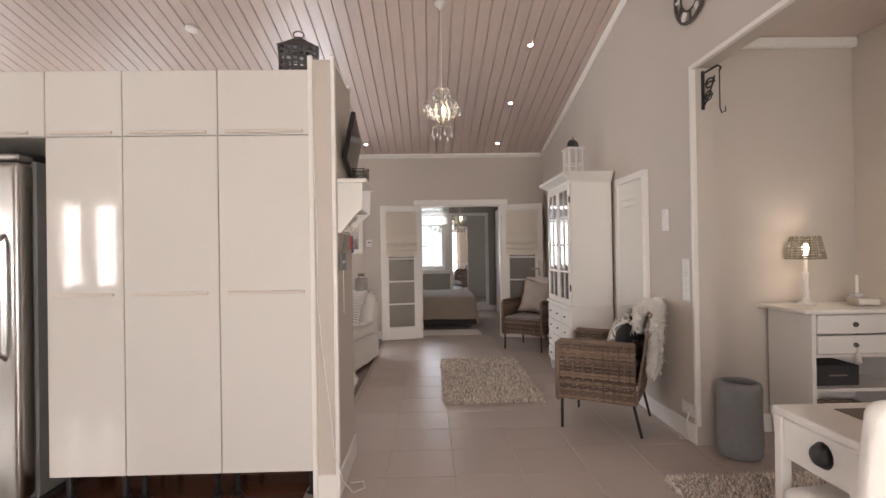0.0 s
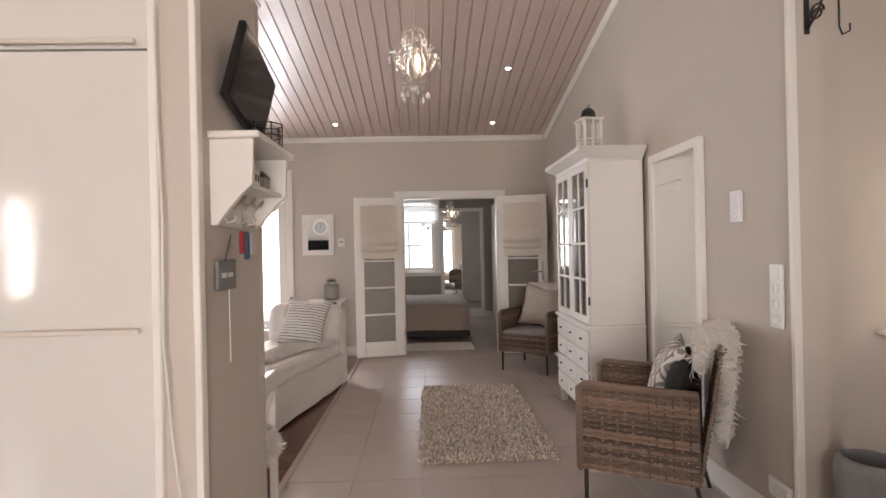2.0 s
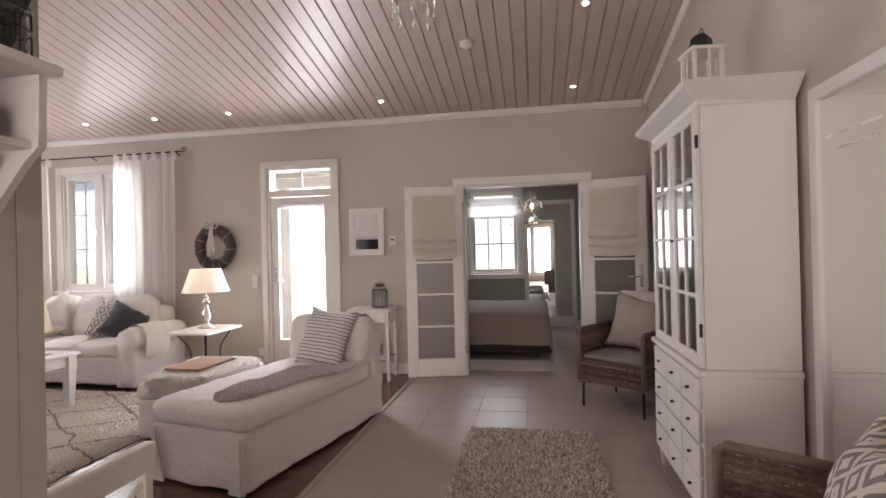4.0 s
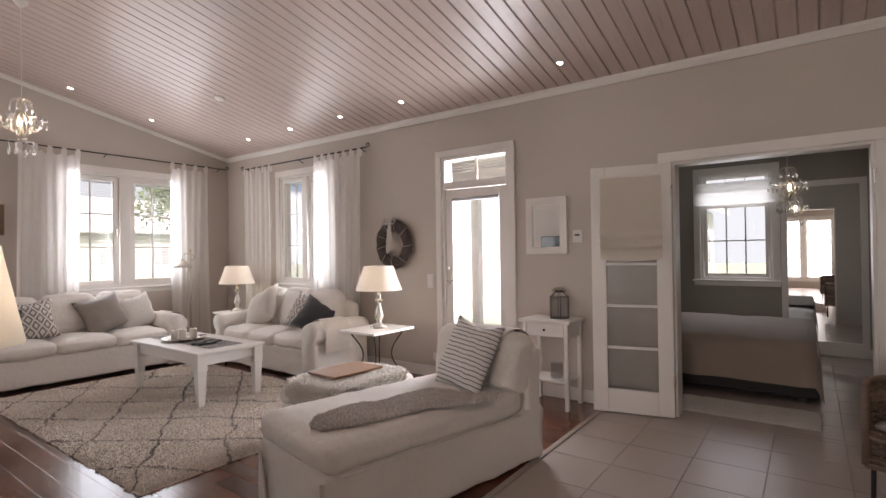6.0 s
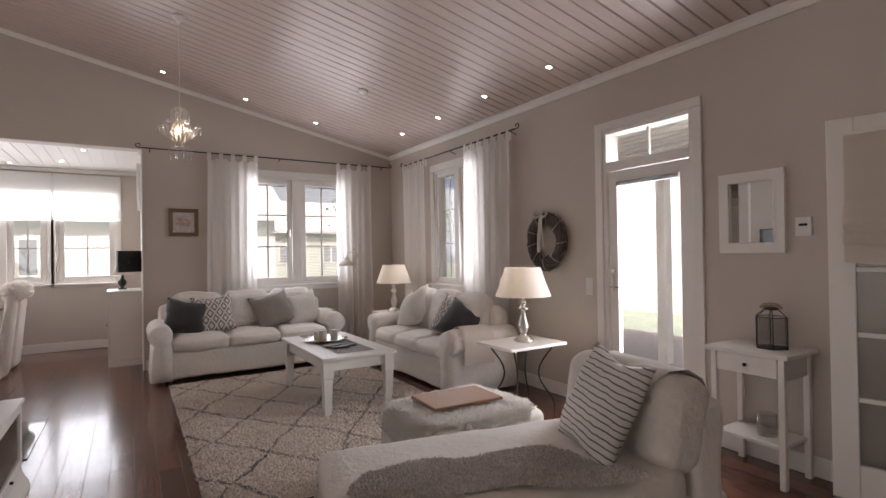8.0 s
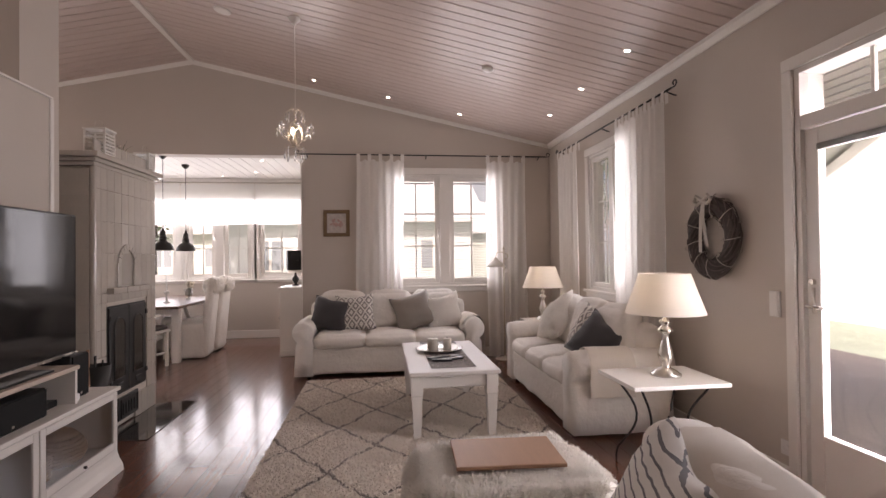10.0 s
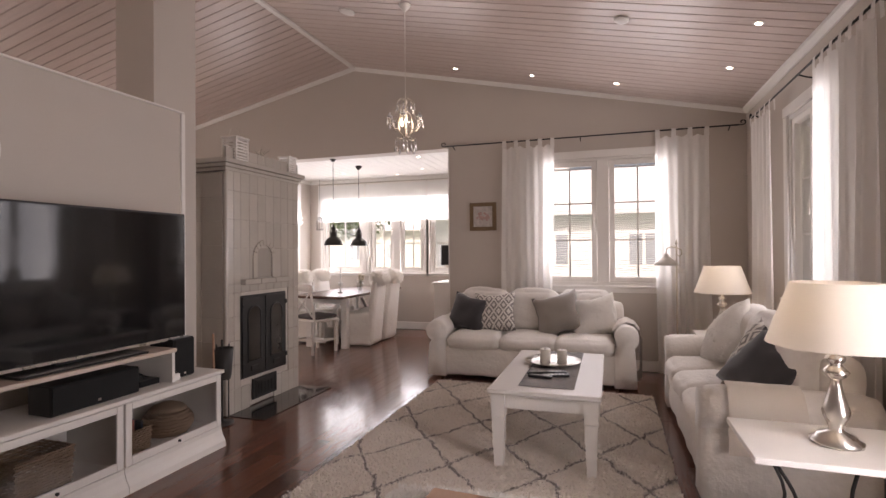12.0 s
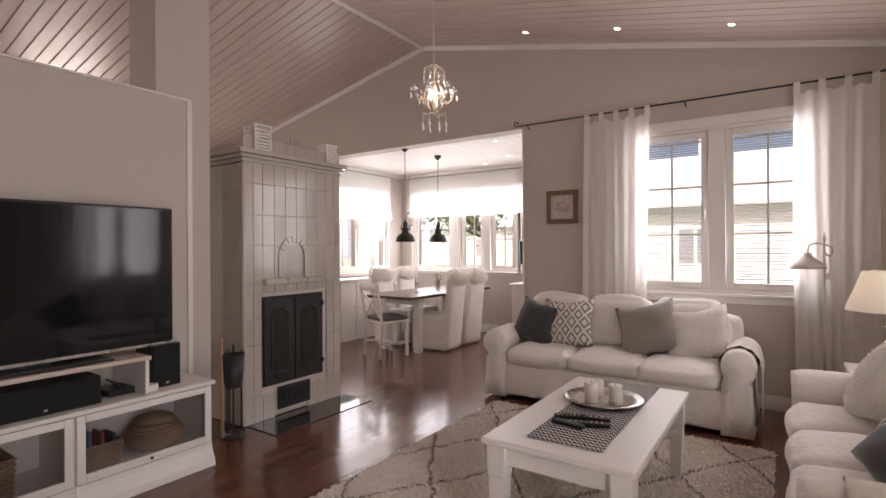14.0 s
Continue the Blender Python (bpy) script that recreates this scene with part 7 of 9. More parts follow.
key_shelf()
c = thing("small_television", "small black flat screen on the partition end", "television", pose(-0.440, 3.07, 1.815, -14, 9, 0))
part("body", block(-0.014, -0.20, 0.0, 0.012, 0.20, 0.29, bevel=0.004), BLACKP, c)
part("screen", block(0.0125, -0.19, 0.012, 0.014, 0.19, 0.28), SCREEN, c)
part("bracket", block(-0.017, -0.05, 0.1, -0.0142, 0.05, 0.2), BLACKM, c)
c = thing("house_ornament", "small white ceramic house on the key shelf", "ornament", pose(-0.40, 3.02, 1.576))
part("walls", block(-0.025, -0.03, 0, 0.025, 0.03, 0.06), WHITE, c)
part("roof", prism([(-0.032, 0.06), (0.032, 0.06), (0.0, 0.09)], 0.066, "y", -0.033), WHITE, c)
bm = bmesh.new()
for y in (-0.015, 0.012):
    box(bm, 0.0255, y - 0.006, 0.02, 0.0265, y + 0.006, 0.045)
part("window", bm, DARKGAP, c)
c = thing("house_ornament", "small grey tin house on the key shelf", "ornament", pose(-0.40, 3.14, 1.576))
part("walls", block(-0.022, -0.03, 0, 0.022, 0.03, 0.05), TAUPE, c)
part("roof", prism([(-0.028, 0.05), (0.028, 0.05), (0.0, 0.08)], 0.064, "y", -0.032), BLACKM, c)
c = thing("wire_basket", "round wire and glass candle holder on the key shelf", "candle holder", pose(-0.39, 3.20, 1.736))
part("glass", lathe([(0, 0.002), (0.05, 0.002), (0.052, 0.10), (0.05, 0.10), (0.047, 0.006), (0, 0.006)], 20), GLASS, c, "", True)
bm = bmesh.new()
for z in (0.004, 0.06, 0.105):
    tube([(0.056 * math.cos(a), 0.056 * math.sin(a), z) for a in [6.2832 * i / 20 for i in range(21)]], 0.0025, 5, bm)
for k in range(6):
    a = k * 1.0472
    tube([(0.056 * math.cos(a), 0.056 * math.sin(a), 0.0), (0.056 * math.cos(a), 0.056 * math.sin(a), 0.11)], 0.0025, 5, bm)
part("wire", bm, BLACKM, c)
c = thing("key_ring", "bunch of keys with red and blue tags on a hook", "keys", pose(-0.415, 3.0, 1.44))
for k, col in enumerate(((0.35, 0.03, 0.03), (0.06, 0.10, 0.2), (0.55, 0.53, 0.5))):
    part("tag", block(-0.006, -0.03 + 0.045 * k - 0.015, -0.10 - 0.02 * (k % 2), 0.006, -0.03 + 0.045 * k + 0.02, -0.02, bevel=0.004), mat("key_tag", col, 0.5), c)
part("ring", tube([(0.0, 0.02 * math.cos(a), 0.02 * math.sin(a)) for a in [6.2832 * i / 14 for i in range(15)]], 0.002, 5), SILVER, c)
c = thing("note_sign", "small grey hanging sign with a line of pale lettering", "sign", pose(-0.465, 2.94, 1.27))
part("board", block(0.0, -0.075, -0.05, 0.012, 0.075, 0.05, bevel=0.002), mat("grey_sign", (0.22, 0.215, 0.21), 0.6), c)
bm = bmesh.new()
for k, (a, b) in enumerate(((-0.05, -0.012), (0.0, 0.045))):
    box(bm, 0.0122, a, -0.008, 0.013, b, 0.008)
part("lettering", bm, WHITE, c)
part("string", tube([(0.004, 0, 0.05), (0.008, 0.02, 0.10), (0.01, 0.04, 0.14)], 0.0015, 5), BLACKM, c)
part("cord", tube([(0.004, 0.03, -0.05), (0.004, 0.032, -0.30)], 0.002, 5), WHITE, c)


# glazed cabinet
def hutch():
    root = thing("glazed_cabinet", "tall white cabinet with glazed doors above small drawers", "cabinet", pose(0, 0, 0))
    xf, xb, y0, y1 = 1.37, 1.79, 4.80, 5.68
    part("base", block(xf + 0.012, y0, 0.11, xb, y1, 0.745, bevel=0.003), WHITE, root)
    for y in (y0 + 0.035, y1 - 0.035):
        for x in (xf + 0.045, xb - 0.04):
            bm = bmesh.new()
            rings = [[bm.verts.new((x + a * r, y + b * r, z)) for a, b in ((-1, -1), (1, -1), (1, 1), (-1, 1))] for z, r in ((0, 0.018), (0.109, 0.03))]
            for i in range(4):
                bm.faces.new((rings[0][i], rings[0][(i + 1) % 4], rings[1][(i + 1) % 4], rings[1][i]))
            bm.faces.new(rings[0]), bm.faces.new(rings[1])
            part("foot", bm, WHITE, root)
    part("waist_moulding", block(xf - 0.012, y0 - 0.018, 0.7455, xb, y1 + 0.018, 0.775, bevel=0.008, seg=2), WHITE, root)
    rows, cols = 4, 3
    for r in range(rows):
        for c in range(cols):
            a = y0 + 0.015 + (y1 - y0 - 0.03) * c / cols
            b = y0 + 0.015 + (y1 - y0 - 0.03) * (c + 1) / cols
            za, zb = 0.125 + 0.61 * r / rows, 0.125 + 0.61 * (r + 1) / rows
            d = part("drawer", block(xf - 0.004, a + 0.006, za + 0.006, xf + 0.011, b - 0.006, zb - 0.006, bevel=0.003), WHITE, root)
            part("knob", spin(lathe([(0, 0), (0.005, 0), (0.008, 0.01), (0.006, 0.016), (0, 0.017)], 8), pose(xf - 0.004, (a + b) / 2, (za + zb) / 2, 0, -90)), BLACKM, d, "small dark knob")
    part("upper_side", block(xf + 0.03, y0 + 0.01, 0.776, xb, y0 + 0.03, 1.96), WHITE, root)
    part("upper_side", block(xf + 0.03, y1 - 0.03, 0.776, xb, y1 - 0.01, 1.96), WHITE, root)
    part("upper_back", block(xb - 0.012, y0 + 0.0305, 0.776, xb, y1 - 0.0305, 1.96), WHITE, root)
    part("upper_top", block(xf + 0.03, y0 + 0.0305, 1.94, xb - 0.0125, y1 - 0.0305, 1.96), WHITE, root)
    for z in (1.07, 1.36, 1.65):
        part("shelf", block(xf + 0.05, y0 + 0.031, z, xb - 0.013, y1 - 0.031, z + 0.016), WHITE, root)
    ym = (y0 + y1) / 2
    for a, b in ((y0 + 0.012, ym - 0.001), (ym + 0.001, y1 - 0.012)):
        d = bmesh.new()
        f = 0.055
        box(d, xf + 0.008, a, 0.78, xf + 0.029, a + f, 1.955, 0.003)
        box(d, xf + 0.008, b - f, 0.78, xf + 0.029, b, 1.955, 0.003)
        box(d, xf + 0.008, a + f, 0.78, xf + 0.029, b - f, 0.78 + f, 0.003)
        box(d, xf + 0.008, a + f, 1.955 - f, xf + 0.029, b - f, 1.955, 0.003)
        dd = part("door", d, WHITE, root, "glazed white door")
        for k in range(1, 4):
            z = 0.78 + f + (1.175 - 2 * f) * k / 4
            part("glazing_bar", block(xf + 0.010, a + f, z - 0.009, xf + 0.027, b - f, z + 0.009, bevel=0.003), WHITE, dd)
        part("glazing_bar", block(xf + 0.009, (a + b) / 2 - 0.009, 0.78 + f, xf + 0.028, (a + b) / 2 + 0.009, 1.955 - f, bevel=0.003), WHITE, dd)
        part("pane", block(xf + 0.017, a + f - 0.003, 0.78 + f - 0.003, xf + 0.020, b - f + 0.003, 1.955 - f + 0.003), GLASS, dd)
        for z in (0.95, 1.80):
            yy = a - 0.004 if a < ym - 0.1 else b + 0.004
            part("hinge", block(xf + 0.006, yy - 0.005, z - 0.03, xf + 0.018, yy + 0.005, z + 0.03), BLACKM, dd, "dark metal hinge")
    part("knob", spin(lathe([(0, 0), (0.005, 0), (0.008, 0.012), (0, 0.018)], 8), pose(xf + 0.008, ym - 0.03, 1.36, 0, -90)), BLACKM, root)
    prof = [(xf + 0.03, 1.9605), (xf + 0.02, 1.962), (xf + 0.012, 1.985), (xf - 0.03, 2.01), (xf - 0.06, 2.03), (xf - 0.065, 2.055), (xb, 2.055), (xb, 1.9605)]
    bm = bmesh.new()
    lo, hi = [], []
    for x, z in prof:
        o = max(0.0, (xf + 0.03 - x)) if x < xf + 0.1 else (0.0 if z < 2.0 else 0.095)
        lo.append(bm.verts.new((x, y0 + 0.012 - o, z)))
        hi.append(bm.verts.new((x, y1 - 0.012 + o, z)))
    for i in range(len(prof)):
        j = (i + 1) % len(prof)
        bm.faces.new((lo[i], lo[j], hi[j], hi[i]))
    bm.faces.new(lo), bm.faces.new(hi[::-1])
    part("cornice", bm, WHITE, root, "projecting moulded cornice")


hutch()
rnd = random.Random(11)
CHINA = mat("white_china", (0.74, 0.72, 0.69), 0.2, 0.02, 6, 50, 0, gloss=0.4)
for z in (0.777, 1.087, 1.377, 1.667):
    for k in range(5):
        y = 4.90 + k * 0.165 + rnd.uniform(-0.015, 0.015)
        h, r = rnd.uniform(0.07, 0.15), rnd.uniform(0.035, 0.055)
        if (k + int(z * 10)) % 3 == 0:
            pr = [(0, 0), (r * 0.5, 0), (r * 1.3, 0.03), (r * 1.35, 0.05), (r * 1.25, 0.05), (r * 0.4, 0.01), (0, 0.01)]
        else:
            pr = [(0, 0), (r * 0.7, 0), (r, h * 0.3), (r * 0.9, h), (r * 0.84, h), (r * 0.9, h * 0.3), (0, 0.008)]
        tagged(obj("crockery", lathe(pr, 16, at=(1.62, y, z + 0.001)), GLASS if k % 2 else CHINA, None, True), "small piece of glass or china on a cabinet shelf", "crockery", "crockery in the cabinet")


def window_lantern(m, w, h, label):
    root = thing("window_lantern", label, "lantern", m)
    part("base", block(-w / 2 - 0.008, -w / 2 - 0.008, 0, w / 2 + 0.008, w / 2 + 0.008, 0.018, bevel=0.003), WHITE, root)
    for sx in (-1, 1):
        for sy in (-1, 1):
            part("post", block(sx * (w / 2 - 0.009) - 0.009, sy * (w / 2 - 0.009) - 0.009, 0.0185, sx * (w / 2 - 0.009) + 0.009, sy * (w / 2 - 0.009) + 0.009, h * 0.68), WHITE, root)
    for s in (-1, 1):
        for ax in (0, 1):
            b = bmesh.new()
            f = (lambda a, c, e, g: (a, s * w / 2 - 0.004, c, e, s * w / 2 + 0.002, g)) if ax == 0 else (lambda a, c, e, g: (s * w / 2 - 0.004, a, c, s * w / 2 + 0.002, e, g))
            box(b, *f(-0.005, 0.019, 0.005, h * 0.68))
            box(b, *f(-w / 2 + 0.019, h * 0.34, w / 2 - 0.019, h * 0.34 + 0.01))
            part("glazing_bar", b, WHITE, root)
    part("top_board", block(-w / 2 - 0.012, -w / 2 - 0.012, h * 0.6805, w / 2 + 0.012, w / 2 + 0.012, h * 0.72, bevel=0.003), WHITE, root)
    part("cap", lathe([(w * 0.52, h * 0.72), (w * 0.40, h * 0.78), (w * 0.36, h * 0.86), (w * 0.2, h * 0.91), (0, h * 0.92)], 4), BLACKM, root, "dark metal cap")
    part("ring", tube([(0, 0.02 * math.cos(a), h * 0.94 + 0.02 * math.sin(a)) for a in [6.2832 * i / 14 for i in range(15)]], 0.003, 5), BLACKM, root)
    part("candle", lathe([(0, 0.019), (0.028, 0.019), (0.028, 0.10), (0, 0.10)], 14), WAX, root)


window_lantern(pose(1.58, 5.34, 2.056, 0, 0, 8), 0.16, 0.47, "white wooden window lantern with a dark cap on the cabinet")


# wicker chairs
def weave(w, h, bm, n_seed, lean=0.0):
    """A woven panel in the xz plane, from 0 to w and 0 to h."""
    rnd = random.Random(n_seed)
    stakes = max(4, round(w / 0.036))
    for i in range(stakes + 1):
        x = w * i / stakes
        tube([(x, 0, 0), (x, 0, h)], 0.006, 5, bm)
    n = round(h / 0.0135)
    for k in range(n):
        z = (k + 0.5) * h / n
        pts = []
        for i in range(stakes * 2 + 1):
            u = i / (stakes * 2)
            off = 0.005 * math.cos(math.pi * i / 1.0 * 0.5 + (math.pi if k % 2 else 0)) if i % 2 == 0 else 0
            pts.append((w * u, off + rnd.uniform(-0.001, 0.001), z + rnd.uniform(-0.0025, 0.0025)))
        tube(pts, 0.0080 * rnd.uniform(0.85, 1.1), 5, bm)
    return bm


def island_mat(m):
    """Gives each strand of a joined weave its own shade."""
    nt, n = m.node_tree, m.node_tree.nodes
    b = n["Principled BSDF"]
    old = b.inputs["Base Color"].links[0].from_socket
    geo, ramp, mul = n.new("ShaderNodeNewGeometry"), n.new("ShaderNodeValToRGB"), n.new("ShaderNodeMix")
    ramp.color_ramp.elements[0].color, ramp.color_ramp.elements[1].color = (0.45, 0.42, 0.40, 1), (1.9, 1.75, 1.6, 1)
    mul.data_type, mul.blend_type = "RGBA", "MULTIPLY"
    mul.inputs[0].default_value = 1.0
    nt.links.new(geo.outputs["Random Per Island"], ramp.inputs[0])
    nt.links.new(old, mul.inputs[6])
    nt.links.new(ramp.outputs[0], mul.inputs[7])
    nt.links.new(mul.outputs[2], b.inputs["Base Color"])
    return m


island_mat(WICKER)
island_mat(SHAG)
island_mat(FURG)
r_ = [n for n in SHAG.node_tree.nodes if n.type == "VALTORGB"][0].color_ramp.elements
r_[0].color, r_[1].color = (0.30, 0.28, 0.27, 1), (1.25, 1.25, 1.25, 1)
r_ = [n for n in FURG.node_tree.nodes if n.type == "VALTORGB"][0].color_ramp.elements
r_[0].color, r_[1].color = (0.72, 0.72, 0.72, 1), (1.2, 1.2, 1.2, 1)


def wicker_chair(m, label, seed):
    """A square wicker armchair on thin metal legs; faces local -y."""
    root = thing("wicker_armchair", label, "armchair", m, "brown wicker armchairs")
    w, d = 0.56, 0.54
    for s in (-1, 1):
        bm = spin(weave(d, 0.42, bmesh.new(), seed + s), pose(s * w / 2, -d / 2, 0.22, 0, 0, 90))
        tagged(part("side", bm, WICKER, root, "woven wicker side"), kind="stuff")
        part("arm_rim", tube([(s * w / 2, -d / 2 - 0.005, 0.22), (s * w / 2, -d / 2 - 0.005, 0.63), (s * w / 2, -d / 2 + 0.02, 0.648), (s * w / 2, d / 2, 0.645)], 0.019, 8), WICKER, root, "", True)
    part("back", spin(weave(w, 0.66, bmesh.new(), seed + 5), pose(-w / 2, d / 2, 0.22, -9)), WICKER, root, "woven wicker back")["kind"] = "stuff"
    part("back_rim", tube([(-w / 2, d / 2 + 0.10, 0.86), (-w / 2 + 0.04, d / 2 + 0.105, 0.885), (w / 2 - 0.04, d / 2 + 0.105, 0.885), (w / 2, d / 2 + 0.10, 0.86)], 0.02, 8), WICKER, root, "", True)
    part("front", spin(weave(w, 0.18, bmesh.new(), seed + 7), pose(-w / 2, -d / 2, 0.22)), WICKER, root, "woven wicker front")["kind"] = "stuff"
    part("front_rim", tube([(-w / 2, -d / 2 - 0.004, 0.215), (-w / 4, -d / 2 - 0.006, 0.232), (0, -d / 2 - 0.006, 0.238), (w / 4, -d / 2 - 0.006, 0.232), (w / 2, -d / 2 - 0.004, 0.215)], 0.014, 8), WICKER, root, "", True)
    part("seat", block(-w / 2 + 0.01, -d / 2 + 0.005, 0.375, w / 2 - 0.01, d / 2 - 0.005, 0.40, bevel=0.004), WICKER, root)
    part("seat_pad", soft(w - 0.04, d - 0.05, 0.045, 0.02, 8, 0.004, 0.006, seed, (0, -0.01, 0.401)), TAUPE, root, "thin grey seat pad", True)
    for sx in (-1, 1):
        for sy in (-1, 1):
            k = 1 if sy < 0 else 1.22
            part("leg", tube([(sx * (w / 2 - 0.02), sy * (d / 2 - 0.02), 0.235), (sx * (w / 2 - 0.015), sy * (d / 2 - 0.02) * k, 0.0)], 0.011, 8), BLACKM, root, "thin dark metal leg", True)
    return root


CA = pose(1.36, 3.87, 0, 0, 0, -119.4)
CB = pose(1.40, 6.84, 0, 0, 0, -36.9)
wicker_chair(CA, "brown wicker armchair with a sheepskin over its back", 3)
wicker_chair(CB, "brown wicker armchair with a knitted cushion beside the cabinet", 30)
BLACKC = mat("black_cotton", (0.02, 0.02, 0.02), 0.9, 0.1, 10, 200, 0.1)
cushion(CA @ pose(-0.05, 0.05, 0.45, -20, 0, 4), 0.40, 0.38, 0.13, IKAT, "black and white patterned cushion in the wicker chair", 31)
cushion(CA @ pose(0.07, 0.115, 0.45, -16, 4, -4), 0.34, 0.34, 0.08, BLACKC, "black cushion in the wicker chair", 32)
cushion(CB @ pose(0.02, 0.08, 0.45, -22, 8, 6), 0.46, 0.44, 0.14, KNIT, "chunky knitted beige cushion in the wicker chair", 33)


def over_back(m, w, label, material, seed, count, front, back_, length):
    """A pelt hanging over a chair back; m is the chair's pose."""
    root = thing("sheepskin", label, "sheepskin", m)
    bm = bmesh.new()
    path = [(0.285 - 0.02 - front * 0.12 * k, 0.91 - front * k) for k in (1.0, 0.7, 0.4, 0.15)] + [(0.315, 0.922), (0.375, 0.935), (0.425, 0.915)] + [(0.43 + 0.01 * k - back_ * 0.10 * k, 0.90 - back_ * k) for k in (0.15, 0.35, 0.6, 0.85, 1.0)]
    seg = 12
    rows = []
    for k, (y, z) in enumerate(path):
        t = k / (len(path) - 1)
        ww = w * (0.72 + 0.28 * math.sin(math.pi * t) + 0.10 * noise.noise(Vector((k * 0.6, seed, 1))))
        rows.append([bm.verts.new((ww * (i / seg - 0.5), y + 0.006 * noise.noise(Vector((i * 0.5, k * 0.5, seed))), z + (0.03 * noise.noise(Vector((i * 0.5, seed, 2))) if k in (0, len(path) - 1) else 0))) for i in range(seg + 1)])
    for a, b in zip(rows, rows[1:]):
        for i in range(seg):
            bm.faces.new((a[i], b[i], b[i + 1], a[i + 1]))
    bm.normal_update()
    fur_part("hide", bm, count, length, 0.0042, material, root, seed, "", 0.25, 0.45)


over_back(CA, 0.55, "long-haired white sheepskin hung over the wicker chair back", FURW, 5, 42000, 0.16, 0.46, 0.068)
over_back(CB, 0.44, "grey fur hung over the wicker chair back", FURG, 8, 14000, 0.22, 0.20, 0.035)


# alcove: cabinet with a lamp, vase, hook, clock, table and chair
def alcove_cabinet():
    root = thing("alcove_cabinet", "white cabinet with two drawers above open shelves", "cabinet", pose(0, 0, 0))
    x0, x1, y0, y1, top = 2.43, 3.07, 3.12, 3.53, 0.92
    part("top", block(x0 - 0.08, y0 - 0.05, top - 0.025, x1 + 0.02, y1 + 0.02, top, bevel=0.006, seg=2), WHITE, root)
    for a in (x0, x1 - 0.025):
        part("side_panel", block(a, y0, 0.14, a + 0.025, y1, top - 0.026), WHITE, root)
    part("back_panel", block(x0 + 0.0255, y1 - 0.012, 0.14, x1 - 0.0255, y1, top - 0.026), WHITE, root)
    for z in (0.14, 0.40, 0.615):
        part("shelf", block(x0 + 0.0255, y0 + 0.002, z, x1 - 0.0255, y1 - 0.013, z + 0.02), WHITE, root)
    for z0, z1 in ((0.64, 0.755), (0.765, 0.885)):
        d = part("drawer", block(x0 + 0.03, y0 - 0.014, z0, x1 - 0.03, y0 + 0.008, z1, bevel=0.005), WHITE, root)
        for s in (0.0,):
            part("knob", spin(lathe([(0, 0), (0.008, 0), (0.016, 0.012), (0.012, 0.024), (0, 0.027)], 14), pose((x0 + x1) / 2 - 0.06, y0 - 0.014, (z0 + z1) / 2, 90)), mat("pewter", (0.16, 0.145, 0.13), 0.4, 0.1, metal=0.8), d, "round pewter knob", True)
    part("tassel", lathe([(0, -0.10), (0.02, -0.098), (0.015, -0.05), (0.006, -0.03), (0.003, 0.0), (0, 0)], 10, at=((x0 + x1) / 2 - 0.06, y0 - 0.04, 0.69)), CREAM, root, "cream tassel on the knob", True)
    for x in (x0 + 0.03, x1 - 0.03):
        for y in (y0 + 0.03, y1 - 0.03):
            part("foot", lathe([(0, 0), (0.016, 0), (0.026, 0.10), (0.03, 0.139), (0, 0.139)], 10, at=(x, y, 0)), WHITE, root)


alcove_cabinet()
c = thing("storage_box", "dark grey storage box on the cabinet shelf", "box", pose(2.65, 3.30, 0.4205))
part("box", block(-0.14, -0.11, 0, 0.14, 0.11, 0.13, bevel=0.003), mat("dark_box", (0.035, 0.034, 0.036), 0.6), c)
part("label_bar", block(-0.06, -0.1115, 0.06, 0.06, -0.1105, 0.07), TAUPE, c)
wicker_basket(pose(2.75, 3.30, 0.1605), 0.40, 0.28, 0.10, "low brown wicker tray in the cabinet", 0)
c = thing("wicker_lamp", "white turned table lamp with a woven wicker shade, lit", "table lamp", pose(2.58, 3.36, 0.921))
part("base", lathe([(0, 0), (0.055, 0), (0.058, 0.012), (0.025, 0.03), (0.014, 0.06), (0.02, 0.09), (0.012, 0.12), (0.015, 0.20), (0.022, 0.215), (0.012, 0.23), (0.011, 0.32), (0, 0.32)], 20), WHITE, c, "", True)
bm = bmesh.new()
for k in range(9):
    z = 0.315 + 0.017 * k
    r = 0.112 - 0.030 * k / 9
    tube([((r + 0.004 * (1 if (i + k) % 2 else -1)) * math.cos(6.2832 * i / 32), (r + 0.004 * (1 if (i + k) % 2 else -1)) * math.sin(6.2832 * i / 32), z) for i in range(33)], 0.0052, 5, bm)
for i in range(16):
    a = 6.2832 * i / 16
    tube([(0.114 * math.cos(a), 0.114 * math.sin(a), 0.31), (0.084 * math.cos(a), 0.084 * math.sin(a), 0.465)], 0.004, 5, bm)
part("shade", bm, mat("grey_wicker_shade", (0.22, 0.18, 0.14), 0.7, 0.2, 20, 80, 0.2), c, "woven grey wicker shade")
part("bulb", lathe([(0, 0.33), (0.014, 0.34), (0.022, 0.385), (0.014, 0.41), (0, 0.42)], 14), BULB, c, "glowing bulb", True)
point_light("lamp_light", (2.58, 3.36, 0.921 + 0.40), 5.0, 0.02)
c = thing("framed_block", "small silver-framed block with a candle on the cabinet", "ornament", pose(2.90, 3.27, 0.921, 0, 0, -8))
part("block", block(-0.075, -0.05, 0, 0.075, 0.05, 0.055, bevel=0.003), SILVER, c)
part("face", block(-0.062, -0.0515, 0.01, 0.062, -0.0502, 0.045), WAX, c)
part("candle_cup", block(-0.07, -0.025, 0.0555, -0.015, 0.025, 0.085, bevel=0.004), CRYSTAL, c)
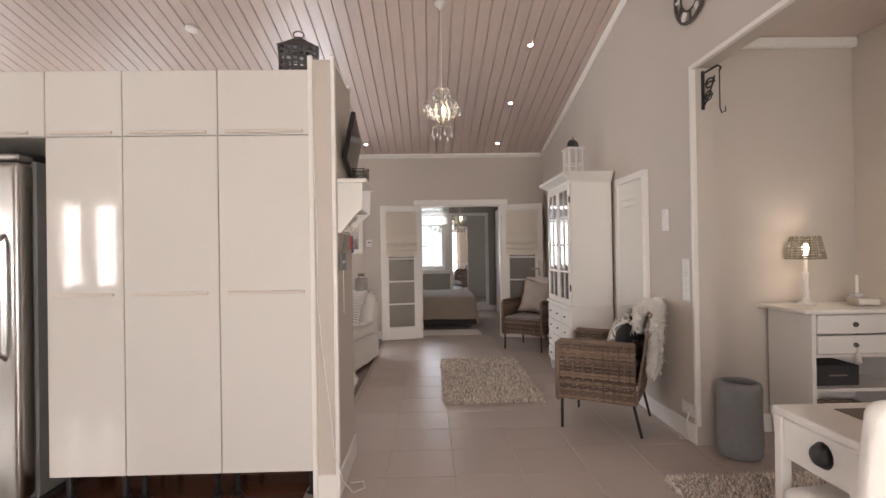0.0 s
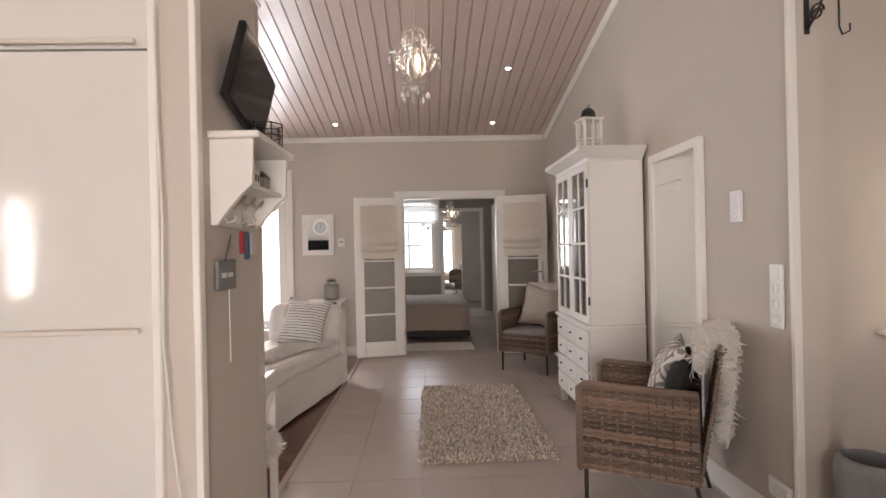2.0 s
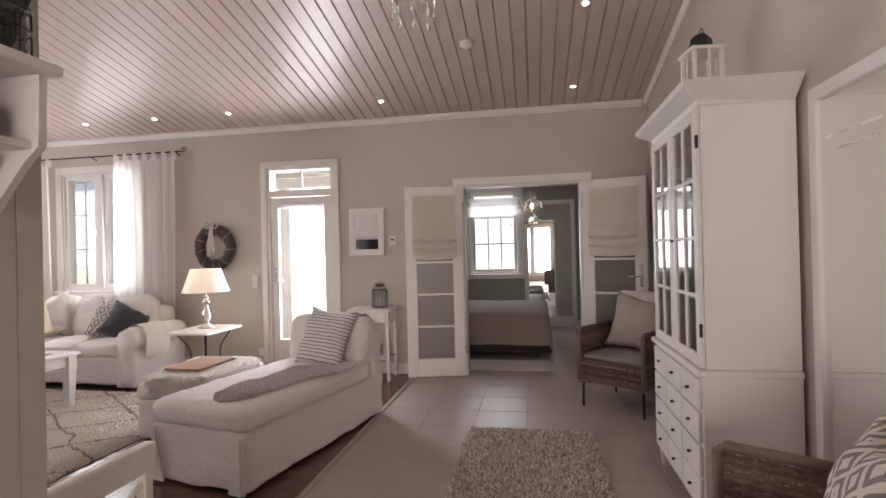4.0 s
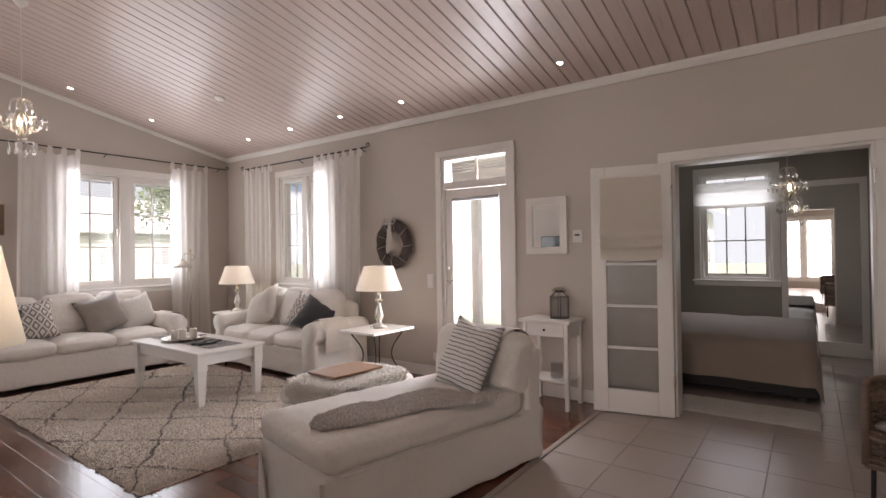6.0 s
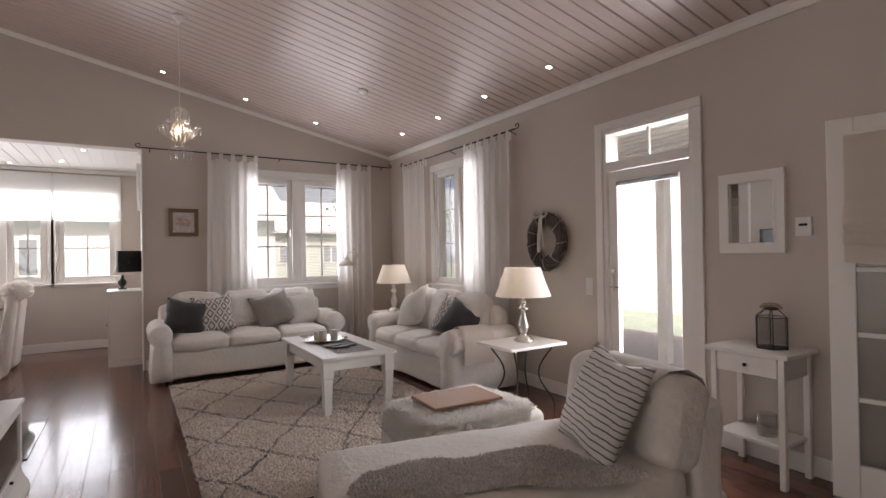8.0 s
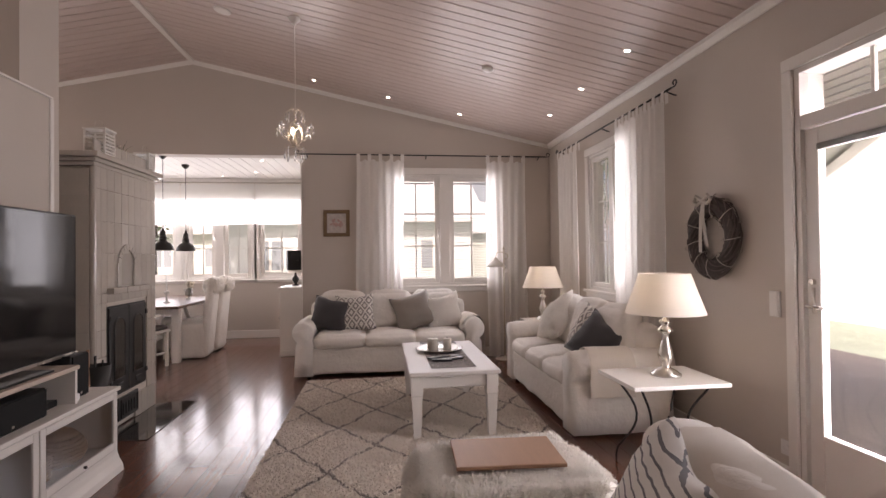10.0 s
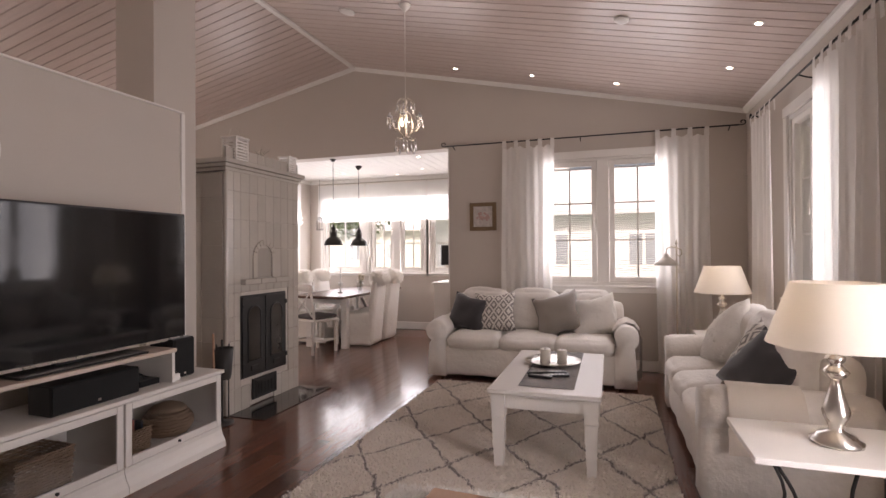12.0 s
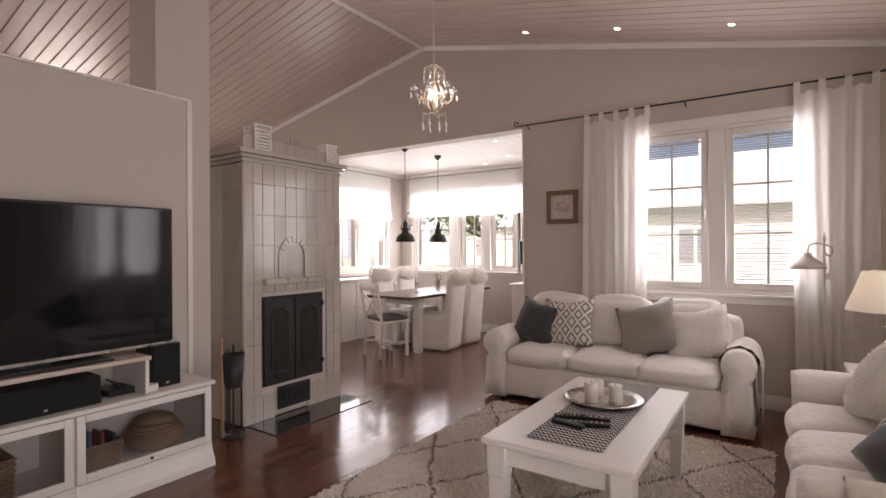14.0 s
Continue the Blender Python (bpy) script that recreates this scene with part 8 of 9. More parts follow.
part("candle", lathe([(0, 0.086), (0.009, 0.086), (0.008, 0.20), (0, 0.20)], 10, at=(-0.042, 0, 0)), WAX, c, "slim white candle")
vm = mat("grey_concrete", (0.235, 0.235, 0.235), 0.75, 0.16, 6, 45, 0.12)
tagged(obj("floor_vase", lathe([(0, 0.001), (0.112, 0.001), (0.126, 0.02), (0.134, 0.10), (0.128, 0.30), (0.132, 0.43), (0.122, 0.462), (0.101, 0.472), (0.095, 0.465), (0.113, 0.43), (0.108, 0.05), (0, 0.03)], 36, at=(1.99, 3.17, 0)), vm, None, True), "tall grey concrete vase on the floor at the alcove corner", "vase")


def bracket():
    root = thing("hanging_bracket", "black wrought iron scroll bracket with a hook", "bracket", pose(E_ + 0.075, 3.339, 2.52))
    part("plate", block(-0.012, -0.006, -0.28, 0.012, 0.0, -0.02, bevel=0.002), BLACKM, root)
    part("arm", tube([(0, -0.006, -0.04), (0.02, -0.05, -0.03), (0.04, -0.11, -0.02), (0.05, -0.13, -0.04), (0.045, -0.12, -0.055)], 0.007, 7), BLACKM, root, "", True)
    sp = [(0.02 + 0.01 * math.cos(a), -0.05 - 0.04 * math.cos(a) * (1 - a / 12), -0.12 + 0.04 * math.sin(a) * (1 - a / 12)) for a in [i * 0.5 for i in range(20)]]
    part("scroll", tube(sp, 0.006, 6), BLACKM, root, "", True)
    part("scroll", tube([(x, y * 0.7, z - 0.08) for x, y, z in sp], 0.005, 6), BLACKM, root, "", True)
    part("brace", tube([(0, -0.006, -0.26), (0.015, -0.05, -0.20), (0.03, -0.09, -0.08)], 0.006, 6), BLACKM, root, "", True)
    part("hook", tube([(0.045, -0.12, -0.05), (0.045, -0.12, -0.30), (0.05, -0.13, -0.335), (0.06, -0.155, -0.33), (0.06, -0.155, -0.30)], 0.004, 6), BLACKM, root, "", True)


bracket()


def clock(m, r, label):
    root = thing("wall_clock", label, "clock", m)
    ring = lambda rad, t: tube([(rad * math.cos(a), -0.02, rad * math.sin(a)) for a in [6.2832 * i / 48 for i in range(49)]], t, 8)
    rust = mat("aged_iron", (0.075, 0.062, 0.055), 0.6, 0.25, 14, 100, 0.15)
    part("outer_ring", ring(r, 0.012), rust, root, "", True)
    part("inner_ring", ring(r * 0.62, 0.007), rust, root, "", True)
    for k in range(12):
        a = k * math.pi / 6
        part("numeral_bar", spin(block(-0.010 - 0.008 * (k % 3), -0.026, r * 0.66, 0.010 + 0.008 * (k % 3), -0.016, r * 0.96, bevel=0.002), Matrix.Rotation(-a, 4, "Y")), WHITE if k % 2 else rust, root)
    part("hour_hand", spin(block(-0.008, -0.034, 0, 0.008, -0.028, r * 0.45), Matrix.Rotation(1.1, 4, "Y")), BLACKM, root)
    part("minute_hand", spin(block(-0.006, -0.040, 0, 0.006, -0.035, r * 0.7), Matrix.Rotation(-0.5, 4, "Y")), BLACKM, root)
    part("hub", spin(lathe([(0, 0), (0.02, 0), (0.02, 0.03), (0, 0.03)], 12), pose(0, -0.01, 0, 90)), rust, root)
    part("standoff", block(-0.01, -0.02, r - 0.02, 0.01, -0.0005, r), rust, root)


clock(pose(E_, 3.30, 3.02, 0, 0, -90), 0.20, "round open iron wall clock above the alcove opening")
c = thing("white_clock", "round white framed wall clock on the half-height wall", "clock", pose(-2.05, 3.361, 1.885, 0, 0, 180))
part("frame", spin(lathe([(0.13, 0), (0.165, 0.0), (0.165, 0.02), (0.15, 0.035), (0.13, 0.02), (0.13, 0)], 40), pose(0, 0, 0, 90)), WHITE, c, "", True)
part("face", spin(lathe([(0, 0.001), (0.13, 0.001), (0.13, 0.01), (0, 0.01)], 40), pose(0, 0, 0, 90)), mat("grey_clock_face", (0.45, 0.43, 0.40), 0.5), c, "pale grey face")
bm = bmesh.new()
for k in range(12):
    spin_m = Matrix.Rotation(k * math.pi / 6, 4, "Y")
    one = block(-0.003, -0.013, 0.10, 0.003, -0.0105, 0.122)
    spin(one, spin_m)
    tmp = bpy.data.meshes.new("t")
    one.to_mesh(tmp)
    one.free()
    bm.from_mesh(tmp)
    bpy.data.meshes.remove(tmp)
part("hour_marks", bm, BLACKM, c)
part("clock_pointer", block(-0.003, -0.015, -0.02, 0.003, -0.0135, 0.09), BLACKM, c)

desk_top_mat = mat("brown_inlay", (0.12, 0.085, 0.06), 0.5, 0.1, 8, 60, 0.05)
c = thing("alcove_table", "white table with a drawer and a dark shell pull", "table", pose(0.09, 0, 0))
part("tabletop", block(1.24, 1.50, 0.69, 2.25, 1.90, 0.72, bevel=0.008, seg=2), WHITE, c)
part("inlay", block(1.42, 1.58, 0.7205, 2.1, 1.82, 0.723), desk_top_mat, c, "dark inlaid panel")
for x in (1.262, 2.21):
    for y in (1.53, 1.87):
        part("leg", block(x - 0.02, y - 0.02, 0, x + 0.02, y + 0.02, 0.689, bevel=0.004), WHITE, c)
part("apron", block(1.283, 1.86, 0.55, 2.189, 1.88, 0.689), WHITE, c)
d = part("drawer", block(1.25, 1.551, 0.54, 1.28, 1.849, 0.685, bevel=0.004), WHITE, c)
part("shell_pull", spin(lathe([(0, 0.03), (0.03, 0.026), (0.045, 0.0), (0, 0.0)], 14), pose(1.25, 1.66, 0.62, 0, -90)), BLACKM, d, "dark shell-shaped pull", True)
c = thing("upholstered_chair", "white upholstered chair pushed in at the alcove table", "chair", pose(1.47, 1.62, 0, 0, 0, 180))
part("seat", soft(0.34, 0.40, 0.10, 0.04, 8, 0.004, 0.01, 1, (0, 0, 0.36)), LINEN, c, "", True)
part("backrest", spin(soft(0.42, 0.09, 0.46, 0.04, 10, 0.004, 0.01, 2), pose(0, 0.19, 0.42, -6)), LINEN, c, "", True)
for sx in (-1, 1):
    for sy in (-1, 1):
        part("leg", lathe([(0, 0), (0.014, 0), (0.022, 0.36), (0, 0.36)], 8, at=(sx * 0.14, sy * 0.17, 0)), WHITE, c)
# ---- dining room and bedroom ----
TOPW = mat("dark_oak_top", (0.11, 0.055, 0.03), 0.3, 0.25, 5, 60, 0.04, stretch=(1, 12, 12))


def dining_table():
    root = thing("dining_table", "white trestle dining table with a dark wooden top", "dining table", pose(-7.40, 2.60, 0))
    for k in range(6):
        y = -0.42 + k * 0.14
        part("top_plank", block(-1.0, y + 0.001, 0.715, 1.0, y + 0.139, 0.75, bevel=0.003), TOPW, root, "dark wooden plank")
    for sx in (-1, 1):
        for sy in (-1, 1):
            part("leg", block(sx * 0.68 - 0.045, sy * 0.28 - 0.045, 0, sx * 0.68 + 0.045, sy * 0.28 + 0.045, 0.714, bevel=0.006), WHITE, root)
        part("end_rail", block(sx * 0.68 - 0.03, -0.234, 0.62, sx * 0.68 + 0.03, 0.234, 0.70), WHITE, root)
        part("brace", spin(block(-0.02, -0.02, 0, 0.02, 0.02, 0.38), pose(sx * 0.62, 0, 0.33, 0, -sx * 42)), WHITE, root)
    part("stretcher", block(-0.634, -0.03, 0.28, 0.634, 0.03, 0.35, bevel=0.004), WHITE, root)


dining_table()


def slip_chair(m, label):
    """A tall chair under a loose white cover with a fur roll at its head; faces local -y."""
    root = thing("covered_chair", label, "chair", m, "covered dining chairs")
    part("seat_cover", soft(0.43, 0.45, 0.46, 0.035, 12, 0.016, 0.0, 4, (0, 0.02, 0.012)), LINEN, root, "hanging pleated cover", True)
    part("back_cover", spin(soft(0.42, 0.10, 1.0, 0.045, 14, 0.014, 0.006, 6), pose(0, 0.21, 0.012, -5)), LINEN, root, "", True)
    fur_part("fur_roll", spin(soft(0.40, 0.19, 0.20, 0.09, 8, 0.01, 0.0, 8), pose(0, 0.30, 0.86)), 3500, 0.03, 0.004, FURW, root, 4, "white fur roll over the chair head")
    for s in (-1, 1):
        part("pleat", prism([(s * 0.20, 0.02), (s * 0.245, 0.02), (s * 0.238, 0.42)], 0.012, "y", -0.262), LINEN, root)
    return root


first = slip_chair(pose(-7.14, 2.90, 0, 0, 0, 4), "white loose-covered dining chair with a fur roll")
for m in (pose(-7.66, 2.90, 0, 0, 0, -3), pose(-7.12, 2.20, 0, 0, 0, 178), pose(-7.68, 2.20, 0, 0, 0, 183)):
    copy_thing(first, m)
PADG = mat("grey_seat_pad", (0.12, 0.105, 0.10), 0.85, 0.12, 10, 200, 0.12)
xback_chair(pose(-6.42, 2.60, 0, 0, 0, -108), "white cross-back chair with a grey pad at the table end", PADG, "cross-back chairs")
xback_chair(pose(-8.12, 1.62, 0, 0, 0, 150), "white cross-back chair beside the sideboard", PADG, "cross-back chairs")


def pendant(x, y):
    root = thing("pendant_lamp", "dark industrial bell pendant lamp on a chain", "pendant lamp", pose(x, y, 1.44), "bell pendants")
    iron = mat("dark_pewter_lamp", (0.045, 0.043, 0.04), 0.4, 0.15, 12, 90, 0.05, metal=0.5)
    part("shade", lathe([(0.13, 0.0), (0.128, 0.012), (0.118, 0.05), (0.09, 0.09), (0.05, 0.115), (0.045, 0.12), (0.045, 0.17), (0.03, 0.19), (0.028, 0.17), (0.04, 0.115), (0.085, 0.085), (0.112, 0.045), (0.124, 0.0)], 32), iron, root, "dark bell shade", True)
    part("cap", lathe([(0.03, 0.19), (0.032, 0.24), (0.014, 0.26), (0.01, 0.29), (0, 0.29)], 16), iron, root, "", True)
    for s in (-1, 1):
        part("clamp", tube([(s * 0.045, 0, 0.15), (s * 0.085, 0, 0.155), (s * 0.085, 0, 0.21)], 0.006, 6), iron, root, "", True)
    top = 2.654 - 1.44
    k = int((top - 0.36) / 0.03)
    bm = bmesh.new()
    for i in range(k):
        z = 0.30 + i * (top - 0.36) / k
        tube([(0.007 * math.cos(a) * (1 if i % 2 else 0), 0.007 * math.cos(a) * (0 if i % 2 else 1), z + 0.018 * math.sin(a)) for a in [6.2832 * j / 8 for j in range(9)]], 0.002, 4, bm)
    part("chain", bm, BLACKM, root)
    part("canopy", lathe([(0, top), (0.045, top), (0.05, top - 0.02), (0.015, top - 0.06), (0, top - 0.06)], 16), iron, root, "", True)
    part("bulb", lathe([(0, 0.03), (0.02, 0.04), (0.03, 0.07), (0.015, 0.11), (0, 0.11)], 12), WAX, root, "unlit bulb", True)


pendant(-6.60, 2.77)
pendant(-7.33, 2.78)
tagged(obj("candlestick", lathe([(0, 0), (0.045, 0), (0.047, 0.008), (0.012, 0.02), (0.01, 0.10), (0.03, 0.12), (0.035, 0.15), (0.028, 0.152), (0.008, 0.13), (0.012, 0.15), (0.009, 0.36), (0, 0.36)], 16, at=(-6.98, 2.66, 0.751)), CHINA, None, True), "slim pale candlestick with a taper on the dining table", "candlestick")
c = thing("flower_vase", "glass vase of pale flowers on the dining table", "flowers", pose(-7.2, 2.86, 0.751))
part("vase", lathe([(0, 0), (0.03, 0), (0.03, 0.02), (0.05, 0.10), (0.04, 0.16), (0.038, 0.16), (0.046, 0.10), (0.02, 0.02), (0, 0.02)], 18), GLASS, c, "", True)
rnd = random.Random(12)
petal = mat("pale_petal", (0.70, 0.64, 0.52), 0.7, 0.1)
for k in range(12):
    a, r = rnd.uniform(0, 6.28), rnd.uniform(0.0, 0.06)
    x, y, z = r * math.cos(a), r * math.sin(a), rnd.uniform(0.19, 0.26)
    part("stem", tube([(0, 0, 0.03), (x * 0.5, y * 0.5, 0.15), (x, y, z)], 0.002, 4), GREEN, c)
    bm = bmesh.new()
    bmesh.ops.create_icosphere(bm, subdivisions=2, radius=0.024)
    for v in bm.verts:
        v.co *= 1 + 0.35 * noise.noise(v.co * 60 + Vector((k, 0, 0)))
        v.co += Vector((x, y, z))
    part("bloom", bm, petal, c, "", True)
bm = bmesh.new()
for k in range(26):
    a, r = rnd.uniform(0, 6.28), rnd.uniform(0.03, 0.09)
    p = Vector((r * math.cos(a), r * math.sin(a), rnd.uniform(0.13, 0.22)))
    d = Vector((math.cos(a), math.sin(a), rnd.uniform(-0.3, 0.6))).normalized() * 0.035
    s = d.cross(Vector((0, 0, 1))).normalized() * 0.010
    bm.faces.new([bm.verts.new(q) for q in (p, p + d * 0.5 + s, p + d, p + d * 0.5 - s)])
part("leaves", bm, GREEN, c)


def sideboard(m, w, d, h, label, cols):
    root = thing("sideboard", label, "sideboard", m)
    part("top", block(-w / 2 - 0.02, -d / 2 - 0.02, h - 0.025, w / 2 + 0.02, d / 2, h, bevel=0.005), WHITE, root)
    part("case", block(-w / 2, -d / 2 + 0.015, 0.08, w / 2, d / 2, h - 0.026), WHITE, root)
    part("plinth", block(-w / 2 - 0.012, -d / 2, 0, w / 2 + 0.012, d / 2, 0.079, bevel=0.004), WHITE, root)
    for k in range(cols):
        a, b = -w / 2 + 0.01 + (w - 0.02) * k / cols, -w / 2 + 0.01 + (w - 0.02) * (k + 1) / cols
        dr = part("door", block(a + 0.004, -d / 2, 0.09, b - 0.004, -d / 2 + 0.014, h - 0.035, bevel=0.003), WHITE, root)
        part("knob", spin(lathe([(0, 0), (0.006, 0), (0.01, 0.014), (0, 0.02)], 8), pose(b - 0.04, -d / 2, h * 0.55, 90)), BLACKM, dr)


sideboard(pose(-7.15, 1.33, 0, 0, 0, 180), 1.0, 0.40, 0.90, "white sideboard below the dining room window", 3)
sideboard(pose(-7.20, 4.31, 0), 0.62, 0.36, 0.93, "white cabinet against the dining room wall", 2)


def little_lamp(m, label, lit):
    root = thing("small_lamp", label, "table lamp", m)
    part("base", lathe([(0, 0), (0.05, 0), (0.05, 0.01), (0.015, 0.025), (0.045, 0.07), (0.05, 0.10), (0.02, 0.14), (0.012, 0.20), (0, 0.20)], 18), BLACKM if not lit else CHINA, root, "", True)
    part("shade", lathe([(0.11, 0.19), (0.06, 0.33)], 30), SHADEM, root, "pale cloth shade", True)
    part("socket", lathe([(0.01, 0.19), (0.012, 0.22), (0.012, 0.27), (0, 0.28)], 10), WAX, root)


little_lamp(pose(-7.30, 4.28, 0.931), "small lamp with a dark base and pale shade on the cabinet", False)
little_lamp(pose(-7.52, 1.36, 0.901), "small pale lamp on the sideboard", True)
c = thing("wall_television", "small black flat screen on an arm at the dining wall", "television", pose(-7.02, 4.40, 1.16, 0, 0, -58))
part("body", block(-0.20, -0.02, 0, 0.20, 0.02, 0.27, bevel=0.004), BLACKP, c)
part("screen", block(-0.19, -0.0215, 0.012, 0.19, -0.0205, 0.26), SCREEN, c)
part("arm", tube([(0.05, 0.02, 0.13), (0.10, 0.06, 0.13), (0.10, 0.10, 0.13)], 0.012, 6), BLACKM, c)
c = thing("hanging_cloth", "gathered white cloth hanging high on the dining wall", "cloth", pose(-6.82, 4.49, 1.95))
bm = bmesh.new()
g = [[bm.verts.new((0.14 * (i / 10 - 0.5) * (0.5 + 0.5 * j / 8) + 0.02 * math.sin(j), -0.02 - 0.025 * math.sin(i * 1.9 + j * 0.3), 0.55 - 0.55 * j / 8 - 0.03 * math.sin(i))) for i in range(11)] for j in range(9)]
for j in range(8):
    for i in range(10):
        bm.faces.new((g[j][i], g[j][i + 1], g[j + 1][i + 1], g[j + 1][i]))
part("cloth", bm, ROMANW, c, "", True)
part("peg", tube([(0, -0.01, 0.50), (0, 0.019, 0.52)], 0.006, 6), WHITE, c)
c = thing("bird_cage", "small hanging wire cage in the dining room corner", "ornament", pose(-8.42, 1.42, 1.75))
bm = bmesh.new()
for k in range(10):
    a = k * 0.6283
    tube([(0.06 * math.cos(a), 0.06 * math.sin(a), 0), (0.06 * math.cos(a), 0.06 * math.sin(a), 0.16), (0.03 * math.cos(a), 0.03 * math.sin(a), 0.22), (0, 0, 0.24)], 0.0025, 4, bm)
part("bars", bm, BLACKM, c)
part("floor", lathe([(0, 0), (0.062, 0), (0.062, 0.008), (0, 0.008)], 14), BLACKM, c)
part("cord", tube([(0, 0, 0.24), (0, 0, 0.90)], 0.002, 4), BLACKM, c)
for x, y in ((-7.9, 2.2), (-7.9, 3.6), (-6.95, 3.9), (-8.3, 3.0)):
    root = thing("ceiling_spotlight", "small recessed ceiling spotlight, lit", "spotlight", pose(x, y, 2.654), "recessed spotlights")
    part("rim", lathe([(0.024, 0.002), (0.036, 0.0), (0.037, -0.004), (0.024, -0.005), (0.024, 0.002)], 20), WHITE, root, "", True)
    part("lens", lathe([(0, -0.003), (0.0235, -0.003), (0.0235, 0.0), (0, 0.0)], 16), SPOT, root, "glowing lens")

# bedroom
BLANKET = mat("beige_bed_blanket", (0.34, 0.275, 0.225), 0.9, 0.08, 5, 200, 0.15, sheen=0.2)


def bed():
    root = thing("bed", "double bed with a beige blanket over white bedding", "bed", pose(-0.28, 9.55, 0))
    part("base", block(-0.98, -0.86, 0.06, 1.12, 0.86, 0.26, bevel=0.01), mat("dark_bed_base", (0.03, 0.026, 0.025), 0.7), root, "dark upholstered base")
    part("mattress", soft(2.10, 1.74, 0.24, 0.06, 10, 0.004, 0.0, 1, (0.07, 0, 0.261)), LINEN, root, "", True)
    bm = bmesh.new()
    prof = [(-0.93, 0.17), (-0.925, 0.30), (-0.91, 0.44), (-0.87, 0.52), (-0.80, 0.545), (0.0, 0.555), (0.85, 0.54)]
    n = 26
    g = []
    for y, z in prof:
        row = []
        for i in range(n + 1):
            x = -0.60 + 1.80 * i / n
            p = Vector((x, y, z))
            if x > 1.06:
                q = (x - 1.06) / 0.14
                p = Vector((1.10 + 0.05 * q, y, max(0.03, z - 0.46 * q if z > 0.4 else z - 0.12 * q)))
            p += noise.noise_vector(p * 4) * 0.014
            row.append(bm.verts.new(p))
        g.append(row)
    for a, b in zip(g, g[1:]):
        for i in range(n):
            bm.faces.new((a[i], a[i + 1], b[i + 1], b[i]))
    part("blanket", bm, BLANKET, root, "beige blanket hanging over the edges", True)
    for sx in (-0.85, 1.0):
        for sy in (-0.75, 0.75):
            part("foot", block(sx - 0.03, sy - 0.03, 0, sx + 0.03, sy + 0.03, 0.059), DARKF, root)
    for y in (-0.45, 0.42):
        part("pillow", soft(0.50, 0.70, 0.16, 0.07, 8, 0.008, 0.03, y * 9, (-0.72, y, 0.505)), LINEN, root, "white bed pillow", True)


bed()
framed("dressing_mirror", "full-length bedroom mirror in a white frame", "mirror", pose(0.92, BN - 0.001, 1.14), 0.86, 2.06, 0.07, 0.03, WHITE, "glass", MIRROR, "silvered glass")
c = thing("wardrobe", "tall plain white wardrobe in the bedroom corner", "wardrobe", pose(0, 0, 0))
part("case", block(1.50, 10.62, 0.0, 2.28, BN - 0.02, 2.2, bevel=0.004), WHITE, c)
for a, b in ((1.503, 1.888), (1.892, 2.277)):
    d = part("door", block(a, 10.60, 0.05, b, 10.6195, 2.19, bevel=0.002), WHITE, c)
    part("knob", spin(lathe([(0, 0), (0.006, 0), (0.01, 0.016), (0, 0.02)], 8), pose(b - 0.03 if a < 1.6 else a + 0.03, 10.60, 1.05, 90)), SILVER, d)
chandelier(pose(0.62, 9.5, 1.93), 2.70 - 1.93, "crystal chandelier over the bed", 0.25)
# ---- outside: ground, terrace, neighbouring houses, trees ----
# Emissive sheets added outside; their glow stands in for a bright hazy distance.
HAZE_GLOW = glow("glowing_haze_sheet", (0.93, 0.97, 1.0), 0.42)
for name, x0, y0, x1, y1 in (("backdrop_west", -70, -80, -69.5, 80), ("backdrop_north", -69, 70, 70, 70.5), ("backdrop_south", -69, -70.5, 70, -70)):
    tagged(obj(name, block(x0, y0, -0.29, x1, y1, 12.0), HAZE_GLOW), "added glowing sheet imitating bright haze beyond the gardens", "backdrop", "", "structure")

GRASS = mat("garden_ground", (0.30, 0.34, 0.27), 0.95, 0.2, 0.8, 12, 0.2)
SIDING = mat("pale_siding", (0.78, 0.78, 0.76), 0.6, 0.05, 2, 40, 0.05)
SIDINGW = mat("hazy_white_siding", (0.74, 0.75, 0.75), 0.6, 0.05, 2, 40, 0.05)
SIDINGG = mat("grey_green_siding", (0.58, 0.60, 0.54), 0.6, 0.05, 2, 40, 0.05)
ROOFT = mat("grey_roof", (0.62, 0.62, 0.62), 0.7, 0.1, 2, 20, 0.1)
LEAFM = mat("garden_leaves", (0.12, 0.16, 0.07), 0.6, 0.3, 6, 40, 0.0)
BARK = mat("bark", (0.09, 0.07, 0.055), 0.9, 0.3, 8, 40, 0.3)
tagged(obj("ground", block(-400, -400, -0.42, 400, 400, -0.30), GRASS), "mown garden ground reaching to the horizon", "ground", "", "structure")
tagged(obj("terrace_deck", block(-6.4, N + 0.165, -0.14, -1.54, N + 2.6, -0.03), mat("grey_deck", (0.34, 0.33, 0.31), 0.8, 0.12, 4, 40, 0.1, stretch=(1, 12, 1))), "grey weathered timber terrace outside the balcony door", "terrace", "", "structure")
tagged(obj("road", block(-26, -60, -0.299, -20.5, 60, -0.285), mat("asphalt", (0.06, 0.06, 0.062), 0.85, 0.1, 3, 60, 0.2)), "grey asphalt street beyond the garden", "road", "", "structure")


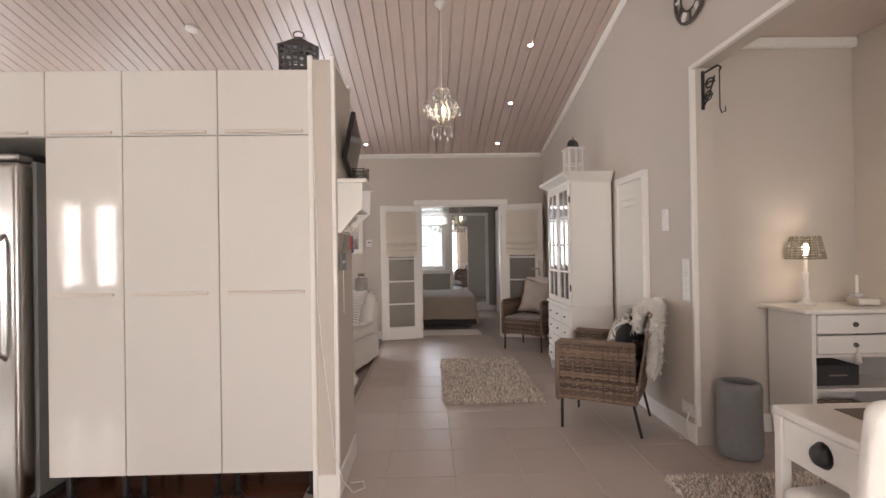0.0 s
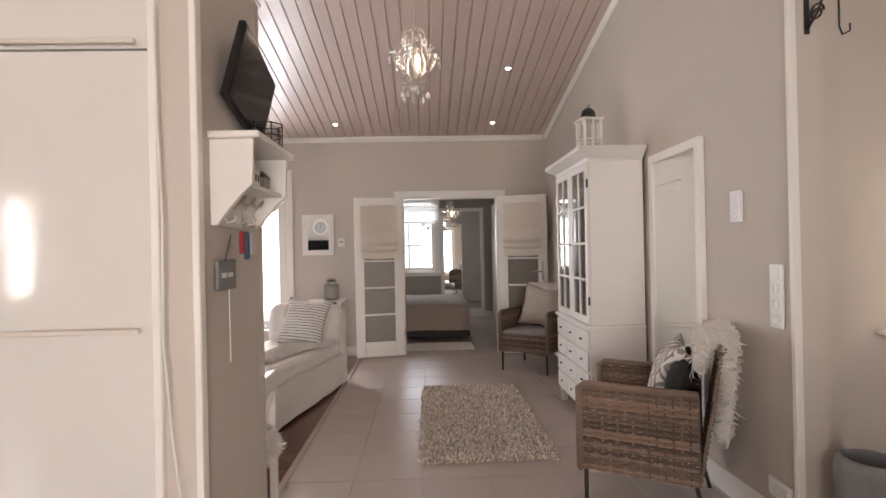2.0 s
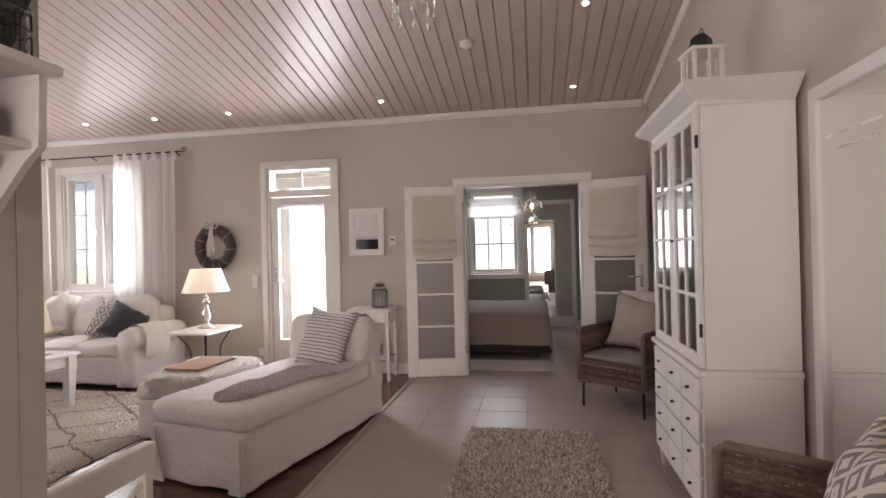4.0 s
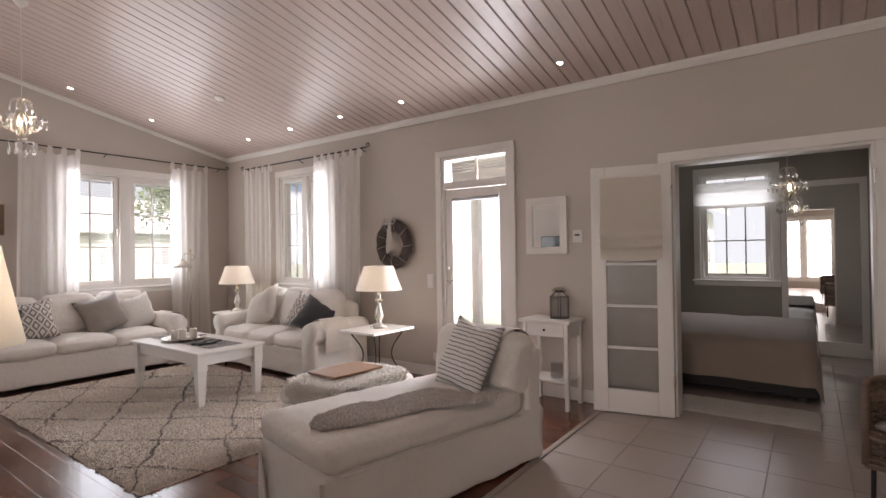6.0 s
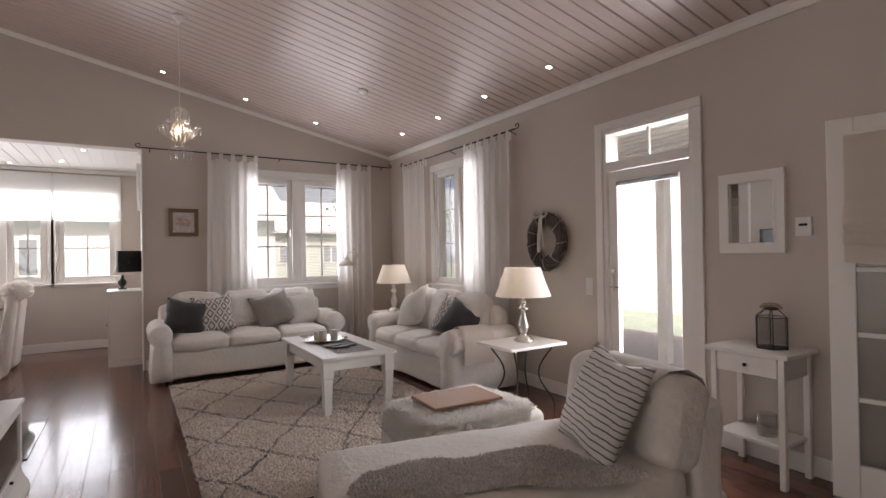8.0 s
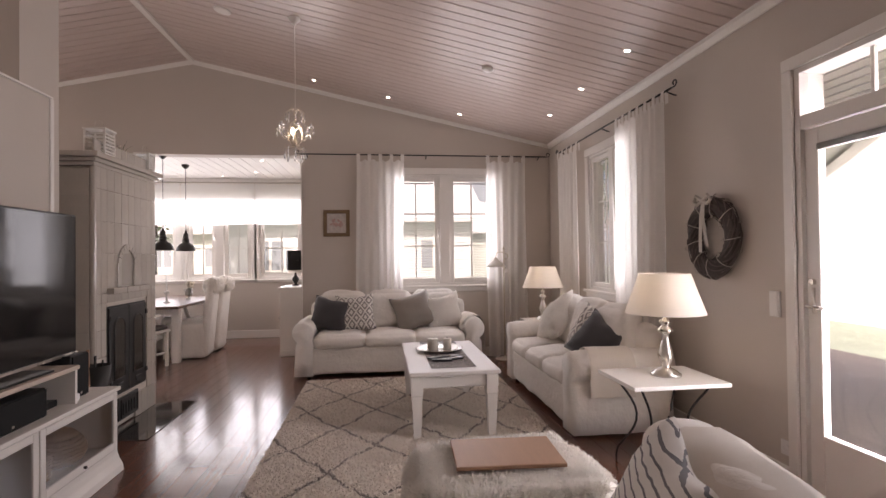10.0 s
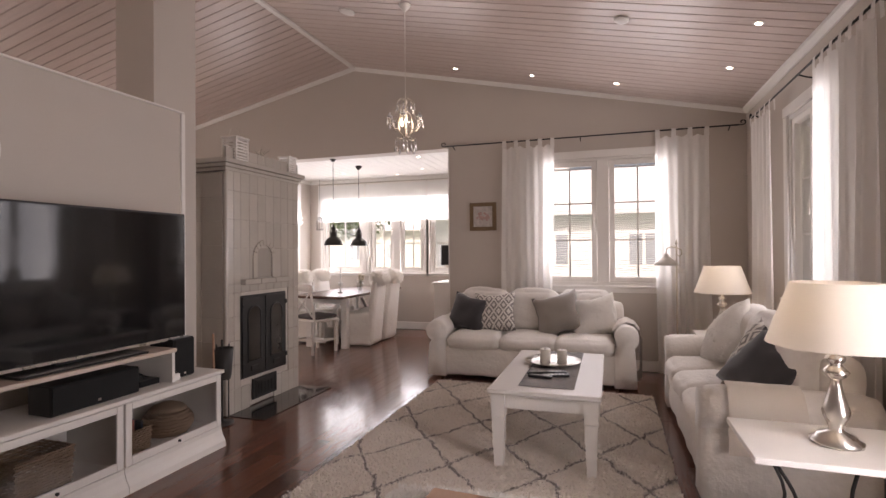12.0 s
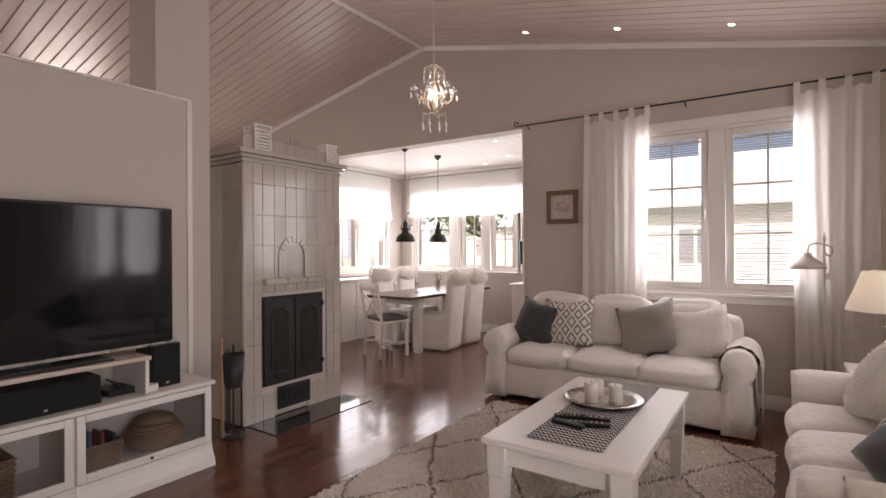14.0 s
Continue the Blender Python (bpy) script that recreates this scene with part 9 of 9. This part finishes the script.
def house(m, w, d, h, roof_h, material, label):
    """A timber house with a pitched roof, boards and windows; its long side faces local -y."""
    root = thing("house", label, "house", m, "neighbouring houses")
    part("wall", block(-w / 2, 0, 0, w / 2, d, h), material, root)
    bm = bmesh.new()
    for k in range(int(h / 0.16)):
        z = 0.2 + k * 0.16
        if z < h - 0.1:
            box(bm, -w / 2 - 0.01, -0.022, z, w / 2 + 0.01, -0.002, z + 0.145)
    part("boarding", bm, material, root)
    bm = prism([(-0.5, h - 0.1), (d / 2, h + roof_h), (d + 0.5, h - 0.1), (d + 0.5, h + 0.06), (d / 2, h + roof_h + 0.18), (-0.5, h + 0.06)], w + 1.0, "x", -w / 2 - 0.5)
    part("roof", bm, ROOFT, root)
    bm = prism([(0.002, h), (d / 2, h + roof_h - 0.05), (d - 0.002, h)], w - 0.01, "x", -w / 2 + 0.005)
    part("gable", bm, material, root)
    k = int(w / 2.6)
    for i in range(k):
        x = -w / 2 + w * (i + 0.5) / k
        win = part("window", block(x - 0.55, -0.05, 1.1, x + 0.55, -0.024, 2.3), WHITE, root)
        for a in (-1, 1):
            part("pane", block(x + a * 0.26 - 0.21, -0.056, 1.17, x + a * 0.26 + 0.21, -0.0505, 2.23), mat("far_glass", (0.30, 0.32, 0.34), 0.15), win)
    part("chimney", block(-0.3, d / 2 - 0.3, h + roof_h - 0.3, 0.3, d / 2 + 0.3, h + roof_h + 0.9), SIDING, root)


house(pose(-19.0, 4.5, -0.3, 0, 0, 90), 9.0, 7.0, 3.0, 1.9, SIDINGW, "white boarded single-storey house across the garden")
house(pose(-30.0, -8.0, -0.3, 0, 0, 90), 11.0, 8.0, 3.1, 2.1, SIDINGG, "grey-green boarded house across the street")
house(pose(-31.0, 14.0, -0.3, 0, 0, 90), 11.0, 8.0, 3.1, 2.1, SIDINGG, "grey-green boarded house across the street")
house(pose(-2.2, 20.5, -0.3, 0, 0, 90), 9.0, 9.6, 3.0, 2.6, SIDING, "white boarded house with its gable towards the terrace")


def tree(x, y, h, seed):
    root = thing("tree", "leafy garden tree with an open crown", "tree", pose(x, y, -0.3), "garden trees")
    rnd = random.Random(seed)
    part("trunk", tube([(0, 0, 0), (0.08, 0.03, h * 0.3), (0.02, 0.1, h * 0.6), (0.1, 0.0, h * 0.9)], 0.16, 8, taper=0.25), BARK, root, "", True)
    tips = []
    for k in range(14):
        a, z = rnd.uniform(0, 6.28), h * rnd.uniform(0.3, 0.85)
        r = h * 0.32 * (1.15 - z / h)
        tip = (r * math.cos(a), r * math.sin(a), z + r * 0.5)
        part("limb", tube([(0.05, 0.04, z), (tip[0] * 0.5, tip[1] * 0.5, z + r * 0.2), tip], 0.05, 5, taper=0.3), BARK, root)
        tips.append(Vector(tip))
    spots = []
    for k in range(5200):
        t = rnd.choice(tips)
        p = t + Vector((rnd.gauss(0, 1), rnd.gauss(0, 1), rnd.gauss(0, 0.7))) * h * 0.07
        spots.append((p, Vector((rnd.gauss(0, 1), rnd.gauss(0, 1), rnd.gauss(0, 1))).normalized()))
    me = fur(spots, 0.14, 0.045, seed, 0.3)
    me.materials.append(LEAFM)
    cr = new("crown", me)
    cr.parent = root


for i, (x, y, h) in enumerate(((-16.5, -1.5, 5.5), (-18, 13.5, 6.5), (2.4, 21.5, 7.0))):
    tree(x, y, h, 40 + i)


def porch():
    """Terrace roof and post outside the balcony door."""
    root = thing("terrace_roof", "white boarded terrace roof on square posts", "canopy", pose(0, 0, 0))
    bm = bmesh.new()
    for k in range(14):
        y = N + 0.20 + k * 0.13
        box(bm, -6.2, y, 2.70 - 0.012 * k, -1.55, y + 0.125, 2.72 - 0.012 * k)
    part("boards", bm, WHITE, root)
    part("beam", block(-6.2, N + 1.95, 2.38, -1.55, N + 2.07, 2.53), WHITE, root)
    for x in (-6.0, -3.2):
        part("post", block(x - 0.06, N + 1.95, -0.03, x + 0.06, N + 2.07, 2.379), WHITE, root)


porch()
c = thing("parked_car", "small dark red parked car beyond the garden", "car", pose(-22.5, 1.2, -0.285, 0, 0, 90))
bm = prism([(-2.0, 0.25), (2.0, 0.25), (2.05, 0.55), (1.95, 0.78), (1.1, 0.90), (0.55, 1.38), (-1.1, 1.40), (-1.75, 0.95), (-2.0, 0.85)], 1.66, "y", -0.83)
bmesh.ops.bevel(bm, geom=bm.edges[:], offset=0.06, segments=2, affect="EDGES")
part("body", bm, mat("dark_red_paint", (0.12, 0.012, 0.012), 0.25, 0.03, gloss=0.5), c)
for s in (-1, 1):
    part("side_glass", prism([(-1.25, 0.93), (0.95, 0.93), (0.50, 1.32), (-1.0, 1.33)], 0.012, "y", s * 0.835 - 0.006), BLACKP, c)
    for x in (-1.25, 1.25):
        wheel = part("wheel", spin(lathe([(0.1, -0.09), (0.30, -0.09), (0.32, -0.06), (0.32, 0.06), (0.30, 0.09), (0.1, 0.09)], 20), pose(x, s * 0.76, 0.32, 90)), BLACKP, c)
        part("rim", spin(lathe([(0, -0.095), (0.19, -0.095), (0.2, 0.095), (0, 0.095)], 16), pose(x, s * 0.76, 0.32, 90)), SILVER, wheel)
# ---- floor pieces ----
tiles("floor_hall", -0.622, S, 3.1, N + 0.08, 0.40, 0.0035, 0.17, 0.18, TILE, "grey-brown square floor tiles with narrow joints")
tiles("floor_bedroom", -1.38, N + 0.08, 2.3, BN, 0.40, 0.0035, 0.17, 0.18, TILE, "grey-brown square floor tiles in the bedroom")


def parquet(x0, y0, x1, y1):
    """Dark red boards along x, with end joints out of step; the ones near the walk are single pieces."""
    root = thing("floor_living", "polished dark red parquet boards running towards the dining room", "floor", kind="structure")
    rnd = random.Random(8)
    width, length = 0.13, 1.30
    shared, count = {}, 0
    rest = bmesh.new()
    j, y = 0, y0
    while y < y1 - 0.01:
        yb = min(y1, y + width)
        x = x0 - rnd.uniform(0, length)
        while x < x1:
            xa, xb = max(x0, x), min(x1, x + length)
            x += length
            w, h = round(xb - xa - 0.0012, 3), round(yb - y - 0.0012, 3)
            if w < 0.03:
                continue
            near = y > 3.2 and count < 300
            if not near:
                box(rest, xa + 0.0006, y + 0.0006, -0.012, xb - 0.0006, yb - 0.0006, 0.0, 0.001)
                continue
            if (w, h) not in shared:
                ob = obj("plank", block(-w / 2, -h / 2, -0.012, w / 2, h / 2, 0.0, bevel=0.001), PARQ)
                shared[w, h] = ob.data
            else:
                ob = new("plank", shared[w, h])
            ob.parent = root
            ob.location = ((xa + xb) / 2, (y + yb) / 2, 0)
            count += 1
        y += width
        j += 1
    tagged(part("more_planks", rest, PARQ2, root), kind="stuff")


PARQ2 = island_mat(mat("dark_red_parquet_joined", (0.115, 0.046, 0.027), 0.20, 0.20, 5, 60, 0.02, stretch=(0.6, 9, 9), gloss=0.25))
r_ = [n for n in PARQ2.node_tree.nodes if n.type == "VALTORGB"][0].color_ramp.elements
r_[0].color, r_[1].color = (0.75, 0.72, 0.70, 1), (1.3, 1.3, 1.3, 1)
parquet(DX, S, -0.66, N)
